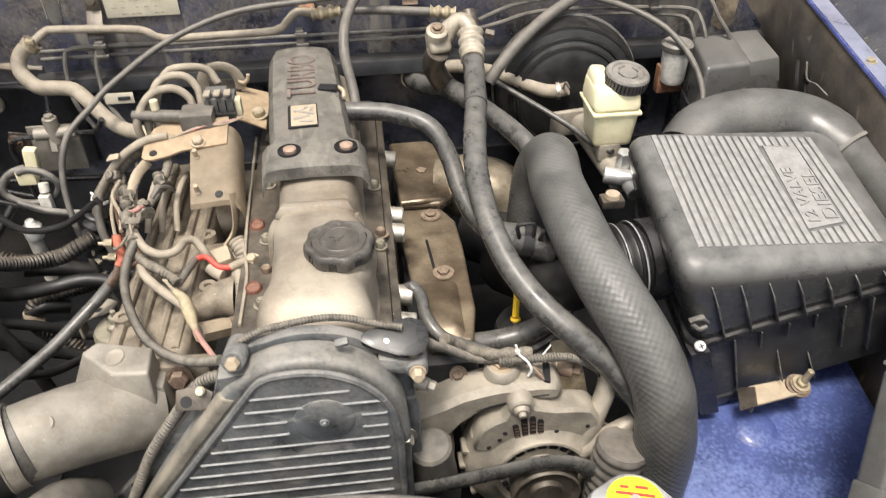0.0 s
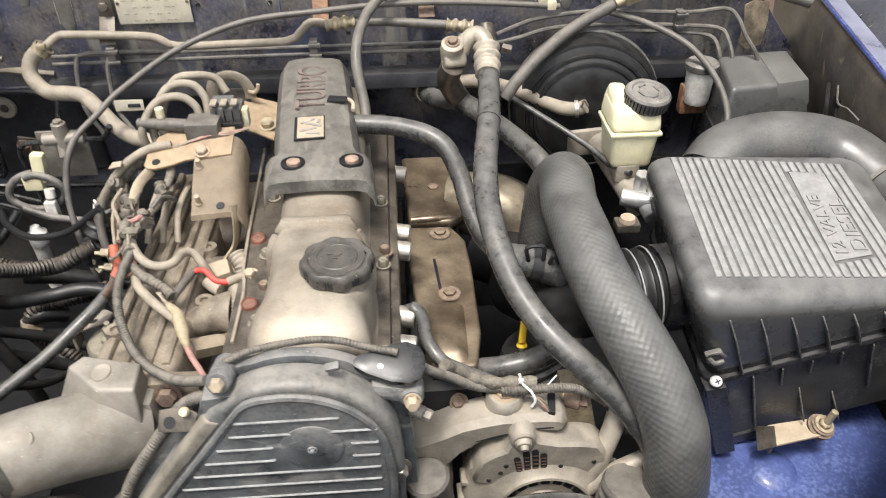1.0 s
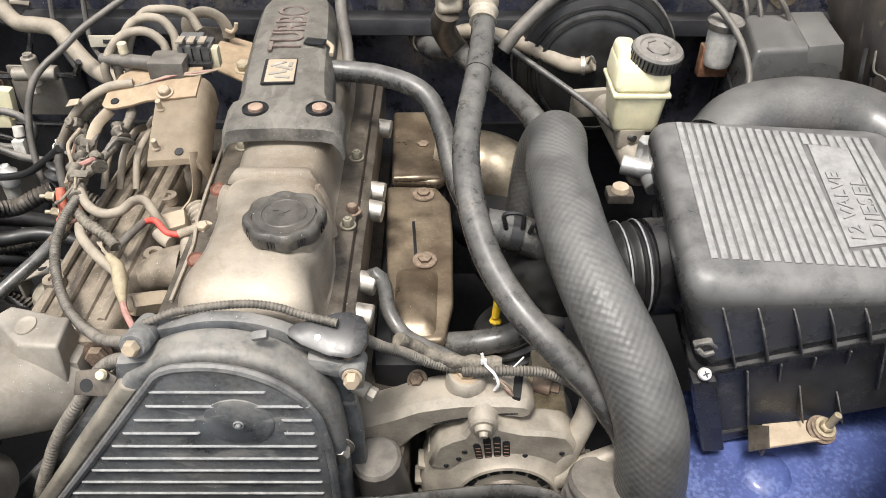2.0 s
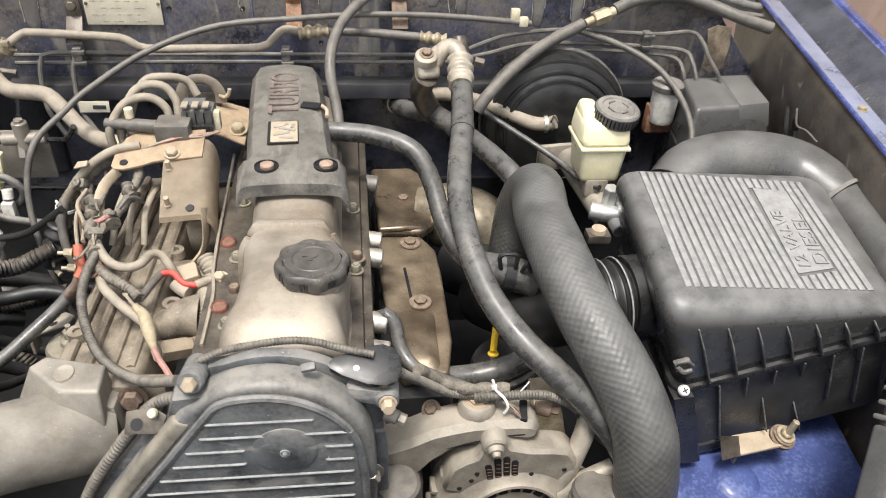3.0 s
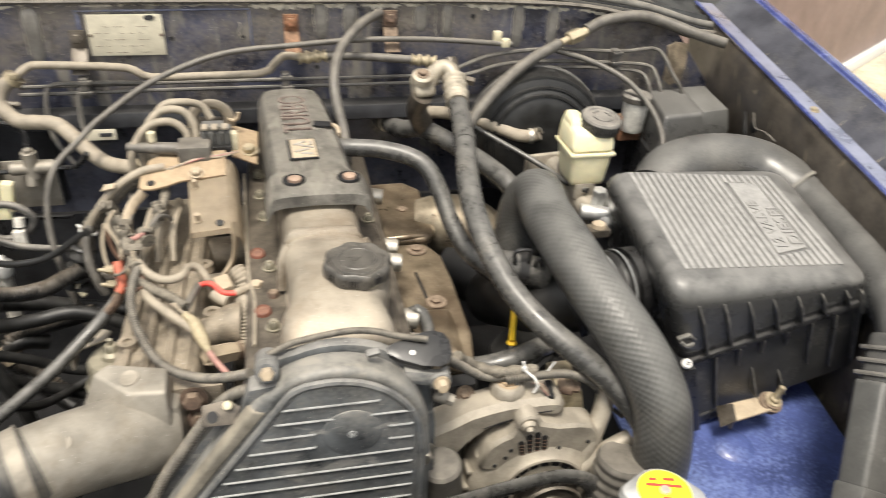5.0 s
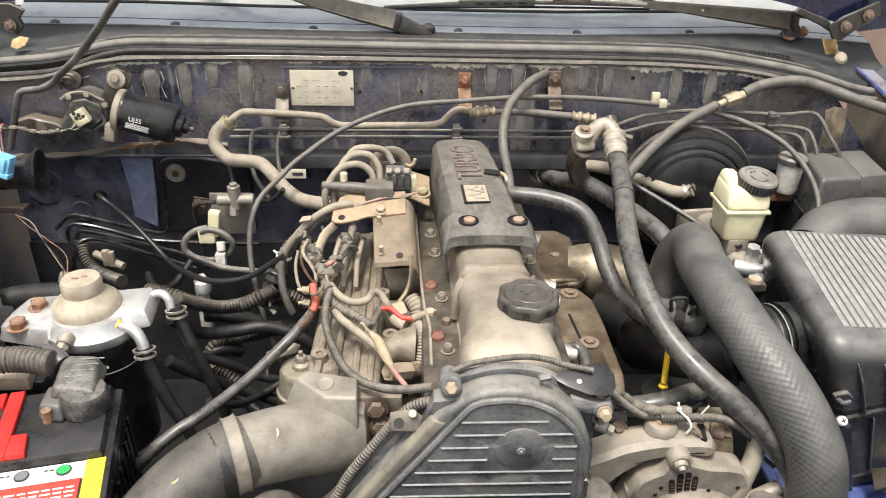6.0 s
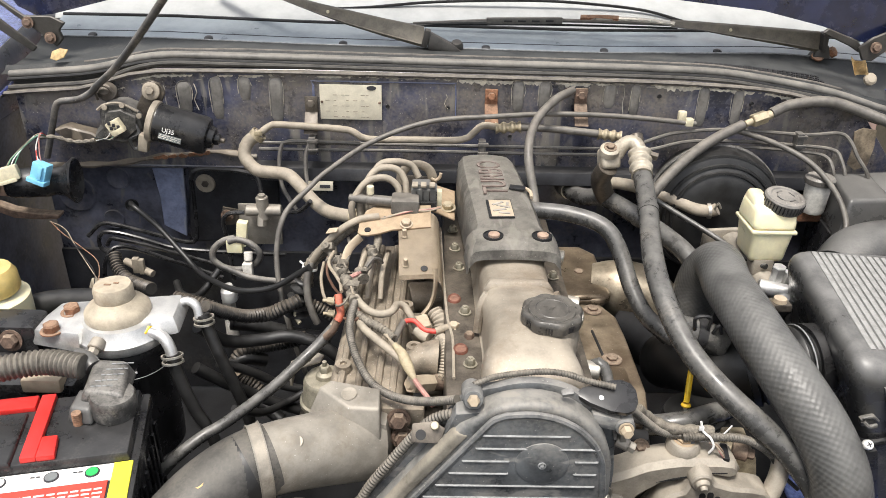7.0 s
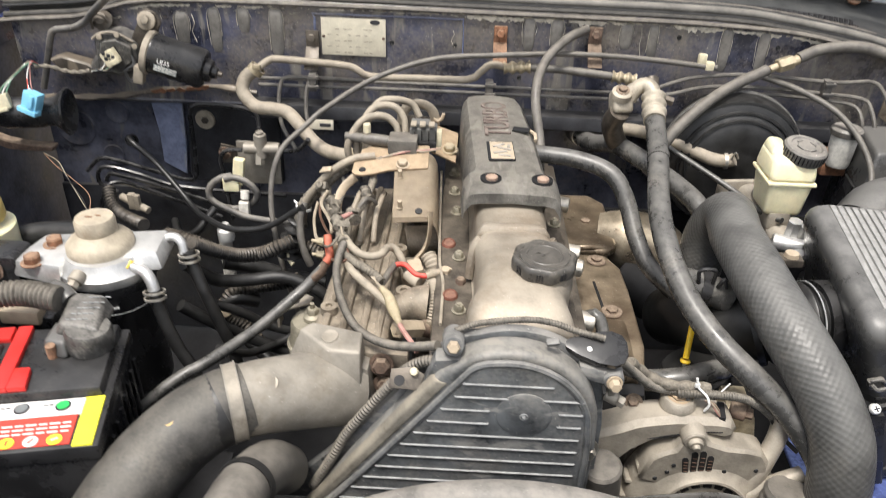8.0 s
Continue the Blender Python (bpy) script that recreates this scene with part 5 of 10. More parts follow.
for i in range(11):
    z = 0.993 - i * 0.0185
    a, b = face_span(z)
    if 0.93 < z < 0.972:
        spans = ((a, -0.036), (0.036, b))
    else:
        spans = ((a, b),)
    for u, v in spans:
        part("cover_rib", hexa([(u, 0.0045, z - 0.0014), (v, 0.0045, z - 0.0014), (v, 0.0045, z + 0.0012), (u, 0.0045, z + 0.0012)], [(u + 0.002, 0.0020, z - 0.0006), (v - 0.002, 0.0020, z - 0.0006), (v - 0.002, 0.0020, z + 0.0006), (u + 0.002, 0.0020, z + 0.0006)], 0.0002, 1), M["rib"], tc)
hub = axes((0.0, 0.006, 0.953), (0, -1, 0))
hubd = part("hub_disc", rev([(0.031, 0.0), (0.030, 0.003), (0.027, 0.0045), (0.0, 0.005)], hub, 40), M["timing"], tc)
part("hub_pip", rev([(0.0, 0.009), (0.002, 0.008), (0.0024, 0.007), (0.0024, 0.0045), (0.0036, 0.0045), (0.0036, 0.0065), (0.0046, 0.0065), (0.0048, 0.0045)], hub, 20), M["rib"], hubd)
part("left_flank", hexa([(-0.082, 0.0125, 0.984), (-0.239, 0.0125, 0.77), (-0.252, 0.0135, 0.77), (-0.096, 0.0135, 0.988)], [(-0.082, 0.022, 0.984), (-0.239, 0.022, 0.77), (-0.256, 0.026, 0.77), (-0.101, 0.026, 0.988)], 0.004, 3), M["timing_tan"], tc, "tan dust along the flank")
part("left_lug", rev([(0.0125, -0.03), (0.0115, 0.010), (0.0100, 0.012), (0.0, 0.012)], axes((-0.079, 0.034, 1.022), (0, -0.9, 0.35)), 28), M["timing"], tc)
part("lug_bolt", rev([(0.0072, 0.0), (0.0070, 0.005), (0.0055, 0.0075), (0.0, 0.008)], axes((-0.079, 0.022, 1.027), (0, -0.9, 0.35)), 6), M["tan"], tc, "dust-caked bolt head")
part("left_gusset", hexa([(-0.115, 0.03, 0.955), (-0.075, 0.03, 0.955), (-0.075, 0.045, 0.955), (-0.115, 0.045, 0.955)], [(-0.098, 0.02, 1.008), (-0.066, 0.02, 1.012), (-0.066, 0.045, 1.012), (-0.098, 0.045, 1.008)], 0.005), M["timing"], tc)
part("right_lug", joined(rod((0.0965, 0.054, 0.982), (0.0965, 0.031, 0.982), 0.0125, 0.0115, 24), hexa([(0.058, 0.034, 0.982), (0.094, 0.033, 0.973), (0.094, 0.05, 0.973), (0.058, 0.05, 0.982)], [(0.058, 0.036, 0.998), (0.094, 0.034, 0.992), (0.094, 0.05, 0.992), (0.058, 0.05, 0.998)], 0.004)), M["timing"], tc)
part("right_bolt", joined(hexbolt((0.097, 0.030, 0.982), (0, -1, 0.1), 0.0068, 0.011, 1.3)), M["tan"], tc, "pale flanged bolt")
part("lower_bolt", hexbolt((0.079, 0.028, 0.885), (0, -1, 0), 0.010, 0.014, 1.4), M["steel"], tc)
part("corner_plate", prism([(-0.014, 0.004), (0.004, -0.006), (0.028, -0.014), (0.046, -0.015), (0.056, -0.010), (0.061, 0.002), (0.060, 0.016), (0.054, 0.025), (0.042, 0.029), (0.030, 0.027), (0.012, 0.020), (-0.004, 0.014)], 0.011, axes((0.050, 0.050, 1.004), (0.05, -0.42, 0.9), (1, 0, -0.15)), 0.005), M["plastic"], tc, "dark corner bracket")
part("corner_hole", rev([(0, 0.0015), (0.0029, 0.0015), (0.0031, 0.0)], axes((0.068, 0.047, 1.0125), (0.05, -0.42, 0.9)), 20), M["white"], tc, "bright hole")
part("corner_stud", rev([(0.010, 0.0), (0.009, 0.003), (0.006, 0.0035), (0.005, 0.0015), (0, 0.0015)], axes((0.094, 0.058, 1.0135), (0.05, -0.42, 0.9)), 24), M["rubber_black"], tc)
part("top_clip", box((0.025, 0.03, 1.033), (0.014, 0.008, 0.006), 0.002, pose(0, 0, 0, 20, -12, 0)), M["timing"], tc)
part("side_stud", joined(rod((0.095, 0.05, 0.948), (0.108, 0.044, 0.945), 0.0075), rod((0.108, 0.044, 0.945), (0.115, 0.041, 0.943), 0.0068, seg=6), box((0.100, 0.05, 0.962), (0.008, 0.016, 0.03), 0.002)), M["alu_grey"], tc, "dull steel stud and nut")

# exhaust heat shield and turbocharger pipe
hs = thing("heat_shield", "tarnished bolted sheet-steel exhaust heat shield", "heat shield", (0.15, 0.4, 0.8))
rear = [(0.097, 0.684), (0.165, 0.686), (0.190, 0.655), (0.192, 0.505), (0.172, 0.484), (0.104, 0.488)]
bm = prism(rear, 0.018, pose(0, 0, 0.857), 0.007, 3)
part("rear_sheet", bevelled(bm, 0.0), M["heat"], hs)
part("rear_ridge", tube([(0.108, 0.494, 0.872), (0.140, 0.492, 0.875), (0.170, 0.496, 0.872)], 0.006, 10), M["heat"], hs)
part("rear_dome", tube([(0.175, 0.575, 0.845), (0.215, 0.565, 0.850), (0.262, 0.548, 0.846), (0.300, 0.530, 0.825)], lambda u, s: 0.046 + 0.010 * math.sin(u * 3.1), 28, 0.008), M["pipe_gold"], hs, "bulged pipe cover")
front = [(0.098, 0.480), (0.168, 0.478), (0.187, 0.44), (0.190, 0.377), (0.189, 0.24), (0.178, 0.18), (0.120, 0.175), (0.112, 0.24), (0.103, 0.36)]
part("front_sheet", prism(front, 0.016, pose(0, 0, 0.854), 0.006, 3), M["heat"], hs)
part("front_bulge", hexa([(0.116, 0.178, 0.864), (0.174, 0.178, 0.864), (0.178, 0.31, 0.864), (0.112, 0.31, 0.864)], [(0.130, 0.20, 0.880), (0.160, 0.20, 0.880), (0.162, 0.285, 0.878), (0.128, 0.285, 0.878)], 0.011, 4), M["heat"], hs)
part("front_skirt", joined(quad_plate((0.186, 0.40, 0.862), (0.186, 0.24, 0.862), (0.178, 0.24, 0.80), (0.178, 0.40, 0.80), 0.003), quad_plate((0.186, 0.24, 0.862), (0.174, 0.182, 0.862), (0.166, 0.19, 0.80), (0.178, 0.24, 0.80), 0.003), quad_plate((0.174, 0.182, 0.862), (0.122, 0.178, 0.862), (0.122, 0.186, 0.80), (0.166, 0.19, 0.80), 0.003)), M["heat"], hs)
part("crease", box((0.140, 0.36, 0.8705), (0.004, 0.07, 0.003), 0.001, pose(0, 0, 0, 0, 0, 4)), M["dark"], hs)
for x, y in ((0.147, 0.583), (0.150, 0.456), (0.154, 0.315)):
    part("shield_bolt", joined(rev([(0.016, 0.0), (0.015, 0.0015), (0.0, 0.002)], pose(x, y, 0.872), 24), hexbolt((x, y, 0.8725), (0, 0, 1), 0.009, 0.006, 1.1)), M["brown_bolt"], hs, "corroded reddish bolt")
for i, (x, y) in enumerate(((0.12, 0.62), (0.17, 0.64), (0.14, 0.655), (0.17, 0.60))):
    part("dent_ring", rev([(0.012, 0.0), (0.011, 0.0015), (0.009, 0.0005), (0.0, 0.0003)], pose(x, y, 0.8735), 18), M["heat"], hs)
part("manifold", joined(box((0.14, 0.40, 0.82), (0.09, 0.48, 0.06), 0.02), rod((0.22, 0.52, 0.79), (0.30, 0.45, 0.80), 0.05)), M["dark"], hs, "near-black manifold below the shield")

# ---- air cleaner and right side ----
ab = thing("air_cleaner_box", "black plastic air cleaner box with ribbed lid", "air cleaner", (0.57, 0.24, 0.74))
lt = [V(0.400, 0.126, 1.0), V(0.682, 0.116, 0.998), V(0.700, 0.374, 1.032), V(0.414, 0.404, 1.036)]  # top corners of the lid
lb = [V(0.446, 0.130, 0.876), V(0.704, 0.126, 0.964), V(0.735, 0.382, 0.985), V(0.456, 0.402, 0.898)]  # corners of the sealing flange
down = V(0.285, 0.0, -0.958) * 0.135
cb = sum(lb, V(0, 0, 0)) / 4


def rounded_quad(q, r, n=6):
    """Points round a quad whose corners are rounded by r."""
    out = []
    for k in range(4):
        p, a, b = q[k], q[k - 1], q[(k + 1) % 4]
        u, w = (a - p).normalized(), (b - p).normalized()
        for i in range(n + 1):
            t = i / n
            out.append(p + u * r * (1 - t) ** 2 + w * r * t ** 2)
    return out


def loft(rings, cap=True):
    bm = bmesh.new()
    vs = [[bm.verts.new(p) for p in ring] for ring in rings]
    for a, b in zip(vs, vs[1:]):
        for k in range(len(a)):
            bm.faces.new((a[k], a[(k + 1) % len(a)], b[(k + 1) % len(a)], b[k]))
    if cap:
        bm.faces.new(vs[-1])
        bm.faces.new(vs[0][::-1])
    return bm


def inset(q, d):
    """The quad drawn in by d on every side."""
    return [p + ((q[k - 1] - p).normalized() + (q[(k + 1) % 4] - p).normalized()) * d for k, p in enumerate(q)]


lid_rings = [rounded_quad([b.lerp(t, v) for b, t in zip(lb, lt)], 0.030) for v in (0.02, 0.25, 0.5, 0.70)]
for k in range(1, 8):
    a = k / 7 * math.pi / 2
    lid_rings.append(rounded_quad(inset([b.lerp(t, 0.70 + 0.30 * math.sin(a)) for b, t in zip(lb, lt)], 0.026 * (1 - math.cos(a))), 0.030))
part("lid", loft(lid_rings), M["lid"], ab, "satin black lid")
out = [p + (p - cb).normalized() * 0.010 for p in lb]
part("lid_flange", loft([rounded_quad([p + V(0, 0, dz) - (p - cb).normalized() * k for p in out], 0.022) for dz, k in ((-0.006, 0.002), (-0.005, 0.0), (0.002, 0.0), (0.003, 0.001), (0.0032, 0.006))]), M["plastic"], ab, "moulded flange of the lid")
part("flange_lip", loft([rounded_quad([p + V(0, 0, dz) + (p - cb).normalized() * k for p in lb], 0.024) for dz, k in ((0.002, 0.002), (0.010, 0.0025), (0.012, 0.0015), (0.012, -0.002))]), M["plastic"], ab)
part("tub", loft([rounded_quad([p + down * v - (p - cb) * (0.03 + 0.03 * v) for p in lb], 0.020) for v in (1.0, 0.96, 0.5, 0.02)]), M["tub"], ab, "lower tub")
part("tub_foot", hexa([lb[0].lerp(lb[1], u) + down * 1.10 + V(0, y, 0) for u, y in ((0.04, 0.008), (0.40, 0.010), (0.40, 0.06), (0.04, 0.06))], [lb[0].lerp(lb[1], u) + down * 0.92 + V(0, y, 0) for u, y in ((0.04, 0.004), (0.42, 0.006), (0.42, 0.06), (0.04, 0.06))], 0.006, 3), M["plastic"], ab)


def lid_z(y):
    return 1.0 + (y - 0.13) * 0.131


NR = 22
for i in range(NR):
    u = (i + 0.5) / NR
    xf, xb = 0.438 + 0.223 * u, 0.449 + 0.218 * u
    yf, yb = 0.163 - 0.016 * u, 0.378 - 0.030 * u
    if 14 <= i <= 18:
        spans = ((0.0, 0.10 + 0.012 * (i - 14)), (0.90 if i < 17 else 0.87, 1.0))
    else:
        spans = ((0.0, 1.0),)
    for v0, v1 in spans:
        a, b = [V(xf + (xb - xf) * v, yf + (yb - yf) * v, lid_z(yf + (yb - yf) * v) - 0.0015) for v in (v0, v1)]
        k, t = V(0.0041, 0, 0), V(0, -0.13, 0.99) * 0.0034
        part("lid_rib", hexa([a - k, a + k, b + k, b - k], [a - k * 0.86 + t, a + k * 0.86 + t, b + k * 0.86 + t, b - k * 0.86 + t], 0.0006, 1), M["lid_rib"], ab)
fq = lambda x, y: V(x, y, lid_z(y) + 0.0017)
part("letter_field", quad_plate(fq(0.5815, 0.177), fq(0.629, 0.184), fq(0.6365, 0.330), fq(0.593, 0.337), 0.002, 0.0003), M["lid_rib"], ab, "flat field between the ribs")
for txt, x, y, s, st in (("12 VALVE", 0.601, 0.182, 0.0200, 1.30), ("DIESEL", 0.6265, 0.188, 0.0240, 1.32)):
    fm = Matrix((V(0.075, 0.985, 0.129) * st, V(-0.997, 0.075, 0.0), V(0, -0.13, 0.99))).transposed().to_4x4()
    part("lid_lettering", letters(txt, s, Matrix.Translation((x, y, lid_z(y) + 0.0022)) @ fm, 0.0012), M["lid_rib"], ab, "raised letters " + txt)
ff = lambda u, v: (lb[0].lerp(lb[1], u)).lerp(lt[0].lerp(lt[1], u), v)
for i in range(7):
    u = 0.135 + i * 0.121
    a, b = ff(u, 0.05), ff(u, 0.76 - 0.022 * i)
    h = a.lerp(b, 0.72)
    w = 0.0011
    fin = hexa([a + V(-w, -0.011, 0), a + V(w, -0.011, 0), a + V(w, 0.006, 0), a + V(-w, 0.006, 0)], [h + V(-w, -0.009, 0), h + V(w, -0.009, 0), h + V(w, 0.008, 0), h + V(-w, 0.008, 0)], 0.0005, 1)
    tip = hexa([h + V(-w, -0.009, 0), h + V(w, -0.009, 0), h + V(w, 0.008, 0), h + V(-w, 0.008, 0)], [b + V(-w, -0.001, 0), b + V(w, -0.001, 0), b + V(w, 0.008, 0), b + V(-w, 0.008, 0)], 0.0005, 1)
    part("lid_fin", joined(fin, tip), M["plastic_worn"], ab)
for i in range(8):
    u = 0.05 + i * 0.125
    p = lb[0].lerp(lb[1], u) + V(0.004, -0.003, -0.008)
    q = p + down * (0.90, 0.80, 0.28, 0.22, 0.22, 0.62, 0.78, 0.80)[i]
    part("tub_fin", hexa([q + V(-0.0012, 0.004, 0), q + V(0.0012, 0.004, 0), q + V(0.0012, 0.014, 0), q + V(-0.0012, 0.014, 0)], [p + V(-0.0012, -0.004, 0), p + V(0.0012, -0.004, 0), p + V(0.0012, 0.010, 0), p + V(-0.0012, 0.010, 0)], 0.0005, 1), M["plastic_worn"], ab)
part("corner_lug", joined(hexa([(0.682, 0.108, 0.944), (0.716, 0.112, 0.954), (0.720, 0.136, 0.956), (0.684, 0.130, 0.946)], [(0.680, 0.108, 0.972), (0.708, 0.112, 0.980), (0.714, 0.136, 0.982), (0.680, 0.132, 0.976)], 0.004), box((0.708, 0.116, 0.945), (0.010, 0.016, 0.030), 0.002, pose(0, 0, 0, 0, -17, 0))), M["plastic_worn"], ab, "scuffed corner lug")
part("corner_rust", joined(rev([(0.0, 0.0045), (0.0055, 0.004), (0.0072, 0.0)], axes((0.692, 0.110, 0.972), (0, -0.75, 0.65)), 14), box((0.692, 0.110, 0.972), (0.016, 0.006, 0.014), 0.002, pose(0, 0, 0, 45, 0, 0))), M["rust"], ab, "rusty fastener")
part("left_clip", joined(box((0.441, 0.126, 0.920), (0.020, 0.010, 0.012), 0.003, pose(0, 0, 0, 0, -17, 0)), tube([(0.433, 0.121, 0.921), (0.440, 0.117, 0.916), (0.450, 0.118, 0.918)], 0.003, 8, 0.003), tube([(0.432, 0.121, 0.926), (0.442, 0.120, 0.930), (0.452, 0.121, 0.922)], 0.0022, 8, 0.003)), M["plastic_worn"], ab, "worn moulded clip")
part("left_screw", joined(rev([(0.0070, -0.002), (0.0068, 0.002), (0.0055, 0.0035), (0.0, 0.004)], axes((0.449, 0.119, 0.884), (0, -0.7, 0.7)), 18)), M["white"], ab, "pale cross-head screw")
part("screw_cross", joined(*[box((0, 0, 0), (0.007, 0.0014, 0.001), 0.0002, axes((0.449, 0.119, 0.884), (0, -0.7, 0.7)) @ pose(0, 0, 0.0042, 0, 0, a)) for a in (20, 110)]), M["ink"], ab)
part("corner_column", hexa([V(0.440, 0.118, 0.872) + down * 0.95, V(0.464, 0.116, 0.878) + down * 0.95, V(0.464, 0.14, 0.878) + down * 0.95, V(0.440, 0.14, 0.872) + down * 0.95], [V(0.438, 0.116, 0.872), V(0.462, 0.114, 0.878), V(0.462, 0.14, 0.878), V(0.438, 0.14, 0.872)], 0.003), M["plastic"], ab)
for x, h in ((0.568, 0.848), (0.612, 0.838)):
    part("mount_fin", hexa([(x + 0.008, 0.118, 0.802), (x + 0.010, 0.118, 0.802), (x + 0.010, 0.150, 0.802), (x + 0.008, 0.150, 0.802)], [(x - 0.004, 0.134, h), (x - 0.002, 0.134, h), (x - 0.002, 0.150, h), (x - 0.004, 0.150, h)], 0.0006, 1), M["plastic_worn"], ab)

brk = thing("mount_bracket", "pale steel mounting bracket with rubber washer and bolt", "bracket", (0.57, 0.12, 0.79))
part("strap", hexa([(0.532, 0.098, 0.782), (0.598, 0.104, 0.790), (0.602, 0.130, 0.792), (0.538, 0.128, 0.785)], [(0.532, 0.098, 0.786), (0.598, 0.104, 0.794), (0.602, 0.130, 0.796), (0.538, 0.128, 0.789)], 0.0012), M["tan"], brk)
part("foot", joined(prism([(-0.013, -0.016), (0.012, -0.012), (0.014, 0.012), (-0.010, 0.014)], 0.003, axes((0.530, 0.112, 0.786), (-0.8, -0.35, 0.5)), 0.001), box((0.534, 0.113, 0.777), (0.004, 0.026, 0.018), 0.001)), M["alu_dark"], brk)
part("grommet", rev([(0.0150, -0.006), (0.0165, 0.0), (0.0165, 0.003), (0.0120, 0.005), (0.0140, 0.008), (0.0080, 0.010), (0.0, 0.010)], axes((0.599, 0.117, 0.792), (0.1, -0.35, 1)), 24), M["brown_bolt"], brk)
part("bolt", joined(hexbolt((0.600, 0.114, 0.801), (0.1, -0.35, 1), 0.0078, 0.007), rod((0.601, 0.112, 0.806), (0.606, 0.112, 0.826), 0.0045, seg=10)), M["gold"], brk)

# inlet bellows between air box and turbocharger
ib = thing("inlet_bellows", "black rubber intake bellows with hose rings", "intake hose", (0.36, 0.23, 0.9))
part("bellows", tube([(0.445, 0.232, 0.926), (0.408, 0.228, 0.926), (0.374, 0.226, 0.923), (0.338, 0.232, 0.908)], lambda u, s: 0.054 - 0.006 * (0.5 + 0.5 * math.cos(2 * math.pi * s / 0.011)) * (0.25 < u < 0.9), 32, 0.0022), M["rubber_black"], ib)
part("cuff", tube([(0.445, 0.232, 0.926), (0.412, 0.2285, 0.926)], 0.0555, 32), M["plastic"], ib)
part("inlet_pipe", tube([(0.348, 0.230, 0.913), (0.31, 0.250, 0.890), (0.28, 0.30, 0.87), (0.27, 0.36, 0.83)], 0.046, 24), M["rubber_black"], ib, "black inlet pipe")
part("ribbed_sleeve", corrugated([(0.262, 0.215, 0.86), (0.285, 0.20, 0.80), (0.30, 0.19, 0.72)], 0.045, 0.012, 0.12, 24), M["rubber_black"], ib)
for p, r in (((0.404, 0.2275, 0.9255), 0.0548), ((0.384, 0.2265, 0.924), 0.0545)):
    part("clamp", ring_clamp(p, (1, 0.1, 0.05), r, 0.0020, 0.0014), M["rib"], ib, "thin bright hose ring")
ib.location += V(-0.010, 0.012, 0.0)
wc = thing("wire_clamp", "black spring hose clamp with standing ears", "hose clamp", (0.258, 0.265, 0.95))
part("hose_end", tube([(0.225, 0.272, 0.958), (0.262, 0.268, 0.952), (0.295, 0.262, 0.940)], 0.022, 18), M["rubber"], wc)
part("band", ring_clamp((0.258, 0.268, 0.953), (1, -0.1, -0.2), 0.0225, 0.014), M["plastic"], wc)
part("ear", joined(tube([(0.246, 0.254, 0.970), (0.243, 0.25, 0.992), (0.262, 0.248, 0.994), (0.264, 0.252, 0.972)], 0.0028, 8, 0.004), tube([(0.272, 0.252, 0.966), (0.276, 0.246, 0.982), (0.282, 0.248, 0.968)], 0.0028, 8, 0.004)), M["plastic"], wc)
sens = thing("duct_sensor", "small sensor with brass screw on the air duct", "sensor", (0.37, 0.29, 0.98))
part("base", box((0.374, 0.288, 0.992), (0.030, 0.022, 0.012), 0.003), M["alu_dark"], sens)
part("screw", rev([(0.010, 0), (0.009, 0.006), (0.0, 0.008)], pose(0.374, 0.288, 0.998), 20), M["tan"], sens)

# fresh air duct round the back and down to the snorkel
du = thing("fresh_air_duct", "black plastic fresh air duct curving beside the fender", "air duct", (0.7, 0.3, 0.7))
part("upper_duct", tube([(0.52, 0.40, 0.985), (0.555, 0.425, 1.005), (0.63, 0.435, 1.012), (0.70, 0.418, 1.004), (0.742, 0.36, 0.985)], 0.047, 24, 0.01), M["duct"], du)
part("lower_duct", tube([(0.735, 0.365, 0.990), (0.745, 0.33, 0.985), (0.742, 0.25, 0.982), (0.724, 0.16, 0.978), (0.702, 0.085, 0.972), (0.684, 0.046, 0.958), (0.672, 0.020, 0.932)], lambda u, s: 0.042 - 0.017 * u, 24, 0.01), M["duct"], du)
part("joint_ring", ring_clamp((0.742, 0.358, 0.985), (0.35, -0.9, -0.25), 0.0475, 0.006, 0.003), M["seal"], du)
sd = V(-0.076, -0.095, -0.112)
def duct_sec(c, hw, hd):
    ax = V(0.885, -0.03, -0.464)
    dp = ax.cross(sd).normalized()
    dp = dp if dp.y < 0 else -dp
    return [c - ax * hw - dp * hd, c + ax * hw - dp * hd, c + ax * hw + dp * hd, c - ax * hw + dp * hd]
c0 = V(0.676, 0.030, 0.945)
part("snorkel_neck", hexa(duct_sec(c0 + sd * 0.30, 0.038, 0.022), duct_sec(c0 - sd * 0.12, 0.036, 0.025), 0.012, 3), M["duct"], du)
for k in (0.0, 0.10, 0.20):
    part("neck_rib", hexa(duct_sec(c0 + sd * (k + 0.04), 0.0415, 0.0255), duct_sec(c0 + sd * k, 0.0415, 0.0255), 0.004), M["plastic_dusty"], du)
part("snorkel", hexa(duct_sec(c0 + sd * 1.05, 0.029, 0.018), duct_sec(c0 + sd * 0.27, 0.044, 0.020), 0.006, 3), M["duct_worn"], du, "flat snorkel with moulded marks")
part("snorkel_mouth", hexa(duct_sec(c0 + sd * 1.32, 0.029, 0.018), duct_sec(c0 + sd * 1.02, 0.031, 0.0205), 0.005), M["duct_worn"], du)
face = V(0.885, -0.03, -0.464).cross(sd).normalized()
face = face if face.y < 0 else -face
fm = Matrix((sd.normalized(), face.cross(sd.normalized()), face)).transposed().to_4x4()
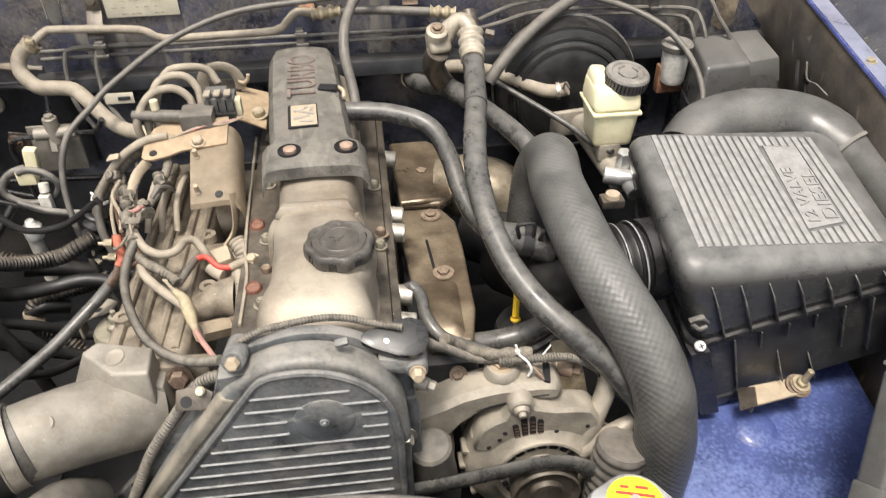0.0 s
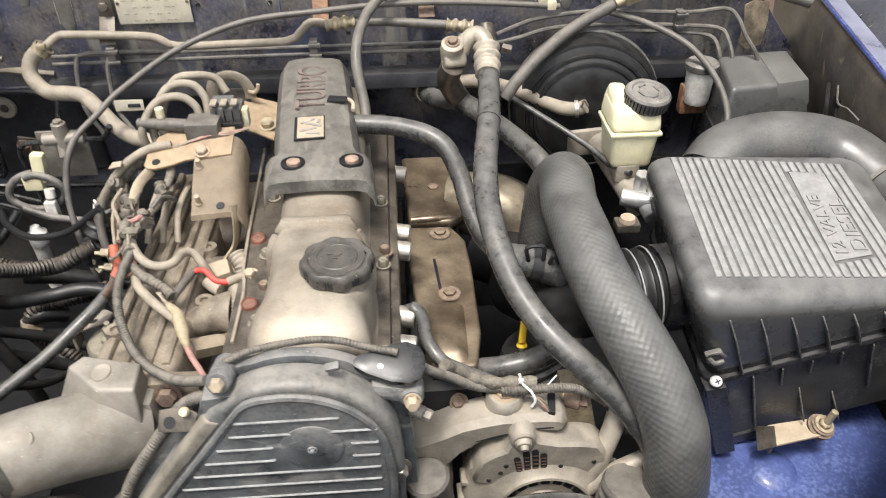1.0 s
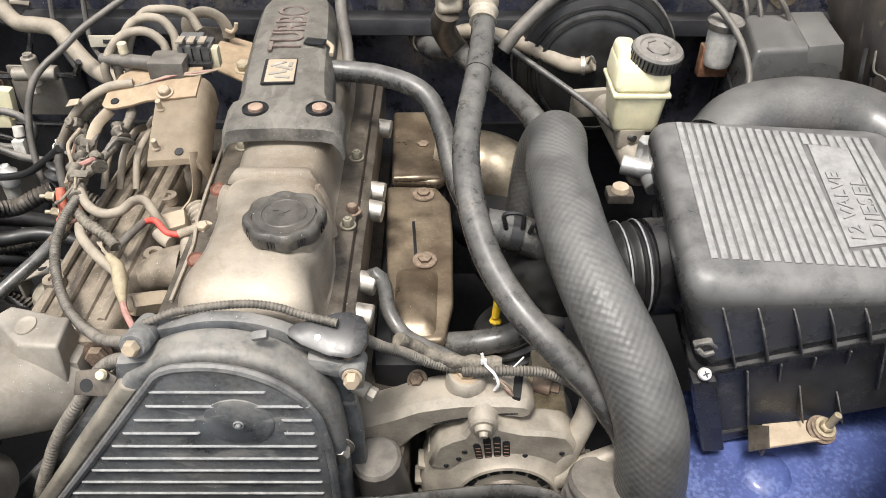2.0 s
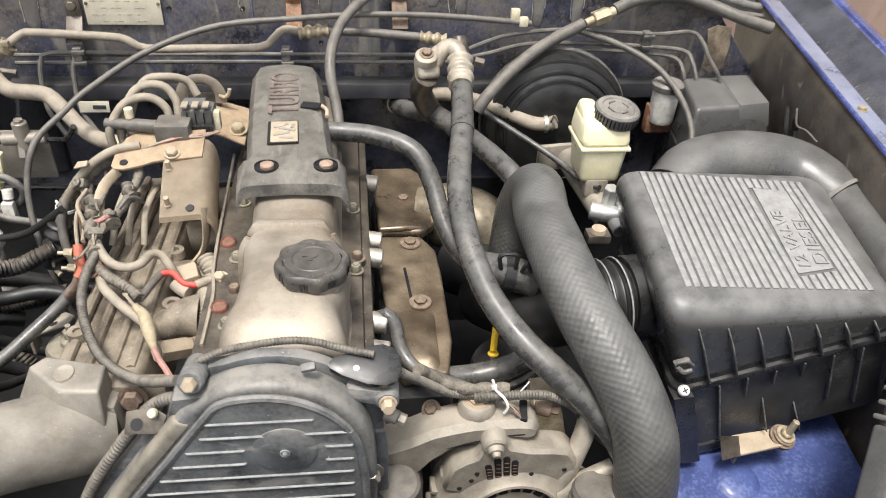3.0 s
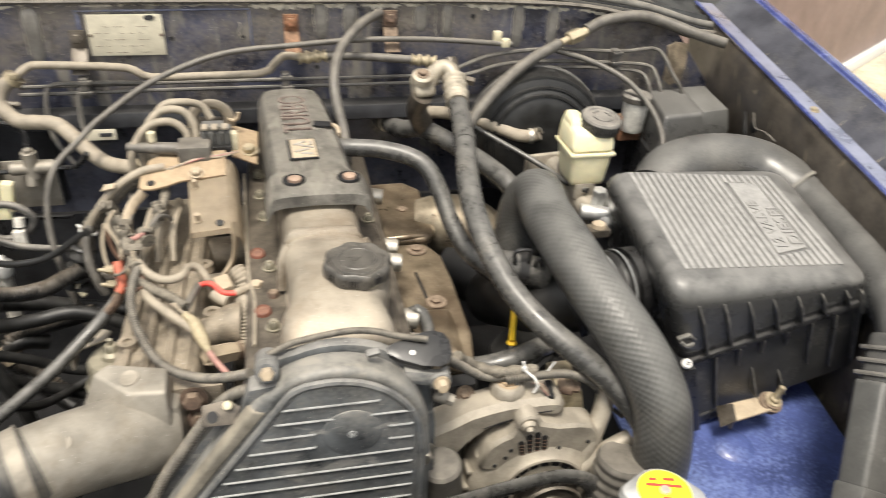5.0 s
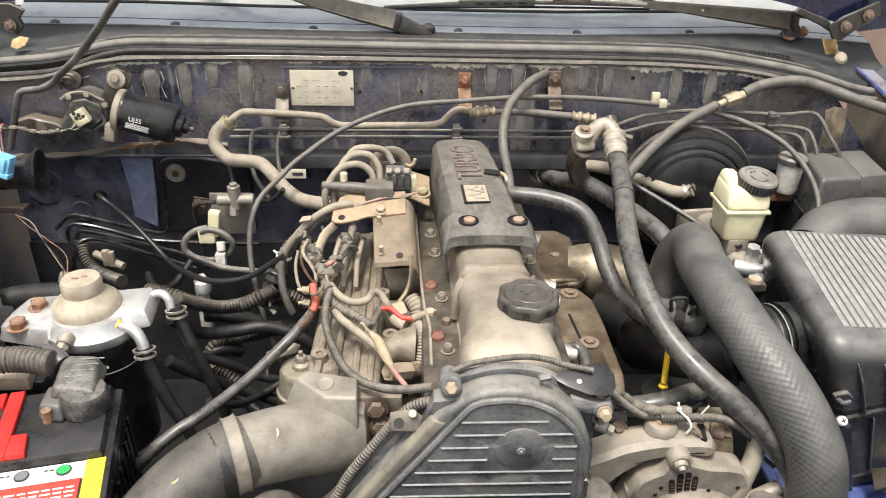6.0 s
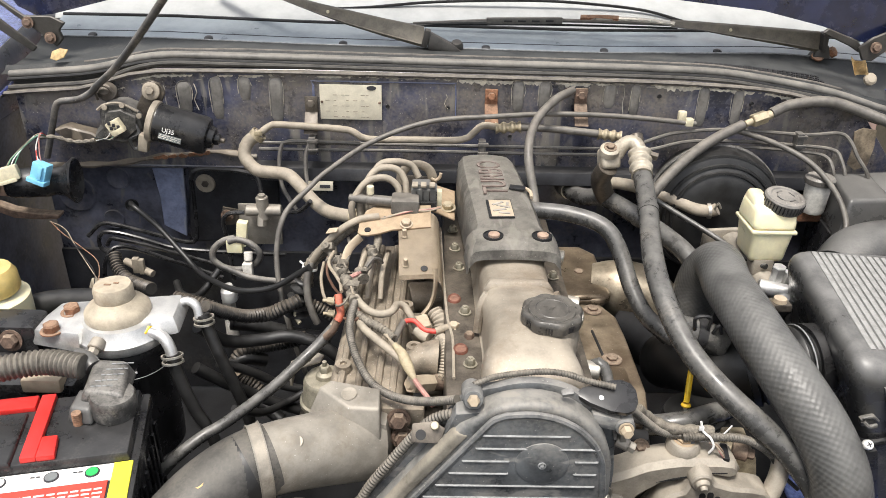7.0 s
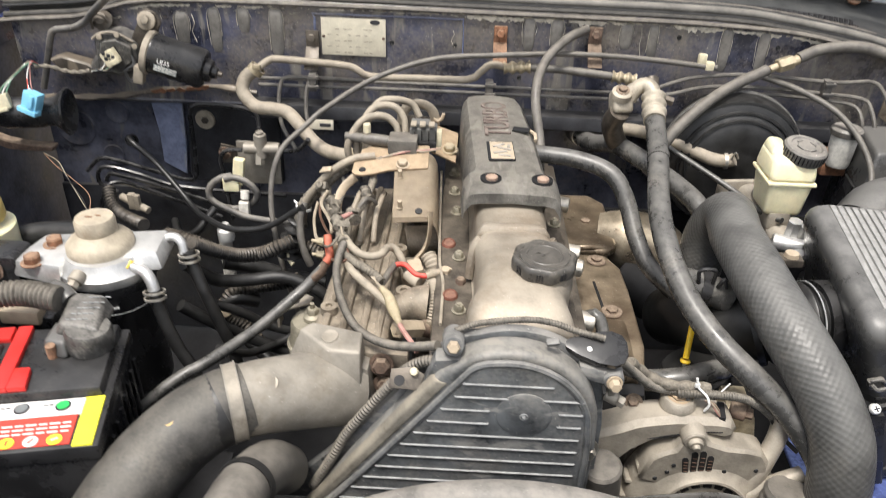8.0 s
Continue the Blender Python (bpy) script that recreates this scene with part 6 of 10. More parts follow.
mk = Matrix.Translation(c0 + sd * 0.50 + face * 0.0222) @ fm
for i in range(5):
    part("date_mark", rev([(0.0052, 0), (0.0052, 0.0012), (0.0042, 0.0012), (0.0042, 0)], mk @ pose(i * 0.0125, 0, 0), 18), M["rib"], du)
    part("moulded_bar", box((0, 0, 0), (0.006, 0.0012, 0.001), 0.0003, mk @ pose(i * 0.0125, -0.013, 0.0004)), M["rib"], du)
part("moulded_digits", box((0, 0, 0), (0.018, 0.004, 0.001), 0.0003, mk @ pose(0.010, 0.022, 0.0004)), M["rib"], du)

# brake booster, master cylinder, fluid reservoir
bo = thing("brake_booster", "large round black brake booster", "brake booster", (0.41, 0.66, 0.86))
bmx = axes((0.41, 0.70, 0.962), (-0.05, -1, 0.06))
part("shell", rev([(0.112, -0.04), (0.121, 0.0), (0.124, 0.012), (0.124, 0.024), (0.121, 0.030), (0.122, 0.036), (0.118, 0.05), (0.102, 0.058), (0.096, 0.059), (0.090, 0.065), (0.062, 0.071), (0.045, 0.072), (0.0, 0.073)], bmx, 64), M["rubber_black"], bo)
part("seam_ring", rev([(0.124, 0.006), (0.127, 0.008), (0.127, 0.014), (0.124, 0.016)], bmx, 64), M["plastic_worn"], bo)
for r0, z0 in ((0.116, 0.051), (0.100, 0.0595), (0.088, 0.0665)):
    part("pressed_ring", rev([(r0 + 0.003, z0 - 0.002), (r0 + 0.002, z0 + 0.002), (r0 - 0.002, z0 + 0.0025), (r0 - 0.003, z0)], bmx, 64), M["rubber_black"], bo)
mc = thing("master_cylinder", "cast aluminium brake master cylinder", "master cylinder", (0.44, 0.5, 0.92))
part("body", joined(rod((0.415, 0.585, 0.945), (0.440, 0.425, 0.925), 0.020), box((0.428, 0.51, 0.955), (0.036, 0.09, 0.03), 0.006)), M["alu_rough"], mc)
part("flange", box((0.413, 0.59, 0.945), (0.10, 0.012, 0.045), 0.006, pose(0, 0, 0, 0, 0, 8)), M["alu_rough"], mc)
part("valve_nut", joined(rod((0.440, 0.44, 0.935), (0.44, 0.435, 0.975), 0.011, seg=6), rod((0.412, 0.435, 0.937), (0.455, 0.42, 0.935), 0.013)), M["alu_clean"], mc, "bright machined valve body")
part("port", joined(rod((0.447, 0.418, 0.928), (0.45, 0.395, 0.925), 0.012, seg=20), rod((0.455, 0.44, 0.94), (0.455, 0.43, 0.968), 0.007, seg=6)), M["alu_clean"], mc)
rs = thing("brake_fluid_reservoir", "yellowed translucent brake fluid reservoir", "reservoir", (0.43, 0.5, 0.97))
part("lower_tank", hexa([(0.402, 0.467, 0.964), (0.460, 0.467, 0.964), (0.460, 0.528, 0.964), (0.402, 0.528, 0.964)], [(0.396, 0.462, 1.024), (0.465, 0.462, 1.024), (0.465, 0.535, 1.024), (0.396, 0.535, 1.024)], 0.009, 3), M["cream"], rs)
part("seam", hexa([(0.393, 0.459, 1.019), (0.468, 0.459, 1.019), (0.468, 0.539, 1.019), (0.393, 0.539, 1.019)], [(0.393, 0.459, 1.025), (0.468, 0.459, 1.025), (0.468, 0.539, 1.025), (0.393, 0.539, 1.025)], 0.003), M["cream"], rs)
part("upper_tank", hexa([(0.394, 0.460, 1.025), (0.467, 0.460, 1.025), (0.467, 0.537, 1.025), (0.394, 0.537, 1.025)], [(0.398, 0.468, 1.062), (0.464, 0.466, 1.056), (0.464, 0.533, 1.058), (0.398, 0.534, 1.065)], 0.010, 3), M["cream"], rs)
part("neck_block", hexa([(0.397, 0.484, 1.055), (0.428, 0.482, 1.05), (0.428, 0.534, 1.05), (0.397, 0.534, 1.055)], [(0.401, 0.492, 1.074), (0.424, 0.490, 1.072), (0.424, 0.530, 1.073), (0.401, 0.530, 1.075)], 0.008, 3), M["cream"], rs)
cpm = axes((0.446, 0.492, 1.056), (0.08, -0.18, 1))
rcap = part("cap", rev([(0.031, 0.0), (0.0325, 0.003), (0.0325, 0.018), (0.030, 0.021), (0.024, 0.0215), (0.022, 0.0195), (0.014, 0.0195), (0.013, 0.0205), (0.0, 0.0205)], cpm, 48), M["plastic_dusty"], rs, "black knurled cap")
for i in range(36):
    part("cap_ridge", box((0, 0, 0), (0.0016, 0.002, 0.013), 0.0004, cpm @ pose(0.0327 * math.cos(i * math.pi / 18), 0.0327 * math.sin(i * math.pi / 18), 0.0105, 0, 0, i * 10)), M["plastic"], rcap)
part("cap_cross", joined(*[box((0, 0, 0), (0.012, 0.0022, 0.0012), 0.0003, cpm @ pose(0.014 * math.cos(k * 1.57 + 0.5), 0.014 * math.sin(k * 1.57 + 0.5), 0.0208, 0, 0, k * 90 + 120)) for k in range(4)]), M["plastic_worn"], rcap)

can = thing("clutch_fluid_canister", "milky canister with a dusty dark cap", "canister", (0.57, 0.64, 0.98))
part("tank", rev([(0.0, 0.0), (0.019, 0.0), (0.021, 0.005), (0.023, 0.060), (0.0, 0.060)], pose(0.592, 0.660, 0.972), 28), M["clearwhite"], can)
part("cap", rev([(0.026, 0.0), (0.027, 0.004), (0.027, 0.010), (0.023, 0.014), (0.0, 0.015)], pose(0.592, 0.660, 1.030), 28), M["plastic_dusty"], can)
part("bracket", box((0.590, 0.668, 0.975), (0.045, 0.02, 0.05), 0.004), M["rust"], can)

fb = thing("relay_box", "dark dusty relay box with stepped cover", "relay box", (0.69, 0.64, 0.88))
q0 = [(0.618, 0.592, 1.026), (0.742, 0.600, 1.030), (0.750, 0.704, 1.036), (0.634, 0.700, 1.034)]
part("cover", hexa([(0.600, 0.568, 0.955), (0.752, 0.580, 0.965), (0.762, 0.715, 0.965), (0.622, 0.715, 0.955)], q0, 0.008, 3), M["duct"], fb)
part("cover_step", hexa([(0.690, 0.586, 0.990), (0.750, 0.589, 0.992), (0.757, 0.709, 0.998), (0.700, 0.707, 0.998)], [(0.692, 0.595, 1.030), (0.744, 0.599, 1.033), (0.751, 0.704, 1.0385), (0.70, 0.702, 1.0375)], 0.005), M["duct_worn"], fb)
part("base", hexa([(0.590, 0.555, 0.80), (0.745, 0.57, 0.80), (0.757, 0.715, 0.80), (0.615, 0.715, 0.80)], [(0.597, 0.565, 0.957), (0.750, 0.578, 0.965), (0.762, 0.716, 0.965), (0.62, 0.716, 0.957)], 0.005), M["plastic"], fb)
part("latch", box((0.672, 0.575, 0.968), (0.016, 0.008, 0.03), 0.002), M["plastic"], fb)

# bolts, line and brackets by the right fender
fl = thing("fender_line", "dirty steel line clipped to the inner wing", "pipe", (0.72, 0.05, 0.95))
part("line", tube([(0.724, 0.13, 1.052), (0.722, 0.11, 1.035), (0.720, 0.092, 1.015), (0.716, 0.073, 0.997), (0.712, 0.048, 0.990), (0.708, 0.019, 0.988), (0.705, -0.015, 0.978), (0.702, -0.052, 0.962), (0.700, -0.09, 0.92), (0.698, -0.11, 0.86), (0.698, -0.12, 0.72)], 0.0078, 12), M["rubber_grey"], fl)
part("clip_strap", box((0.728, 0.050, 1.002), (0.058, 0.020, 0.005), 0.002, pose(0, 0, 0, 0, -38, -25)), M["tan"], fl)
part("rubber_line", corrugated([(0.75, 0.06, 0.975), (0.752, -0.02, 0.955), (0.748, -0.12, 0.91)], 0.014, 0.006, 0.12), M["rubber_grey"], fl)
fv = thing("fender_valve", "small dusty metal valve with a black cap", "valve", (0.72, 0.05, 1.02))
part("body", joined(rev([(0.016, 0), (0.016, 0.010), (0.012, 0.012), (0.012, 0.022), (0.0, 0.023)], axes((0.725, 0.060, 1.022), (0.1, -0.35, 1)), 18), rod((0.712, 0.075, 1.026), (0.732, 0.048, 1.026), 0.008)), M["tan"], fv)
part("cap", rod((0.728, 0.052, 1.040), (0.734, 0.046, 1.054), 0.0045, seg=12), M["plastic"], fv)
for x, y, z in ((0.742, 0.090, 1.064), (0.770, 0.42, 1.101)):
    solo("rail_bolt", hexbolt((x, y, z), (0, 0, 1), 0.0065, 0.006, 1.4), M["gold"], "dusty bolt on the fender rail", "bolt", "rail bolts")
for i, (y, z, r) in enumerate(((0.640, 1.087, 0.0085), (0.594, 1.070, 0.014), (0.545, 1.02, 0.009), (-0.10, 0.80, 0.010), (-0.06, 0.76, 0.006))):
    x = 0.716 + 0.062 * y / 0.75 + 0.004
    part("wing_hole", rev([(0, 0.0018), (r, 0.0018), (r * 1.2, 0.0005), (r * 1.25, -0.004)], axes((x + (0.0 if z > 1 else 0.004), y, z), (-1, 0, 0.05)), 18), M["dark"], fender_r)

for k, pts in enumerate((((0.762, 0.575, 1.035), (0.752, 0.555, 1.030), (0.748, 0.540, 1.010), (0.752, 0.535, 0.985)), ((0.760, 0.548, 1.045), (0.750, 0.520, 1.030), (0.748, 0.490, 1.035), (0.752, 0.462, 1.030)), ((0.760, 0.535, 1.012), (0.750, 0.510, 1.004), (0.748, 0.480, 1.010), (0.750, 0.458, 0.998)))):
    solo("wing_wire", tube(pts, (0.0032, 0.0016, 0.0016)[k], 6, 0.006), M[("rubber_black", "rubber_grey", "rubber_black")[k]], "thin loose dark wire on the inner wing", "wire", "wing wires")

# alternator
al = thing("alternator", "dusty cast aluminium alternator with slotted end", "alternator", (0.24, 0.08, 0.66))
am = axes((0.245, 0.170, 0.744), (0.0, -1, 0.06)) @ Matrix.Diagonal((1.12, 1.12, 1, 1))
part("rear_housing", rev([(0.0, -0.02), (0.060, -0.02), (0.072, -0.012), (0.079, 0.0), (0.079, 0.045), (0.0, 0.045)], am, 48), M["alu_rough"], al)
part("stator", rev([(0.076, 0.04), (0.076, 0.062), (0.0, 0.062)], am, 48), M["alu_dark"], al)
fh = part("front_housing", rev([(0.079, 0.058), (0.084, 0.060), (0.084, 0.085), (0.082, 0.094), (0.078, 0.1015), (0.0625, 0.109), (0.054, 0.113), (0.0515, 0.1175), (0.0490, 0.1185), (0.0470, 0.117), (0.0465, 0.112), (0.036, 0.1125), (0.0, 0.1125)], am, 72), M["alu_rough"], al)
for i in range(22):
    a = 360 * i / 22
    if not 35 < a < 145:
        part("fin", box((0, 0, 0), (0.016, 0.0050, 0.024), 0.0015, am @ pose(0, 0, 0, 0, 0, a) @ pose(0.081, 0, 0.082)), M["alu_rough"], fh)
part("bell", upright_plate([(0.160, 0.795), (0.170, 0.832), (0.185, 0.843), (0.197, 0.848), (0.203, 0.866), (0.211, 0.879), (0.2185, 0.882), (0.226, 0.879), (0.236, 0.862), (0.258, 0.855), (0.285, 0.853), (0.303, 0.849), (0.313, 0.835), (0.322, 0.800), (0.30, 0.785), (0.19, 0.785)], 0.0655, 0.036, 0.007), M["alu_rough"], fh, "raised bell-shaped casting")
# Slot openings are proud near-black plates; shade is painted, copper bars darkened.
for i in range(4):
    xb, xt = 0.2150 + 0.0092 * i, 0.2110 + 0.0100 * i
    zb, zt = 0.813 + 0.001 * i, (0.838, 0.848, 0.850, 0.843)[i]
    part("vent_slot", upright_plate([(xb - 0.0036, zb), (xb + 0.0036, zb), (xt + 0.0040, zt - 0.003), (xt + 0.002, zt), (xt - 0.002, zt), (xt - 0.0040, zt - 0.003)], 0.0644, 0.004, 0.0), M["dark"], fh, "tall cooling slot, its shade a near-black plate")
    part("winding", joined(*[box((xb + (xt - xb) * (k + 0.5) / 5, 0.0641, zb + (zt - zb) * (k + 0.5) / 5), (0.0052, 0.0010, 0.0016), 0.0003, pose(0, 0, 0, 0, 0, 0)) for k in range(4)]), M["winding"], fh, "darkened copper windings on the slot plate")
for x, z in ((0.193, 0.812), (0.199, 0.824), (0.262, 0.818), (0.282, 0.802), (0.300, 0.822), (0.180, 0.800)):
    part("small_hole", rev([(0.0, 0.0008), (0.0024, 0.0008), (0.0030, 0.0)], axes((x, 0.0648, z), (0, -1, 0.1)), 12), M["dark"], fh)
for i in range(20):
    a = 360 * i / 20
    part("air_hole", box((0, 0, 0), (0.0065, 0.0095, 0.003), 0.001, am @ pose(0, 0, 0, 0, 0, a) @ pose(0.0415, 0, 0.1122)), M["dark"], fh)
part("pulley", rev([(0.0, 0.150), (0.018, 0.150), (0.020, 0.144), (0.030, 0.144), (0.036, 0.150), (0.038, 0.147), (0.034, 0.142), (0.038, 0.138), (0.034, 0.134), (0.038, 0.130), (0.034, 0.126), (0.037, 0.120), (0.030, 0.118), (0.0, 0.118)], am, 48), M["alu_dark"], al)
part("top_lug", joined(rod((0.2165, 0.105, 0.870), (0.2165, 0.063, 0.866), 0.0185, 0.0145)), M["alu_rough"], al)
part("lug_bolt", joined(rod((0.2165, 0.064, 0.866), (0.2165, 0.058, 0.8648), 0.0095, 0.0085, 20), rod((0.2165, 0.059, 0.8648), (0.2165, 0.054, 0.863), 0.0050, 0.0045, 14)), M["alu_rough"], al)
part("regulator", hexa([(0.272, 0.11, 0.80), (0.318, 0.11, 0.80), (0.318, 0.17, 0.80), (0.272, 0.17, 0.80)], [(0.272, 0.112, 0.864), (0.304, 0.112, 0.864), (0.304, 0.165, 0.872), (0.272, 0.165, 0.872)], 0.004), M["gold"], al, "olive regulator block")
ap = thing("alternator_bracket", "cast aluminium alternator bracket arm", "bracket", (0.17, 0.08, 0.8))
part("arm", upright_plate([(0.062, 0.806), (0.072, 0.846), (0.100, 0.856), (0.125, 0.866), (0.148, 0.878), (0.172, 0.884), (0.195, 0.888), (0.245, 0.888), (0.260, 0.886), (0.269, 0.880), (0.271, 0.864), (0.258, 0.857), (0.229, 0.862), (0.200, 0.856), (0.174, 0.847), (0.150, 0.828), (0.132, 0.804), (0.10, 0.790)], 0.078, 0.045, 0.009), M["alu_rough"], ap)
part("boss", rev([(0.022, 0.0), (0.021, 0.010), (0.018, 0.014), (0.0, 0.014)], pose(0.200, 0.106, 0.886), 28), M["alu_rough"], ap)
part("boss_bolt", hexbolt((0.200, 0.106, 0.8985), (0, 0, 1), 0.0105, 0.005, 1.35), M["plate_brown"], ap, "rust-tinged bolt head")
part("slot", box((0.252, 0.098, 0.8855), (0.009, 0.030, 0.008), 0.002, pose(0, 0, 0, 0, 0, -10)), M["dark"], ap)
# Parting slot shown as a proud near-black strip of painted shade.
for a, b, h in (((0.164, 0.8535), (0.204, 0.8640), 0.0030), ((0.226, 0.8695), (0.252, 0.8705), 0.0018)):
    part("parting_gap", upright_plate([a, ((a[0] + b[0]) / 2, (a[1] + b[1]) / 2 - h * 0.6), (b[0], b[1] - h * 0.3), (b[0], b[1] + h * 0.4), ((a[0] + b[0]) / 2, (a[1] + b[1]) / 2 + h * 0.6)], 0.0774, 0.003, 0.0), M["dark"], ap, "dark parting slot in the arm")
part("rear_stud", joined(rod((0.272, 0.12, 0.872), (0.290, 0.112, 0.872), 0.011, seg=20), rod((0.286, 0.114, 0.872), (0.298, 0.11, 0.872), 0.007, seg=6)), M["brown_bolt"], ap)
part("left_nut", hexbolt((0.150, 0.115, 0.878), (-0.3, -0.5, 0.8), 0.0075, 0.008), M["brown_bolt"], ap)
pipe2 = thing("coolant_tube", "bare cast coolant tubes beside the alternator", "pipe", (0.33, 0.06, 0.7))
part("upper_tube", tube([(0.33, 0.10, 0.875), (0.325, 0.09, 0.85), (0.308, 0.075, 0.81), (0.295, 0.07, 0.77)], 0.012, 14), M["alu_rough"], pipe2)
part("lower_tube", tube([(0.36, 0.07, 0.815), (0.325, 0.065, 0.80), (0.298, 0.065, 0.775)], 0.011, 14), M["alu_rough"], pipe2)
belt = solo("drive_belt", tube([(-0.10, 0.028, 0.735), (-0.02, 0.028, 0.765), (0.053, 0.028, 0.780), (0.12, 0.028, 0.788), (0.18, 0.028, 0.800), (0.245, 0.028, 0.809), (0.285, 0.028, 0.797), (0.307, 0.028, 0.768), (0.309, 0.028, 0.735), (0.28, 0.028, 0.70), (0.19, 0.028, 0.68)], 0.0125, 8, 0.01, flat=0.45, up=(0, 1, 0)), M["rubber"], "black ribbed drive belt on the pulley", "belt")
lower_cyl = thing("idler_housing", "dusty cylindrical housing below the timing cover", "housing", (0.12, 0.05, 0.7))
part("housing", rod((0.118, 0.075, 0.70), (0.108, 0.055, 0.83), 0.03, 0.026), M["rubber_grey"], lower_cyl)

# radiator
rad = thing("radiator", "dark radiator with a dusty curved fan shroud", "radiator", (0, -0.14, 0.5))
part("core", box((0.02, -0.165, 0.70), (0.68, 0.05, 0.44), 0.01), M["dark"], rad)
part("top_tank", box((0.03, -0.165, 0.925), (0.66, 0.055, 0.05), 0.014, seg=3), M["plastic"], rad)
ring = [(x, -0.095, z) for x, z in arc(-0.012, 0.635, 0.30, 155, 25, 20)]
part("shroud", joined(tube(ring, 0.020, 10, 0.02), hexa([(-0.28, -0.135, 0.70), (0.26, -0.135, 0.70), (0.26, -0.10, 0.70), (-0.28, -0.10, 0.70)], [(-0.20, -0.135, 0.88), (0.18, -0.135, 0.88), (0.18, -0.10, 0.88), (-0.20, -0.10, 0.88)], 0.01)), M["plastic_dusty"], rad)
part("filler_neck", rev([(0.021, -0.03), (0.021, 0.0), (0.026, 0.002), (0.026, 0.006), (0.0, 0.006)], pose(0.270, -0.140, 0.962), 28), M["alu_clean"], rad)
rcm = pose(0.270, -0.140, 0.972, 0, 0, -15) @ Matrix.Diagonal((0.93, 0.93, 1, 1))
ears = lambda a: 1 + 0.30 * max(0.0, math.cos(a)) ** 14 + 0.30 * max(0.0, -math.cos(a)) ** 14
rc = part("cap", rev([(0.031, -0.006), (0.0335, -0.004), (0.0335, 0.0), (0.031, 0.005), (0.026, 0.007), (0.0, 0.008)], rcm, 72, ears), M["alu_clean"], rad, "metal radiator cap with lifting ears")
part("sticker", rev([(0.027, 0.0068), (0.026, 0.0085), (0.0, 0.0092)], rcm, 40), M["sticker"], rc, "yellow round warning sticker")
for x, y, w in ((-0.010, 0.013, 0.008), (0.006, 0.014, 0.012), (0.0, 0.006, 0.036), (0.004, -0.010, 0.016)):
    part("print_bar", box((0, 0, 0), (w, 0.003, 0.0006), 0.0001, rcm @ pose(x, y, 0.0094)), M["red_label"], rc)
part("rivet", rev([(0.006, 0.008), (0.005, 0.011), (0.0, 0.0115)], rcm, 16), M["steel"], rc)
wcap = thing("washer_filler_cap", "yellow plastic washer bottle cap", "cap", (0.41, -0.16, 0.95))
part("cap", rev([(0.026, -0.012), (0.028, -0.01), (0.028, 0.004), (0.024, 0.009), (0.0, 0.012)], pose(0.412, -0.172, 0.938), 32), M["sticker"], wcap)
part("neck", rev([(0.020, -0.12), (0.020, -0.01), (0.0, -0.01)], pose(0.412, -0.172, 0.938), 24), M["clearwhite"], wcap)
part("tether", tube([(0.434, -0.177, 0.935), (0.45, -0.18, 0.93), (0.47, -0.19, 0.925)], 0.004, 8), M["grey_mid"], wcap)

# ---- intake side ----
im = thing("intake_manifold", "dusty ribbed cast intake manifold", "intake manifold", (-0.2, 0.34, 0.85))
part("plenum", hexa([(-0.275, 0.13, 0.86), (-0.150, 0.12, 0.86), (-0.140, 0.57, 0.86), (-0.265, 0.58, 0.86)], [(-0.262, 0.14, 0.925), (-0.165, 0.13, 0.930), (-0.160, 0.56, 0.938), (-0.250, 0.57, 0.930)], 0.012, 3), M["mani"], im)
for x in (-0.246, -0.222, -0.196, -0.176):
    part("plenum_rib", tube([(x, 0.15, 0.928), (x + 0.004, 0.34, 0.934), (x + 0.008, 0.55, 0.936)], 0.0055, 8, 0.02), M["mani"], im)
for y in (0.335, 0.43, 0.52):
    part("runner", tube([(-0.175, y, 0.905), (-0.135, y, 0.908), (-0.095, y + 0.005, 0.905)], 0.026, 14), M["mani"], im)
for x, y in ((-0.245, 0.205), (-0.165, 0.36), (-0.15, 0.25)):
    part("boss", rev([(0.012, 0.0), (0.011, 0.010), (0.005, 0.010), (0.005, 0.006), (0.0, 0.006)], pose(x, y, 0.928), 18), M["mani"], im)
part("flange", box((-0.20, 0.125, 0.90), (0.135, 0.02, 0.07), 0.006), M["mani"], im)
for x, z in ((-0.165, 0.925), (-0.16, 0.895), (-0.27, 0.90)):
    part("flange_bolt", hexbolt((x, 0.108, z), (0, -1, 0.2), 0.011, 0.010, 1.4), M["brown_bolt"], im)

el = thing("intake_elbow", "bright cast aluminium intake elbow with square boss", "intake elbow", (-0.25, 0.07, 0.85))
part("pipe", tube([(-0.185, 0.112, 0.885), (-0.212, 0.096, 0.894), (-0.25, 0.075, 0.906), (-0.292, 0.053, 0.916), (-0.335, 0.032, 0.921)], lambda u, s: 0.048 - 0.006 * u, 32, 0.008), M["alu_grey"], el)
ebm = bmesh.new()
e_low = [ebm.verts.new(p) for p in ((-0.292, 0.105, 0.900), (-0.224, 0.074, 0.900), (-0.168, 0.074, 0.900), (-0.168, 0.125, 0.905), (-0.262, 0.145, 0.905))]
e_top = [ebm.verts.new(p) for p in ((-0.261, 0.126, 0.9600), (-0.214, 0.089, 0.9590), (-0.170, 0.086, 0.9590), (-0.172, 0.123, 0.9615), (-0.245, 0.139, 0.9615))]
ebm.faces.new(e_top)
ebm.faces.new(e_low[::-1])
for k in range(5):
    ebm.faces.new((e_low[k], e_low[(k + 1) % 5], e_top[(k + 1) % 5], e_top[k]))
bmesh.ops.recalc_face_normals(ebm, faces=ebm.faces)
part("boss", bevelled(ebm, 0.004, 3), M["alu_grey"], el)
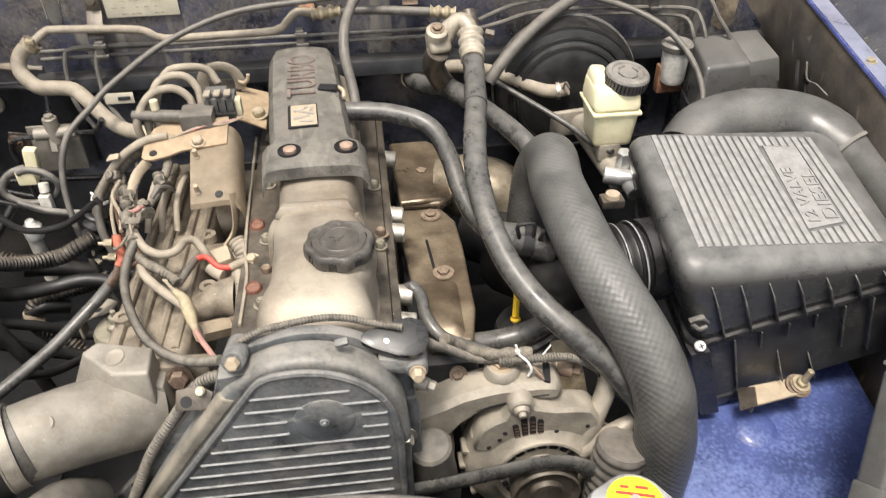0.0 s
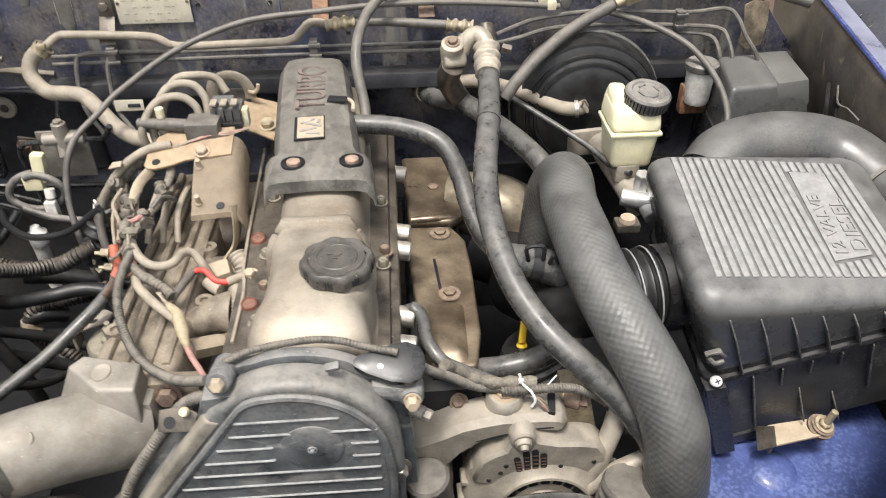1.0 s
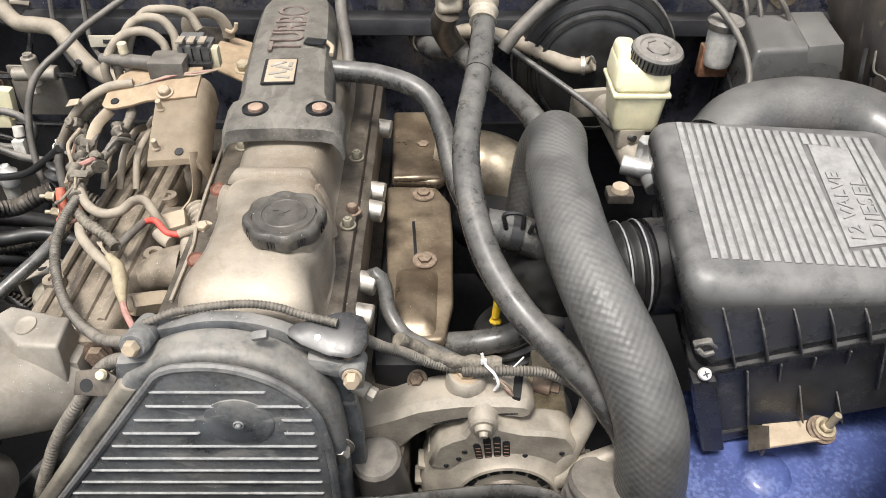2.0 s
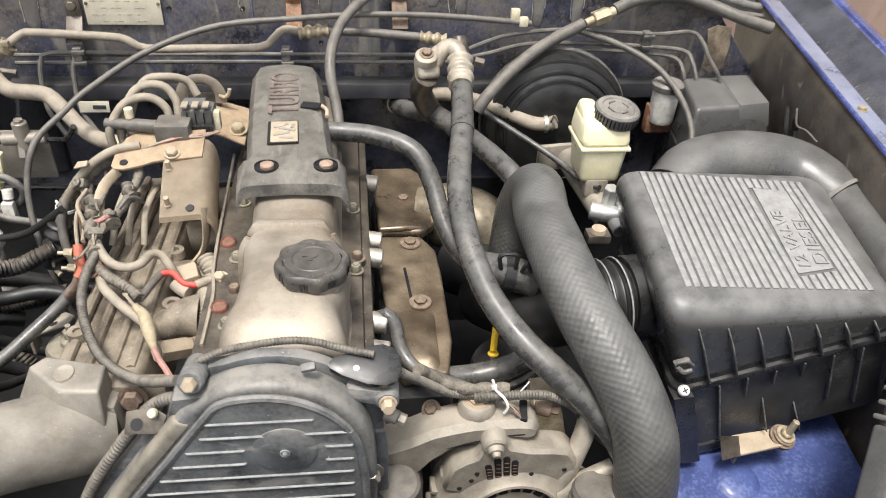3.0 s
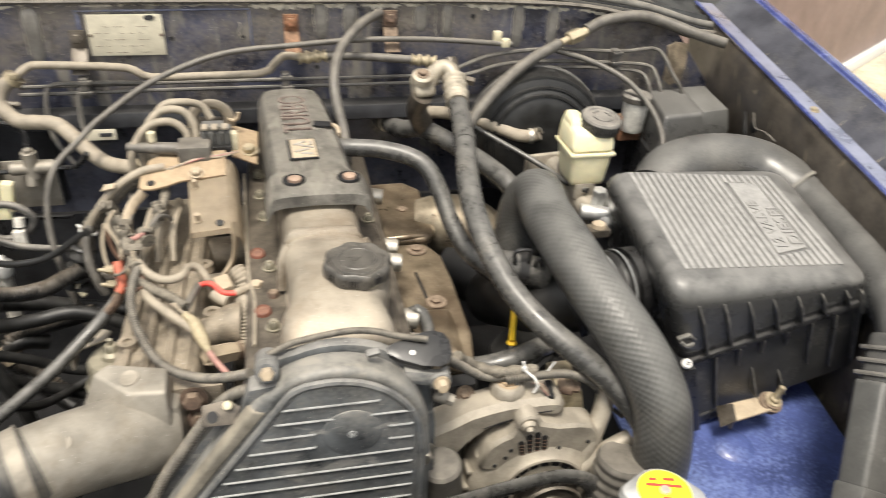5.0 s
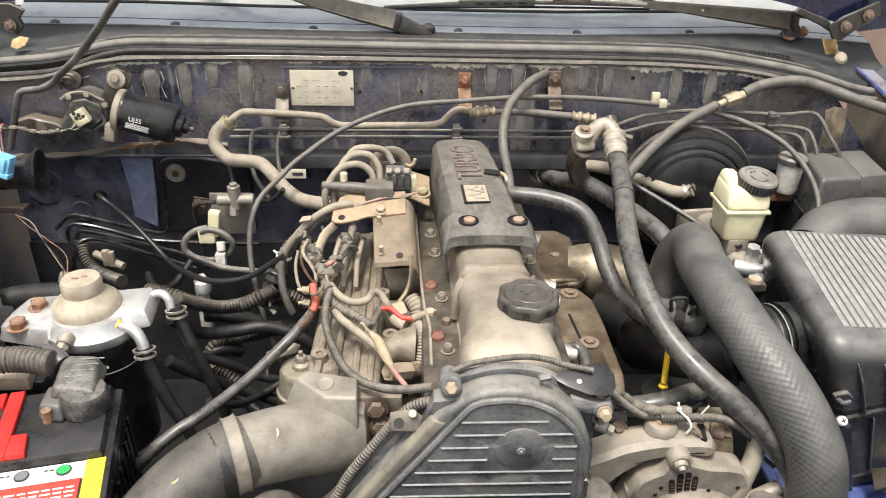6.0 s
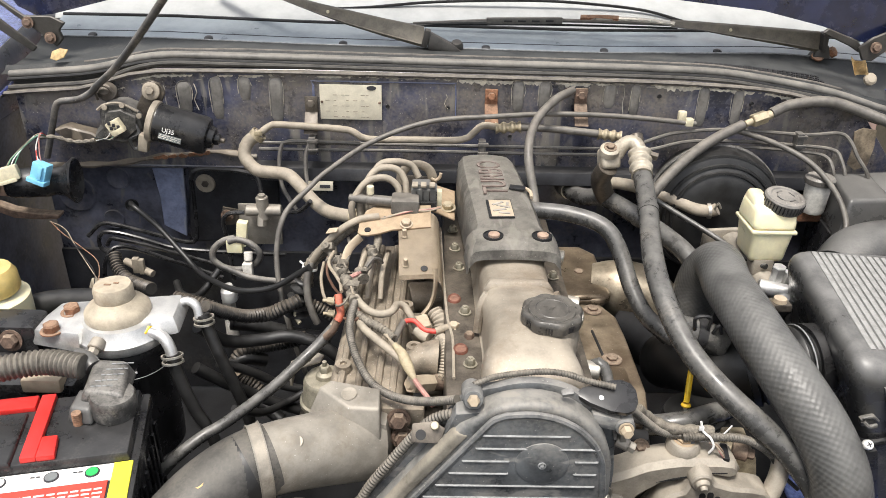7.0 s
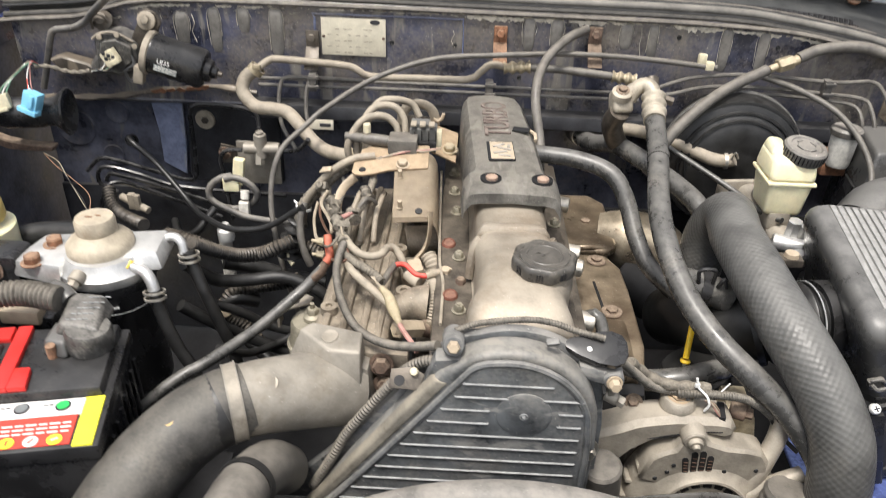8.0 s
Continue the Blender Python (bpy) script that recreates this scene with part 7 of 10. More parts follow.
part("boss_hole", rev([(0.0118, 0.0), (0.0112, 0.0012), (0.0095, 0.0010), (0.0082, 0.0004), (0.0, 0.0003)], axes((-0.216, 0.112, 0.9608), (0, -0.05, 1)), 24), M["alu_rough"], el)
part("cast_spot", rev([(0.008, 0.0), (0.007, 0.0012), (0.0, 0.0015)], axes((-0.276, 0.0370, 0.9500), (-0.1, -0.5, 0.8)), 20), M["alu_grey"], el)
part("back_wall", hexa([(-0.20, 0.09, 0.85), (-0.15, 0.085, 0.85), (-0.15, 0.12, 0.85), (-0.20, 0.125, 0.85)], [(-0.195, 0.095, 0.935), (-0.16, 0.09, 0.93), (-0.16, 0.12, 0.93), (-0.195, 0.125, 0.935)], 0.008), M["alu_grey"], el)
part("band_clamp", ring_clamp((-0.330, 0.0345, 0.9205), (-0.88, -0.46, -0.02), 0.0432, 0.015, 0.0025), M["alu_rough"], el, "dull steel band clamp")
part("clamp_lip", joined(ring_clamp((-0.3370, 0.0309, 0.9203), (-0.88, -0.46, -0.02), 0.0444, 0.002, 0.0025), ring_clamp((-0.3230, 0.0382, 0.9207), (-0.88, -0.46, -0.02), 0.0444, 0.002, 0.0025)), M["alu_grey"], el)

el.location += V(-0.006, 0.0, 0.0)
el.scale = (0.86, 1.0, 1.0)

ch = thing("charge_hose", "large black rubber charge air hose with yellow chalk mark", "hose", (-0.4, -0.05, 0.8))
part("hose", tube([(-0.312, 0.042, 0.921), (-0.345, 0.022, 0.917), (-0.382, -0.008, 0.901), (-0.414, -0.050, 0.876), (-0.438, -0.10, 0.842), (-0.450, -0.15, 0.80), (-0.455, -0.19, 0.75)], lambda u, s: 0.0422 + 0.004 * min(1.0, u * 2), 32, 0.01), M["hose_sooty"], ch)
part("crease_band", tube([(-0.336, 0.0275, 0.9185), (-0.350, 0.0185, 0.9145)], 0.0434, 32, 0.004), M["rubber_black"], ch, "blackened rubber collar")
part("chalk_mark", tube([(-0.376, -0.010, 0.9445), (-0.370, -0.017, 0.9435), (-0.376, -0.026, 0.9405), (-0.385, -0.024, 0.9385)], 0.0015, 6, 0.003), M["brass"], ch, "yellow chalk ring")
rh = thing("radiator_hose", "black rubber upper radiator hose end", "hose", (-0.27, -0.1, 0.8))
part("hose", tube([(-0.275, 0.030, 0.82), (-0.282, -0.005, 0.862), (-0.294, -0.05, 0.880), (-0.303, -0.10, 0.884), (-0.31, -0.16, 0.880)], 0.030, 26, 0.01), M["rubber_grey"], rh)
part("end_band", ring_clamp((-0.2935, -0.049, 0.8795), (-0.2, -0.9, 0.3), 0.0305, 0.010, 0.0018), M["rubber_black"], rh, "dark worn band round the hose")

pu = thing("fuel_pump_valve", "dusty round vacuum capsule with mounting ears", "valve", (-0.30, 0.25, 0.8))
part("capsule", rev([(0.0, -0.05), (0.030, -0.05), (0.032, -0.02), (0.036, -0.018), (0.036, 0.0), (0.034, 0.004), (0.032, 0.03), (0.029, 0.034), (0.0, 0.036)], pose(-0.292, 0.250, 0.838), 36), M["pump_olive"], pu)
part("nut", joined(rev([(0.014, 0), (0.013, 0.006), (0.008, 0.010)], pose(-0.292, 0.250, 0.873), 20), hexbolt((-0.292, 0.25, 0.880), (0, 0, 1), 0.009, 0.012, 1.0), rod((-0.292, 0.25, 0.89), (-0.292, 0.25, 0.90), 0.0035, seg=10)), M["pump_olive"], pu)
part("ear", joined(prism([(-0.02, -0.01), (0.02, -0.012), (0.03, 0.0), (0.02, 0.014), (-0.02, 0.012)], 0.003, pose(-0.325, 0.278, 0.876, 0, -10, 20), 0.001), box((-0.345, 0.27, 0.862), (0.004, 0.022, 0.03), 0.001)), M["alu_rough"], pu)
part("ear_hole", rev([(0.0, 0.0012), (0.006, 0.0012), (0.0065, 0.0)], pose(-0.322, 0.28, 0.8785, 0, -10, 0), 16), M["dark"], pu)
part("foot", box((-0.300, 0.245, 0.795), (0.07, 0.05, 0.012), 0.004), M["alu_dark"], pu)
part("flange_ring", rev([(0.036, -0.012), (0.0395, -0.010), (0.0395, -0.004), (0.036, -0.002)], pose(-0.292, 0.250, 0.838), 36), M["pump_olive"], pu)
pu.location += V(0.012, 0.010, 0.0)

# carrier plate with solenoid block
cp = thing("solenoid_carrier", "dust-coated folded steel carrier plate", "bracket", (-0.18, 0.42, 1.0))
cbm = bmesh.new()
crow = []
for y, z, dx in ((0.333, 0.996, 0.0), (0.335, 1.003, 0.0), (0.358, 1.0155, -0.001), (0.361, 1.0185, -0.001), (0.40, 1.035, -0.003), (0.43, 1.046, -0.005), (0.452, 1.050, -0.006)):
    crow.append([cbm.verts.new((x + dx, y, z + dz)) for x, dz in ((-0.1765, -0.004), (-0.1755, 0.0), (-0.150, 0.002), (-0.128, 0.004), (-0.120, 0.002), (-0.114, -0.004), (-0.110, -0.014), (-0.108, -0.034))])
for p, q in zip(crow, crow[1:]):
    for m in range(7):
        cbm.faces.new((p[m], p[m + 1], q[m + 1], q[m]))
bmesh.ops.solidify(cbm, geom=cbm.faces[:], thickness=0.0025)
part("lower_plate", cbm, M["tan"], cp)
part("upper_plate", prism([(-0.066, -0.030), (-0.060, -0.038), (-0.046, -0.041), (-0.020, -0.037), (0.0, -0.03), (0.075, -0.03), (0.08, 0.04), (0.03, 0.055), (-0.025, 0.05), (-0.048, 0.036), (-0.062, 0.0)], 0.004, pose(-0.192, 0.434, 1.045, 14, -4, 4) @ Matrix.Diagonal((0.82, 0.8, 1, 1)), 0.0015), M["plate_brown"], cp)
part("plate_hole", rev([(0.0, 0.0054), (0.0050, 0.0054), (0.0056, 0.0035)], pose(-0.192, 0.434, 1.045, 14, -4, 4) @ pose(-0.038, -0.021, 0), 16), M["dark"], cp)
part("left_leg", tube([(-0.240, 0.416, 1.026), (-0.258, 0.404, 1.010), (-0.264, 0.385, 0.990), (-0.258, 0.365, 0.968)], 0.007, 8, 0.008, flat=0.3, up=(0, 1, 0)), M["tan"], cp)
for p in ((-0.170, 0.400, 1.036), (-0.166, 0.349, 1.012)):
    part("stud", joined(rod(p, (p[0], p[1] - 0.004, p[2] + 0.014), 0.0035, seg=10), rev([(0.005, 0), (0.0045, 0.002), (0.0035, 0.003)], pose(*p), 14)), M["tan"], cp)
part("carrier_bolt", joined(hexbolt((-0.168, 0.420, 1.048), (0, -0.3, 1), 0.008, 0.008, 1.3)), M["tan"], cp)
part("plate_hole", rev([(0.0, 0.0008), (0.005, 0.0008), (0.0055, 0.0)], pose(-0.138, 0.343, 1.0115, 25, 0, 0), 14), M["dark"], cp)
part("front_strap", tube([(-0.121, 0.345, 1.010), (-0.120, 0.338, 0.996), (-0.122, 0.335, 0.972), (-0.128, 0.330, 0.955), (-0.140, 0.320, 0.942)], 0.014, 8, 0.006, flat=0.25, up=(1, 0, 0.2)), M["tan"], cp)
cp.location += V(0, 0.020, -0.012)
so = thing("solenoid_block", "grey plastic solenoid valve block with connector", "solenoid", (-0.14, 0.49, 1.05))
part("body", box((-0.170, 0.464, 1.060), (0.046, 0.040, 0.030), 0.005), M["rubber_grey"], so)
part("connector", joined(box((-0.140, 0.490, 1.070), (0.042, 0.032, 0.026), 0.002), box((-0.145, 0.492, 1.085), (0.030, 0.024, 0.010), 0.002)), M["duct_worn"], so)
part("dark_face", box((-0.139, 0.468, 1.057), (0.040, 0.008, 0.016), 0.001), M["plastic"], so)
for i in range(3):
    part("connector_tab", box((-0.155 + i * 0.014, 0.478, 1.0905), (0.009, 0.018, 0.003), 0.0006), M["hose_tan"], so, "dusty latch tab")
part("white_end", box((-0.116, 0.484, 1.066), (0.010, 0.014, 0.026), 0.001), M["cream_connector"], so)
for i in range(4):
    part("connector_groove", box((-0.153 + i * 0.011, 0.4735, 1.072), (0.0012, 0.003, 0.018), 0.0003), M["plastic"], so)
part("nozzle", joined(rod((-0.19, 0.462, 1.066), (-0.232, 0.470, 1.066), 0.009), rod((-0.23, 0.47, 1.066), (-0.262, 0.478, 1.064), 0.0075)), M["rubber_grey"], so)
so.location += V(-0.001, 0.022, -0.012)
fp = thing("lifting_hook", "thin curved steel lifting hook behind the solenoid", "lifting hook", (-0.15, 0.61, 1.03))
part("hook_ring", tube([(-0.184, 0.615, 1.030), (-0.182, 0.612, 1.052), (-0.170, 0.610, 1.066), (-0.152, 0.610, 1.070), (-0.136, 0.612, 1.062), (-0.128, 0.614, 1.046), (-0.128, 0.616, 1.03)], 0.0085, 10, 0.004, flat=0.3, up=(0, 1, 0)), M["hose_tan"], fp)
part("hook_tip", tube([(-0.130, 0.613, 1.044), (-0.122, 0.612, 1.040), (-0.115, 0.611, 1.046), (-0.113, 0.611, 1.054)], 0.0030, 8, 0.004), M["tan"], fp)
part("web", prism([(-0.026, -0.036), (0.028, -0.030), (0.024, 0.012), (-0.022, 0.014)], 0.003, axes((-0.155, 0.622, 1.030), (0, -1, 0.25)), 0.001), M["alu_dark"], fp)
bp = thing("rear_plate", "dusty steel bracket plate behind the head", "bracket", (-0.10, 0.60, 1.0))
part("plate", quad_plate((-0.150, 0.560, 1.015), (-0.088, 0.535, 1.000), (-0.086, 0.635, 1.010), (-0.14, 0.635, 1.028), 0.004), M["plate_brown"], bp)
part("bolt", hexbolt((-0.100, 0.565, 1.008), (0, -0.2, 1), 0.010, 0.010, 1.4), M["gold"], bp)

# vacuum tubes arching over the carrier
vt = thing("vacuum_hoses", "bunch of dusty grey vacuum hoses in arches", "hoses", (-0.23, 0.48, 1.03))
for i, pts in enumerate((((-0.262, 0.455, 1.03), (-0.262, 0.455, 1.062), (-0.240, 0.47, 1.093), (-0.208, 0.475, 1.099), (-0.188, 0.475, 1.082), (-0.186, 0.468, 1.062)),
                         ((-0.250, 0.462, 1.03), (-0.250, 0.468, 1.066), (-0.228, 0.49, 1.104), (-0.195, 0.495, 1.108), (-0.178, 0.49, 1.09), (-0.175, 0.48, 1.066)),
                         ((-0.242, 0.472, 1.03), (-0.240, 0.485, 1.07), (-0.222, 0.51, 1.106), (-0.195, 0.515, 1.112), (-0.168, 0.53, 1.100), (-0.155, 0.525, 1.080)),
                         ((-0.232, 0.452, 1.085), (-0.232, 0.452, 1.062), (-0.222, 0.452, 1.048), (-0.20, 0.455, 1.050)))):
    part("vacuum_hose", tube(pts, 0.0058, 12, 0.006), M["hose_tan"], vt)
part("yellow_tip", rod((-0.232, 0.452, 1.080), (-0.232, 0.452, 1.094), 0.006, seg=12), M["cream_connector"], vt, "yellowed hose tip")

vt.location += V(0.004, 0.040, -0.016)

# injector connectors and sensors between manifold and head
ic = thing("sensor_plug", "dusty hexagonal sensor fitting screwed into the manifold", "sensor", (-0.13, 0.19, 0.90))
part("hex_body", rod((-0.153, 0.172, 0.930), (-0.124, 0.198, 0.913), 0.0130, 0.0125, 6), M["tan"], ic)
part("collar", rod((-0.126, 0.196, 0.914), (-0.112, 0.208, 0.906), 0.0105, 0.0125, 20), M["brown_bolt"], ic)
part("stem", rod((-0.156, 0.170, 0.931), (-0.152, 0.173, 0.930), 0.006, 0.010, 14), M["tan"], ic)
pf = thing("port_flange", "dust-caked oval intake port with a ribbed gasket edge", "port", (-0.12, 0.24, 0.90))
part("neck", tube([(-0.170, 0.236, 0.905), (-0.148, 0.238, 0.916), (-0.130, 0.240, 0.922), (-0.116, 0.240, 0.922)], lambda u, s: 0.020 + 0.009 * u * u, 20, 0.006), M["mani"], pf)
part("gasket", corrugated([(-0.122, 0.272, 0.925), (-0.112, 0.258, 0.946), (-0.107, 0.240, 0.950), (-0.106, 0.222, 0.940), (-0.109, 0.208, 0.918), (-0.112, 0.204, 0.90)], 0.0075, 0.0040, 0.25), M["hose_tan"], pf, "ribbed gasket edge")
sc = thing("sensor_plug_small", "dusty beige sensor connector", "connector", (-0.13, 0.29, 0.92))
part("housing", box((-0.142, 0.310, 0.925), (0.032, 0.028, 0.034), 0.005, pose(0, 0, 0, 10, -10, 15)), M["tan"], sc)
part("sleeve", corrugated([(-0.122, 0.33, 0.945), (-0.112, 0.315, 0.935), (-0.110, 0.30, 0.915)], 0.013, 0.006, 0.15), M["hose_tan"], sc)
ev = thing("earth_strap", "dusty metal earth strap with ring terminal", "earth strap", (-0.10, 0.24, 0.93))
part("strap", tube([(-0.094, 0.262, 0.958), (-0.096, 0.245, 0.945), (-0.096, 0.220, 0.920), (-0.092, 0.185, 0.895)], 0.0048, 8, 0.006, flat=0.4), M["tan"], ev)
part("ring_bolt", joined(hexbolt((-0.094, 0.268, 0.957), (0, -0.3, 1), 0.0072, 0.009, 1.5), rev([(0.0118, 0.0), (0.0118, 0.003), (0.007, 0.0032)], axes((-0.094, 0.268, 0.955), (0, -0.3, 1)), 20)), M["tan"], ev)

# ---- left side ----
ft = thing("fuel_filter", "aluminium fuel filter head with tan priming pump over a black canister", "fuel filter", (-0.545, 0.235, 0.72))
part("canister", rev([(0.0, -0.20), (0.048, -0.20), (0.056, -0.19), (0.057, -0.02), (0.060, -0.016), (0.060, -0.004), (0.0, -0.004)], pose(-0.535, 0.235, 0.955), 48), M["plastic"], ft, "glossy black filter canister")
part("canister_print", joined(*[box((0, 0, 0), (0.0028 + 0.0016 * (a % 3 == 0), 0.001, 0.0020 + 0.0012 * (a % 4 == 0)), 0.0002, pose(-0.535, 0.235, 0.922) @ pose(0, 0, 0, 0, 0, a) @ pose(0, -0.0573, 0)) for a in range(-8, 30, 4)], rev([(0.0575, -0.0006), (0.0575, 0.0006)], pose(-0.535, 0.235, 0.912), 48)), M["white"], ft, "small white print marks")
part("head", rev([(0.0, -0.006), (0.060, -0.006), (0.0625, 0.0), (0.062, 0.008), (0.056, 0.014), (0.050, 0.026), (0.0, 0.028)], pose(-0.535, 0.235, 0.958), 48), M["alu_clean"], ft)
part("mount_wing", hexa([(-0.655, 0.20, 0.955), (-0.575, 0.18, 0.955), (-0.575, 0.275, 0.96), (-0.635, 0.275, 0.96)], [(-0.65, 0.203, 0.978), (-0.575, 0.188, 0.982), (-0.575, 0.27, 0.985), (-0.632, 0.27, 0.98)], 0.006), M["alu_clean"], ft)
part("outlet_wing", hexa([(-0.52, 0.20, 0.962), (-0.452, 0.215, 0.965), (-0.458, 0.285, 0.965), (-0.52, 0.285, 0.965)], [(-0.52, 0.21, 0.984), (-0.460, 0.222, 0.990), (-0.464, 0.278, 0.992), (-0.52, 0.278, 0.986)], 0.006), M["alu_clean"], ft)
part("pump_skirt", rev([(0.049, 0.0), (0.051, 0.003), (0.050, 0.012), (0.044, 0.018), (0.034, 0.024), (0.031, 0.028), (0.0, 0.028)], pose(-0.540, 0.236, 0.982) @ Matrix.Diagonal((0.86, 0.86, 1, 1)), 40), M["pump_cream"], ft, "tan plastic priming pump skirt")
part("pump_knob", rev([(0.0285, 0.0), (0.0295, 0.003), (0.0295, 0.020), (0.027, 0.025), (0.0, 0.026)], pose(-0.541, 0.236, 1.008) @ Matrix.Diagonal((0.88, 0.88, 0.9, 1)), 40), M["pump_cream"], ft)
part("knob_logo", joined(box((-0.546, 0.233, 1.0318), (0.009, 0.003, 0.001), 0.0003), box((-0.536, 0.238, 1.0318), (0.007, 0.003, 0.001), 0.0003)), M["rust"], ft)
for p in ((-0.607, 0.243, 0.980), (-0.616, 0.200, 0.978)):
    part("mount_bolt", hexbolt(p, (0, 0, 1), 0.011, 0.012, 1.4), M["rust"], ft, "rusty bolt head")
part("drain_plug", joined(rod((-0.547, 0.184, 0.975), (-0.55, 0.170, 0.970), 0.010, seg=18), hexbolt((-0.55, 0.171, 0.970), (0, -0.8, -0.2), 0.0075, 0.010, 1.0)), M["alu_rough"], ft)
part("yellow_collar", rod((-0.498, 0.212, 0.973), (-0.490, 0.209, 0.971), 0.011, seg=6), M["yellow"], ft, "yellow collar")
part("outlet_pipe", tube([(-0.492, 0.21, 0.972), (-0.474, 0.205, 0.969), (-0.463, 0.198, 0.958), (-0.458, 0.192, 0.94)], 0.008, 14, 0.004), M["alu_clean"], ft)
part("inlet_pipe", tube([(-0.468, 0.265, 0.982), (-0.454, 0.268, 0.986), (-0.442, 0.264, 0.980), (-0.438, 0.258, 0.965)], 0.0065, 14, 0.004), M["alu_clean"], ft)
for p, q in (((-0.459, 0.193, 0.945), (0.1, -0.3, -1)), ((-0.432, 0.258, 0.965), (0.1, -0.2, -1))):
    part("spring_clip", joined(ring_clamp(p, q, 0.0125, 0.003), ring_clamp(V(*p) + V(*q) * 0.008, q, 0.0125, 0.003)), M["steel"], ft)
ft.location += V(-0.017, 0.013, 0.0)
for nm, pts in (("filter_hose", ((-0.475, 0.205, 0.948), (-0.469, 0.198, 0.92), (-0.452, 0.19, 0.87), (-0.43, 0.185, 0.82), (-0.42, 0.18, 0.74))), ("filter_hose", ((-0.449, 0.271, 0.97), (-0.442, 0.265, 0.945), (-0.425, 0.255, 0.90), (-0.40, 0.25, 0.82), (-0.39, 0.25, 0.75)))):
    solo(nm, tube(pts, 0.0088, 14), M["rubber_black"], "black rubber fuel hose", "hose", "fuel hoses")

ba = thing("battery", "black car battery with red carry frame and printed label", "battery", (-0.60, 0.03, 0.74))
B0, B1, B2, B3 = V(-0.488, 0.142, 0), V(-0.445, -0.050, 0), V(-0.723, -0.107, 0), V(-0.766, 0.085, 0)
lift = lambda p, z, k=0.0: V(p.x, p.y, z) + (V(p.x, p.y, 0) - V(-0.61, 0.02, 0)).normalized() * k
part("case", hexa([lift(p, 0.74) for p in (B0, B1, B2, B3)][::-1], [lift(p, 0.915) for p in (B0, B1, B2, B3)][::-1], 0.006), M["plastic"], ba)
part("lid", hexa([lift(p, 0.912, 0.004) for p in (B0, B1, B2, B3)][::-1], [lift(p, 0.932, 0.003) for p in (B0, B1, B2, B3)][::-1], 0.004), M["plastic"], ba)
def onb(u, v, z):
    """u from the right edge to the left, v from the front to the rear."""
    p = B1.lerp(B2, u).lerp(B0.lerp(B3, u), v)
    return V(p.x, p.y, z)
part("raised_top", hexa([onb(0.02, 0.375, 0.93), onb(0.98, 0.375, 0.93), onb(0.98, 0.99, 0.93), onb(0.02, 0.99, 0.93)], [onb(0.03, 0.39, 0.944), onb(0.97, 0.39, 0.944), onb(0.97, 0.98, 0.944), onb(0.03, 0.98, 0.944)], 0.003), M["plastic"], ba)
for a, b, c, d in (((0.37, 0.40), (0.43, 0.40), (0.43, 0.98), (0.37, 0.98)), ((0.44, 0.86), (0.97, 0.86), (0.97, 0.98), (0.44, 0.98)), ((0.30, 0.40), (0.371, 0.40), (0.371, 0.575), (0.31, 0.575))):
    part("carry_frame", hexa([onb(*q, 0.943) for q in (a, b, c, d)], [onb(*q, 0.951) for q in (a, b, c, d)], 0.002), M["red"], ba, "red plastic carry frame")
part("cell_cover", hexa([onb(*q, 0.943) for q in ((0.46, 0.38), (0.97, 0.38), (0.97, 0.84), (0.46, 0.84))], [onb(*q, 0.9485) for q in ((0.47, 0.39), (0.96, 0.39), (0.96, 0.83), (0.47, 0.83))], 0.002), M["plastic"], ba)
part("cell_plug", rev([(0.016, 0.0), (0.015, 0.002), (0.014, 0.0012), (0.0, 0.0018)], Matrix.Translation(onb(0.74, 0.55, 0.9485)), 28), M["plastic_dusty"], ba)
lab = [("white_band", 0.07, 1.0, 0.24, 0.372, "white"), ("red_band", 0.095, 0.76, 0.02, 0.24, "red_label"), ("blue_band", 0.76, 1.0, 0.02, 0.24, "blue_gloss"), ("yellow_band", 0.012, 0.085, 0.0, 0.375, "yel_label")]
for nm, u0, u1, v0, v1, mm in lab:
    part(nm, hexa([onb(u0, v0, 0.931), onb(u1, v0, 0.931), onb(u1, v1, 0.931), onb(u0, v1, 0.931)], [onb(u0, v0, 0.9335 + (nm == "yellow_band") * 0.0006), onb(u1, v0, 0.9335), onb(u1, v1, 0.9335), onb(u0, v1, 0.9335 + (nm == "yellow_band") * 0.0006)], 0.0003, 1), M[mm], ba)
for u, mm in ((0.16, "green"), (0.31, "grey_mid"), (0.50, "white")):
    rim = part("indicator_rim", rev([(0.0, 0.0012), (0.0078, 0.0012), (0.008, 0.0)], Matrix.Translation(onb(u, 0.315, 0.9335)), 24), M["ink"], ba)
    part("indicator_dot", rev([(0.0, 0.0018), (0.0064, 0.0018), (0.0066, 0.0)], Matrix.Translation(onb(u, 0.315, 0.9335)), 24), M[mm], rim)
for i in range(7):
    u = 0.15 + i * 0.082
    sign = part("warning_sign", rev([(0.0, 0.0008), (0.0075, 0.0008), (0.0076, 0.0)], Matrix.Translation(onb(u, 0.055, 0.9336)), 20), M["white" if i % 2 else "yel_label"], ba)
    part("warning_mark", box(onb(u, 0.055, 0.9348), (0.007, 0.002, 0.0006), 0.0001, pose(0, 0, 0, 0, 0, 40 + i * 30)), M["red_label" if i % 3 else "sky_blue"], sign)
for j in range(3):
    part("print_line", joined(*[box(onb(0.125 + k * 0.042, 0.115 + j * 0.032, 0.9338), (0.0082 + 0.0025 * ((k + j) % 2), 0.0024, 0.0006), 0.0001, pose(0, 0, 0, 0, 0, 12)) for k in range(12)]), M["white"], ba, "row of tiny white print")
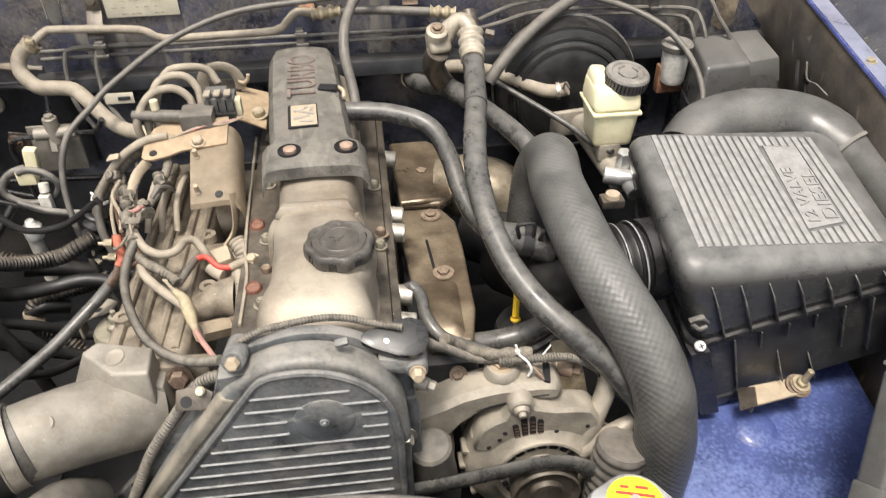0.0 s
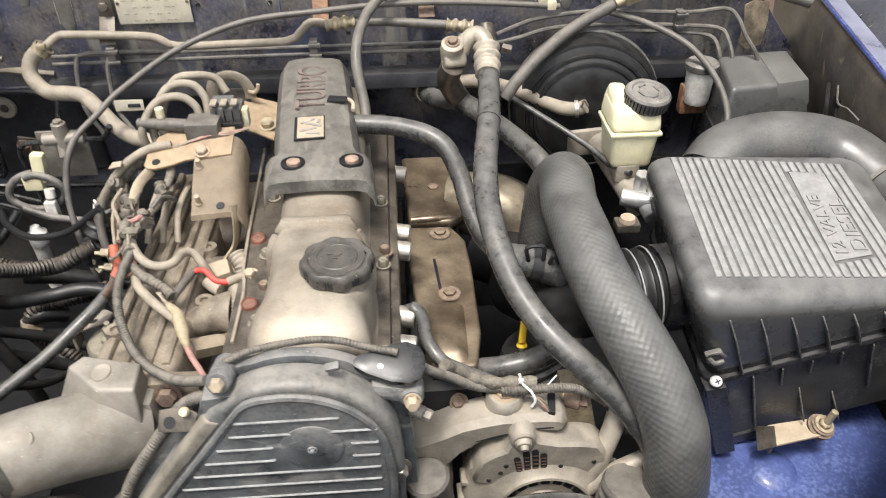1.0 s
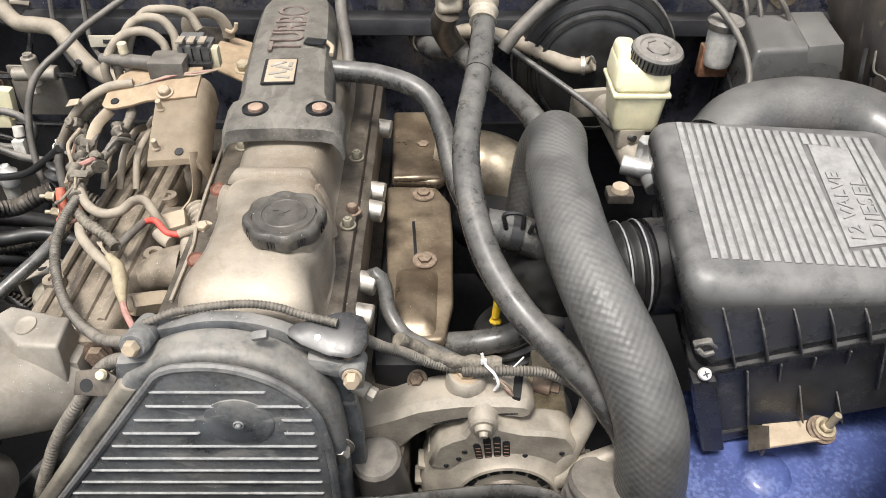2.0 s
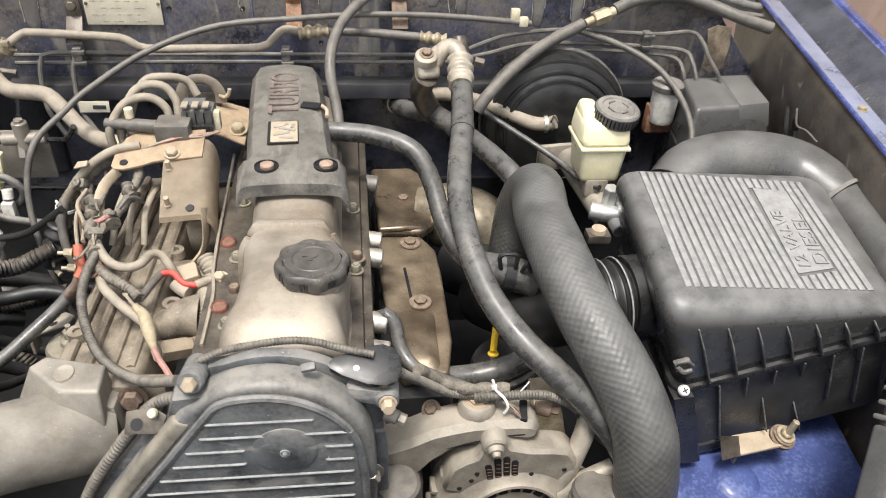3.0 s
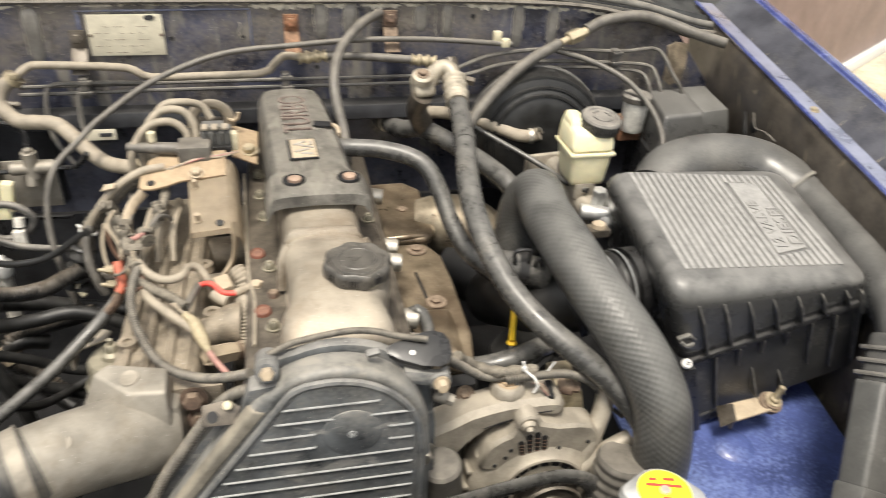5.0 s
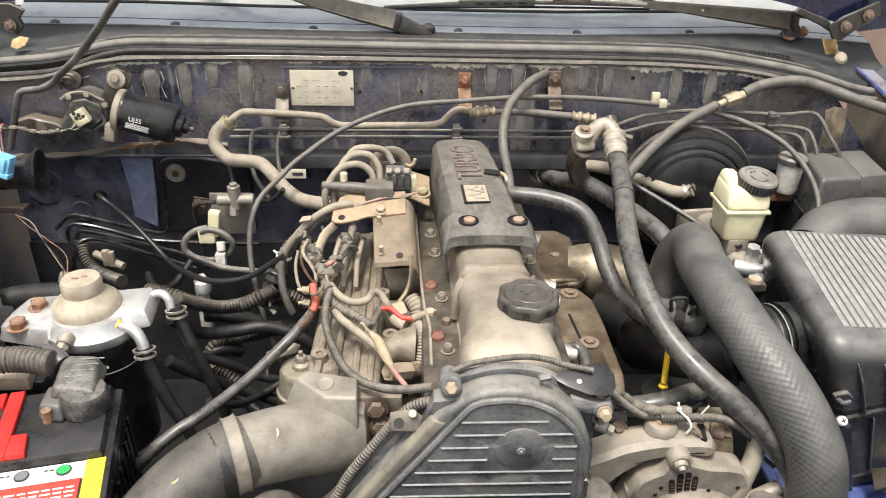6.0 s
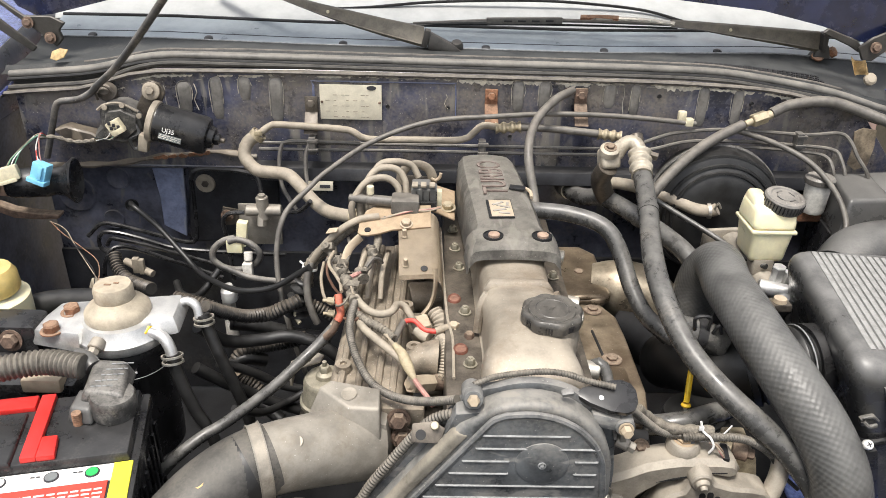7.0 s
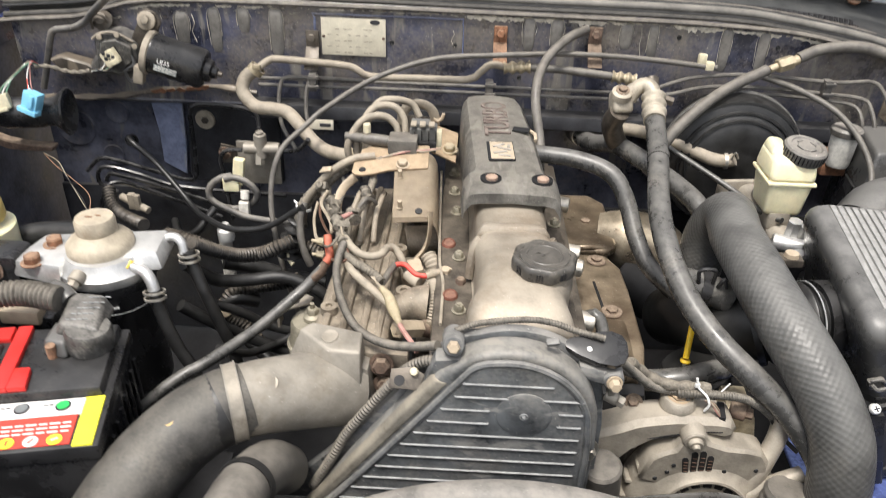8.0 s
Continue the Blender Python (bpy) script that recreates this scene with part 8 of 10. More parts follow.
for j, u in enumerate((0.205, 0.36, 0.55)):
    part("print_line", joined(*[box(onb(u + k * 0.02, 0.330, 0.9338), (0.0045, 0.0016, 0.0006), 0.0001, pose(0, 0, 0, 0, 0, 7)) for k in range(2)]), M["ink"], ba)
for i in range(8):
    part("side_flute", box(lift(B1.lerp(B0, 0.12 + i * 0.11), 0.83, 0.004), (0.004, 0.006, 0.14), 0.001), M["plastic"], ba)

bt = thing("battery_terminal", "scuffed black battery terminal cover with a rusty clamp bolt", "terminal", (-0.505, 0.06, 0.945))
part("drum", rev([(0.031, 0.0), (0.032, 0.003), (0.032, 0.026), (0.029, 0.031), (0.0, 0.033)], pose(-0.487, 0.062, 0.945, 0, 4, 0), 36), M["plastic_worn"], bt)
part("cover", hexa([(-0.533, 0.052, 0.962), (-0.462, 0.046, 0.962), (-0.470, 0.122, 0.966), (-0.533, 0.122, 0.966)], [(-0.523, 0.058, 0.982), (-0.466, 0.052, 0.980), (-0.482, 0.119, 0.992), (-0.530, 0.118, 0.994)], 0.008, 4), M["plastic_worn"], bt)
part("skirt", hexa([(-0.545, 0.035, 0.945), (-0.505, 0.028, 0.945), (-0.505, 0.075, 0.945), (-0.545, 0.080, 0.945)], [(-0.540, 0.042, 0.966), (-0.510, 0.038, 0.966), (-0.510, 0.075, 0.970), (-0.540, 0.080, 0.970)], 0.006, 3), M["duct"], bt)
part("boot", tube([(-0.556, 0.118, 0.992), (-0.542, 0.116, 0.990), (-0.528, 0.108, 0.984)], lambda u, s: 0.0165 - 0.003 * u, 14, 0.005), M["duct"], bt)
part("clamp_bolt", tube([(-0.528, 0.034, 0.944), (-0.527, 0.033, 0.964)], lambda u, s: 0.0068 - 0.001 * (0.5 + 0.5 * math.cos(2 * math.pi * s / 0.003)), 12, 0.0007), M["rust"], bt, "rusty threaded clamp bolt")
part("label_bar", joined(*[box((-0.499 + 0.004 * i - j * 0.001, 0.066 + i * 0.0105 + 0.001 * j, 0.9835 + i * 0.0021), (0.0060 + 0.002 * ((i + j) % 2), 0.0022, 0.0010), 0.0002, Matrix.Translation((j * 0.009 - 0.014, 0, 0))) for i in range(5) for j in range(4)]), M["rib"], bt, "moulded bars of small print")
bt.location += V(-0.020, 0.030, 0.0)
bt.scale = (0.84, 0.84, 0.9)
solo("battery_loom", corrugated([(-0.80, 0.075, 0.965), (-0.73, 0.098, 0.982), (-0.66, 0.105, 0.992), (-0.60, 0.122, 0.994), (-0.550, 0.118, 0.992)], 0.0165, 0.0062, 0.16, 16), M["corr"], "grey corrugated cable loom running to the battery", "cable loom")
mb = thing("battery_bracket", "dark steel bracket with a rusty bolt behind the battery", "bracket", (-0.68, 0.21, 0.9))
part("plate", box((-0.70, 0.235, 0.955), (0.09, 0.05, 0.06), 0.012), M["plastic"], mb)
part("bolt", hexbolt((-0.688, 0.208, 0.965), (0, -1, 0.2), 0.011, 0.010, 1.4), M["brown_bolt"], mb)
part("foot", box((-0.62, 0.15, 0.945), (0.05, 0.03, 0.02), 0.004), M["tan"], mb)
fbk = thing("filter_tray", "black tray under the fuel filter", "tray", (-0.62, 0.2, 0.8))
part("tray", box((-0.66, 0.18, 0.90), (0.16, 0.08, 0.09), 0.015), M["plastic"], fbk)
cool = thing("coolant_bottle", "yellowed coolant bottle with round cap", "bottle", (-0.735, 0.30, 0.85))
part("cap", rev([(0.030, 0.0), (0.032, 0.004), (0.031, 0.022), (0.026, 0.030), (0.0, 0.033)], pose(-0.757, 0.302, 0.984) @ Matrix.Diagonal((1.2, 1.2, 1.2, 1)), 32), M["amber"], cool)
part("bottle", rev([(0.05, -0.18), (0.052, -0.01), (0.03, 0.0), (0.0, 0.0)], pose(-0.762, 0.302, 0.984), 28), M["cream"], cool)

# wiper motor
wm = thing("wiper_motor", "black cylindrical wiper motor with label", "wiper motor", (-0.58, 0.69, 1.1))
wa, wb = V(-0.631, 0.690, 1.111), V(-0.541, 0.690, 1.085)
ax = (wb - wa).normalized()
wmm = axes(wa, ax, (0, 0, 1))
L = (wb - wa).length
part("body", rev([(0.0, -0.004), (0.034, -0.004), (0.036, 0.0), (0.036, 0.006), (0.0352, 0.008), (0.0352, L * 0.93), (0.032, L), (0.021, L + 0.002), (0.0195, L + 0.012), (0.012, L + 0.014), (0.010, L + 0.022), (0.0, L + 0.023)], wmm, 48), M["plastic"], wm)
part("nose_stud", rod(wb + ax * 0.02, wb + ax * 0.031, 0.005, seg=10), M["alu_dark"], wm)
part("flange", rev([(0.030, -0.010), (0.037, -0.010), (0.0385, -0.006), (0.0385, 0.0), (0.036, 0.002)], wmm, 40), M["hose_tan"], wm, "dusty crescent flange")
part("ear", upright_plate([(-0.652, 1.176), (-0.636, 1.184), (-0.620, 1.178), (-0.612, 1.160), (-0.626, 1.135), (-0.640, 1.112), (-0.664, 1.104), (-0.670, 1.132), (-0.656, 1.156)], 0.704, 0.006, 0.002), M["alu_dark"], wm, "greasy mounting ear")
part("flange_foot", box((-0.653, 0.675, 1.077), (0.018, 0.02, 0.032), 0.004, pose(0, 0, 0, 0, 12, 0)), M["hose_tan"], wm)
part("gearbox", joined(upright_plate([(-0.736, 1.130), (-0.722, 1.140), (-0.694, 1.143), (-0.660, 1.126), (-0.655, 1.095), (-0.672, 1.070), (-0.700, 1.062), (-0.752, 1.067), (-0.752, 1.085), (-0.738, 1.098)], 0.698, 0.045, 0.006), upright_plate([(-0.722, 1.126), (-0.694, 1.131), (-0.670, 1.118), (-0.668, 1.095), (-0.690, 1.076), (-0.735, 1.078)], 0.693, 0.008, 0.002)), M["plastic_worn"], wm, "greasy black gearbox")
part("gearbox_rim", tube([(-0.738, 0.699, 1.128), (-0.722, 0.697, 1.139), (-0.694, 0.697, 1.142), (-0.664, 0.697, 1.127)], 0.0026, 6, 0.006), M["hose_tan"], wm, "dusty cover edge")
for p in ((-0.722, 0.695, 1.134), (-0.690, 0.695, 1.139), (-0.662, 0.695, 1.120)):
    part("cover_screw", rev([(0.005, 0), (0.005, 0.003), (0, 0.004)], axes(p, (0, -1, 0.2)), 12), M["hose_tan"], wm)
part("mount_bolt", joined(rev([(0.016, 0.0), (0.016, 0.004), (0.012, 0.006), (0.0, 0.006)], axes((-0.636, 0.702, 1.164), (0, -0.9, 0.3)), 24), hexbolt((-0.636, 0.697, 1.166), (0, -0.9, 0.3), 0.008, 0.007, 1.2)), M["hose_tan"], wm)
n1 = V(0, -1.0, 0.10)
n1 = (n1 - ax * n1.dot(ax)).normalized()
u1 = n1.cross(ax)
fr = Matrix((ax, u1, n1)).transposed().to_4x4()
part("label", box((0, 0, 0), (0.040, 0.011, 0.0015), 0.0003, Matrix.Translation(wa + ax * 0.036 + n1 * 0.0337 - u1 * 0.0125) @ fr), M["grey_mid"], wm, "small printed label")
part("label_bars", joined(*[box((0, 0, 0), (0.003 + 0.002 * ((i + j) % 3), 0.0014, 0.001), 0.0001, Matrix.Translation(wa + ax * (0.0195 + j * 0.0066) + n1 * 0.0344 - u1 * (0.0092 + i * 0.0032)) @ fr) for i in range(3) for j in range(6)]), M["clearwhite"], wm)
part("code", letters("UJ35", 0.0115, Matrix.Translation(wa + ax * 0.020 + n1 * 0.0350 - u1 * 0.0040) @ fr, 0.0006), M["white"], wm, "white printed code UJ35")
for i in range(3):
    part("lead", tube([(-0.668, 0.69, 1.105), (-0.664 + i * 0.002, 0.678, 1.092), (-0.675 - i * 0.002, 0.674, 1.082), (-0.672, 0.674, 1.066 - i * 0.002), (-0.662 + i * 0.002, 0.678, 1.072), (-0.660, 0.69, 1.09)], 0.0014, 6, 0.004), M["wire_black"], wm)
lk = thing("wiper_linkage", "greasy wiper linkage pivot with a cream plug and taped wires", "linkage", (-0.72, 0.72, 1.12))
part("pivot", joined(rev([(0.018, 0.0), (0.018, 0.006), (0.012, 0.010), (0.010, 0.016), (0.0, 0.017)], axes((-0.728, 0.735, 1.150), (0, -0.8, 0.6)), 24), tube([(-0.744, 0.722, 1.140), (-0.742, 0.718, 1.162), (-0.724, 0.716, 1.168), (-0.712, 0.718, 1.155)], 0.0025, 6, 0.006)), M["alu_dark"], lk)
part("cream_plug", joined(box((-0.703, 0.682, 1.103), (0.026, 0.014, 0.024), 0.002, pose(0, 0, 0, 0, -28, 0)), box((-0.697, 0.678, 1.096), (0.024, 0.012, 0.010), 0.0015, pose(0, 0, 0, 0, -28, 0))), M["cream_connector"], lk)
for i in range(3):
    for j in range(2):
        part("plug_cavity", box((-0.703, 0.674, 1.103), (0.0052, 0.002, 0.0062), 0.0004, pose(0, 0, 0, 0, 0, 0) @ Matrix.Translation((-0.008 + i * 0.008 + j * 0.003, 0, 0.008 - j * 0.009 - i * 0.003))), M["ink"], lk)
for i in range(5):
    part("plug_wire", tube(wavy([(-0.714 + i * 0.0035, 0.680, 1.092 - i * 0.002), (-0.724 + i * 0.002, 0.682, 1.081 - i * 0.001), (-0.742, 0.69, 1.074 + i * 0.0012), (-0.760, 0.694, 1.069 + i * 0.001)], 0.0015, i), 0.0011, 6, 0.006), M[("wire_white", "wire_tan", "wire_green", "wire_tan", "wire_black")[i]], lk)
part("wire_bundle", tube(wavy([(-0.748, 0.69, 1.073), (-0.777, 0.694, 1.068), (-0.80, 0.695, 1.071), (-0.821, 0.69, 1.077), (-0.843, 0.68, 1.081)], 0.002, 8), lambda u, s: 0.0042 + 0.0012 * math.sin(s * 400), 8, 0.003), M["tape"], lk, "dusty taped wires")
part("dirt_shelf", upright_plate([(-0.835, 1.082), (-0.81, 1.090), (-0.79, 1.084), (-0.765, 1.078), (-0.745, 1.064), (-0.78, 1.058), (-0.82, 1.066)], 0.715, 0.03, 0.003), M["dirt"], lk, "dirt-filled support")

# horn
ho = thing("horn", "black trumpet horn with rusty mounting tab", "horn", (-0.80, 0.58, 1.0))
hm = axes((-0.836, 0.572, 1.036), (1, 0.14, 0.02)) @ Matrix.Diagonal((0.76, 0.76, 0.95, 1))
part("body", rev([(0.0, -0.02), (0.030, -0.02), (0.034, -0.01), (0.034, 0.05), (0.030, 0.06), (0.034, 0.075), (0.050, 0.092), (0.053, 0.094), (0.050, 0.097), (0.030, 0.085), (0.0, 0.08)], hm, 40), M["plastic"], ho)
part("tab", upright_plate([(-0.895, 1.045), (-0.86, 1.048), (-0.812, 1.050), (-0.805, 1.043), (-0.807, 1.031), (-0.818, 1.019), (-0.835, 1.015), (-0.895, 1.020)], 0.556, 0.004, 0.001), M["brown_bolt"], ho)
part("tab_slot", upright_plate([(-0.848, 1.030), (-0.836, 1.025), (-0.822, 1.029), (-0.818, 1.034), (-0.825, 1.033), (-0.838, 1.030), (-0.846, 1.035)], 0.5554, 0.002, 0.0), M["dark"], ho, "curved adjusting slot")
part("tab_bolt", joined(hexbolt((-0.834, 0.556, 1.042), (0, -1, 0.2), 0.0065, 0.005), hexbolt((-0.872, 0.556, 1.036), (0, -1, 0.2), 0.0065, 0.005)), M["rust"], ho)
part("rust_bracket", upright_plate([(-0.93, 1.00), (-0.898, 0.993), (-0.865, 0.980), (-0.82, 0.974), (-0.785, 0.973), (-0.790, 0.964), (-0.82, 0.962), (-0.868, 0.964), (-0.90, 0.978), (-0.93, 0.985)], 0.58, 0.02, 0.002), M["brown_bolt"], ho)
cn = thing("loose_connector", "pale blue wire connector hanging on its wires", "connector", (-0.79, 0.55, 1.06))
part("housing", joined(box((-0.784, 0.552, 1.067), (0.026, 0.020, 0.030), 0.002, pose(0, 0, 0, -10, 18, -10)), box((-0.790, 0.545, 1.052), (0.032, 0.018, 0.008), 0.0015, pose(0, 0, 0, -10, 18, -10)), box((-0.781, 0.540, 1.068), (0.007, 0.006, 0.022), 0.001, pose(0, 0, 0, -10, 18, -10))), M["sky_blue"], cn)
for i in range(3):
    part("wire", tube(wavy([(-0.790 + i * 0.004, 0.556, 1.076), (-0.795 + i * 0.003, 0.565, 1.090), (-0.796 + i * 0.002, 0.575, 1.105), (-0.788, 0.58, 1.122), (-0.800, 0.62, 1.106)], 0.002, 20 + i), 0.0010, 6, 0.006), M[("wire_red", "wire_white", "wire_pink")[i]], cn)
c2 = thing("cream_connector", "cream wire connector hanging on thin wires", "connector", (-0.85, 0.56, 1.05))
part("housing", joined(box((-0.841, 0.552, 1.061), (0.034, 0.020, 0.024), 0.002, pose(0, 0, 0, -10, -12, 20)), box((-0.843, 0.545, 1.049), (0.036, 0.016, 0.006), 0.0015, pose(0, 0, 0, -10, -12, 20))), M["cream_connector"], c2)
for i in range(4):
    part("wire", tube(wavy([(-0.850 + i * 0.005, 0.556, 1.062), (-0.840 + i * 0.004, 0.565, 1.082), (-0.822 + i * 0.002, 0.575, 1.100), (-0.792, 0.58, 1.120), (-0.800, 0.62, 1.104)], 0.002, 30 + i), 0.0010, 6, 0.006), M[("wire_tan", "wire_green", "wire_white", "wire_green")[i]], c2)

# proportioning valve and small fittings on the firewall
pv = thing("brake_valve", "small cast brake proportioning valve on a plate", "valve", (-0.45, 0.66, 0.92))
part("plate", box((-0.455, 0.67, 0.918), (0.080, 0.006, 0.085), 0.004), M["alu_grey"], pv)
part("ear", prism([(-0.018, -0.02), (0.018, -0.015), (0.018, 0.015), (-0.01, 0.02)], 0.004, axes((-0.512, 0.668, 0.935), (0, -1, 0)), 0.001), M["alu_dark"], pv)
part("body", joined(rod((-0.474, 0.648, 0.956), (-0.408, 0.648, 0.958), 0.0105), rod((-0.443, 0.648, 0.940), (-0.443, 0.648, 0.985), 0.0115), rod((-0.443, 0.648, 0.976), (-0.443, 0.648, 0.990), 0.0075, seg=6), rod((-0.446, 0.648, 0.955), (-0.446, 0.640, 0.928), 0.009, seg=6)), M["alu_grey"], pv)
part("ear_bolt", hexbolt((-0.515, 0.663, 0.938), (0, -1, 0), 0.008, 0.006), M["brown_bolt"], pv)
yf = thing("yellow_fitting", "yellowed plastic tee fitting with white check valve", "fitting", (-0.47, 0.6, 0.91))
part("tee", joined(box((-0.476, 0.61, 0.928), (0.020, 0.017, 0.050), 0.004, pose(0, 0, 0, 0, 8, 0)), box((-0.490, 0.605, 0.905), (0.030, 0.017, 0.026), 0.004)), M["cream"], yf)
part("check_valve", joined(rod((-0.463, 0.59, 0.90), (-0.463, 0.585, 0.885), 0.008), box((-0.464, 0.58, 0.868), (0.018, 0.014, 0.03), 0.003)), M["clearwhite"], yf)
wcv = thing("white_cap_fitting", "white plastic cap on a fitting", "cap", (-0.508, 0.585, 0.76))
part("cap", rev([(0.014, 0.0), (0.0155, 0.004), (0.0155, 0.022), (0.010, 0.026), (0.007, 0.034), (0.0, 0.036)], pose(-0.505, 0.583, 0.800), 24), M["white"], wcv)
part("stem", rod((-0.508, 0.585, 0.71), (-0.508, 0.583, 0.805), 0.012), M["clearwhite"], wcv)
dg = thing("bulkhead_plug", "round dusty bulkhead plug", "plug", (-0.575, 0.77, 0.97))
part("disc", rev([(0.020, 0.0), (0.018, 0.004), (0.014, 0.003), (0.010, 0.004), (0.0, 0.002)], axes((-0.586, 0.780, 0.953), (0, -1, 0)), 24), M["hose_tan"], dg)
part("cross", rev([(0.0, 0.006), (0.007, 0.006), (0.008, 0.003)], axes((-0.586, 0.780, 0.953), (0, -1, 0)), 6), M["alu_dark"], dg)
tg = thing("paper_tag", "small pale tag with faint print", "tag", (-0.335, 0.68, 0.99))
part("tag", box((-0.338, 0.683, 0.994), (0.046, 0.002, 0.018), 0.0005, pose(0, 0, 0, -8, 0, 0)), M["plate"], tg)
part("print_bar", box((-0.330, 0.6815, 0.994), (0.020, 0.001, 0.006), 0.0002, pose(0, 0, 0, -8, 0, 0)), M["ink"], tg)

# data plate
pl = thing("data_plate", "pale metal data plate riveted to the firewall", "data plate", (-0.28, 0.752, 1.14))
PX, PZ = -0.2835, 1.137
part("plate", box((PX, 0.7505, PZ), (0.116, 0.003, 0.067), 0.0012), M["plate"], pl)
part("maker_mark", rev([(0.0, 0.001), (0.0085, 0.001), (0.009, 0.0)], Matrix.Translation((PX + 0.039, 0.749, PZ + 0.028)) @ axes((0, 0, 0), (0, -1, 0)) @ Matrix.Diagonal((1.0, 0.5, 1, 1)), 24), M["ink"], pl, "dark oval mark")
for i in range(5):
    part("faint_line", joined(*[box((PX - 0.044 + k * 0.0125 + 0.002 * ((i * 3 + k) % 3), 0.7488, PZ + 0.014 - i * 0.0105), (0.005 + 0.003 * ((i + k) % 2), 0.0006, 0.0010), 0.0001) for k in range(7) if (i * 2 + k) % 4]), M["hose_tan"], pl, "row of faint worn print")
for x in (-0.054, 0.054):
    part("rivet", rev([(0.0028, 0), (0.002, 0.0018), (0, 0.002)], axes((PX + x, 0.749, PZ), (0, -1, 0)), 12), M["brown_bolt"], pl)
for x, z, mm, nm in ((-0.358, 1.118, "alu_dark", "dusty steel pipe bracket"), (-0.020, 1.140, "rust", "orange rusty pipe bracket"), (0.148, 1.145, "brown_bolt", "brown rusty empty bracket")):
    b = thing("pipe_bracket", nm + " bolted to the firewall", "bracket", (x, 0.75, z), "firewall brackets")
    part("strap", joined(box((x, 0.749, z + 0.012), (0.024, 0.005, 0.034), 0.004), hexa([(x - 0.012, 0.715, z - 0.034), (x + 0.014, 0.715, z - 0.034), (x + 0.014, 0.719, z - 0.034), (x - 0.012, 0.719, z - 0.034)], [(x - 0.012, 0.746, z), (x + 0.012, 0.746, z), (x + 0.012, 0.750, z), (x - 0.012, 0.75, z)], 0.001)), M[mm], b)
    part("bolt", hexbolt((x, 0.746, z + 0.016), (0, -1, 0.1), 0.008, 0.007, 1.3), M[mm], b)

# wiper arms over the windscreen foot
def pressed_arm(stations, depth):
    """Hollow pressed channel along (x, y, low z, high z) stations: a leaning face with its flanges folded back."""
    bm = bmesh.new()
    rows = []
    for x, y, lo, hi in stations:
        h = hi - lo
        rows.append([bm.verts.new(p) for p in ((x, y + depth, lo + h * 0.05), (x, y + 0.004, lo), (x, y, lo + h * 0.16), (x, y + 0.003, lo + h * 0.22), (x, y + 0.010, hi - h * 0.10), (x, y + 0.013, hi), (x, y + depth, hi + 0.001))])
    for p, q in zip(rows, rows[1:]):
        for m in range(6):
            bm.faces.new((p[m], p[m + 1], q[m + 1], q[m]))
    for r in (rows[0], rows[-1]):
        bm.faces.new(r)
    bmesh.ops.recalc_face_normals(bm, faces=bm.faces[:])
    return bm


w1 = thing("windscreen_wiper", "dusty olive-brown wiper arm rising from the middle of the scuttle", "wiper", (-0.076, 0.95, 1.2), "wipers")
part("arm", pressed_arm([(-0.150, 0.945, 1.197, 1.236), (-0.16, 0.945, 1.199, 1.237), (-0.23, 0.948, 1.216, 1.2485), (-0.311, 0.952, 1.238, 1.264), (-0.37, 0.962, 1.256, 1.274), (-0.44, 0.985, 1.276, 1.2855), (-0.62, 1.10, 1.300, 1.307)], 0.022), M["wiper"], w1)
part("knuckle", joined(box((-0.146, 0.953, 1.2155), (0.013, 0.026, 0.036), 0.004, pose(0, 0, 0, 0, 14, 0)), hexa([(-0.142, 0.94, 1.194), (-0.070, 0.94, 1.190), (-0.070, 0.965, 1.190), (-0.142, 0.965, 1.194)], [(-0.140, 0.943, 1.230), (-0.088, 0.943, 1.204), (-0.088, 0.962, 1.204), (-0.140, 0.962, 1.230)], 0.004)), M["wiper_dark"], w1, "dark hinge knuckle")
part("pivot_cap", rev([(0.014, -0.012), (0.014, 0.004), (0.010, 0.010), (0.0, 0.012)], axes((-0.082, 0.958, 1.199), (0, -0.4, 1)), 24), M["wiper_dark"], w1)
part("rivet", rev([(0.0035, 0), (0.0028, 0.0015), (0, 0.002)], axes((-0.348, 0.961, 1.262), (0, -1, 0.3)), 12), M["cream_connector"], w1, "pale rivet")
w2 = thing("windscreen_wiper", "dusty olive-brown wiper arm with black slotted blade along the glass foot", "wiper", (0.69, 0.95, 1.2), "wipers")
part("arm", pressed_arm([(0.674, 0.945, 1.206, 1.245), (0.66, 0.945, 1.208, 1.245), (0.59, 0.948, 1.219, 1.249), (0.50, 0.950, 1.231, 1.2535), (0.43, 0.957, 1.241, 1.256), (0.366, 0.965, 1.2455, 1.2575)], 0.022), M["wiper"], w2)
part("knuckle", joined(box((0.681, 0.953, 1.226), (0.012, 0.030, 0.040), 0.004, pose(0, 0, 0, 0, -6, 0)), hexa([(0.66, 0.94, 1.192), (0.70, 0.94, 1.194), (0.70, 0.97, 1.194), (0.66, 0.97, 1.192)], [(0.668, 0.943, 1.208), (0.692, 0.943, 1.222), (0.692, 0.966, 1.222), (0.668, 0.966, 1.208)], 0.004)), M["wiper_dark"], w2, "dark hinge knuckle")
part("pivot_nut", joined(rev([(0.011, 0), (0.011, 0.010), (0.006, 0.012), (0, 0.013)], axes((0.702, 0.952, 1.204), (0.5, -0.6, 0.6)), 6), rev([(0.013, -0.003), (0.013, 0.0), (0.0, 0.001)], axes((0.674, 0.945, 1.199), (0, -0.5, 1)), 16)), M["rust"], w2, "rusty pivot nut")
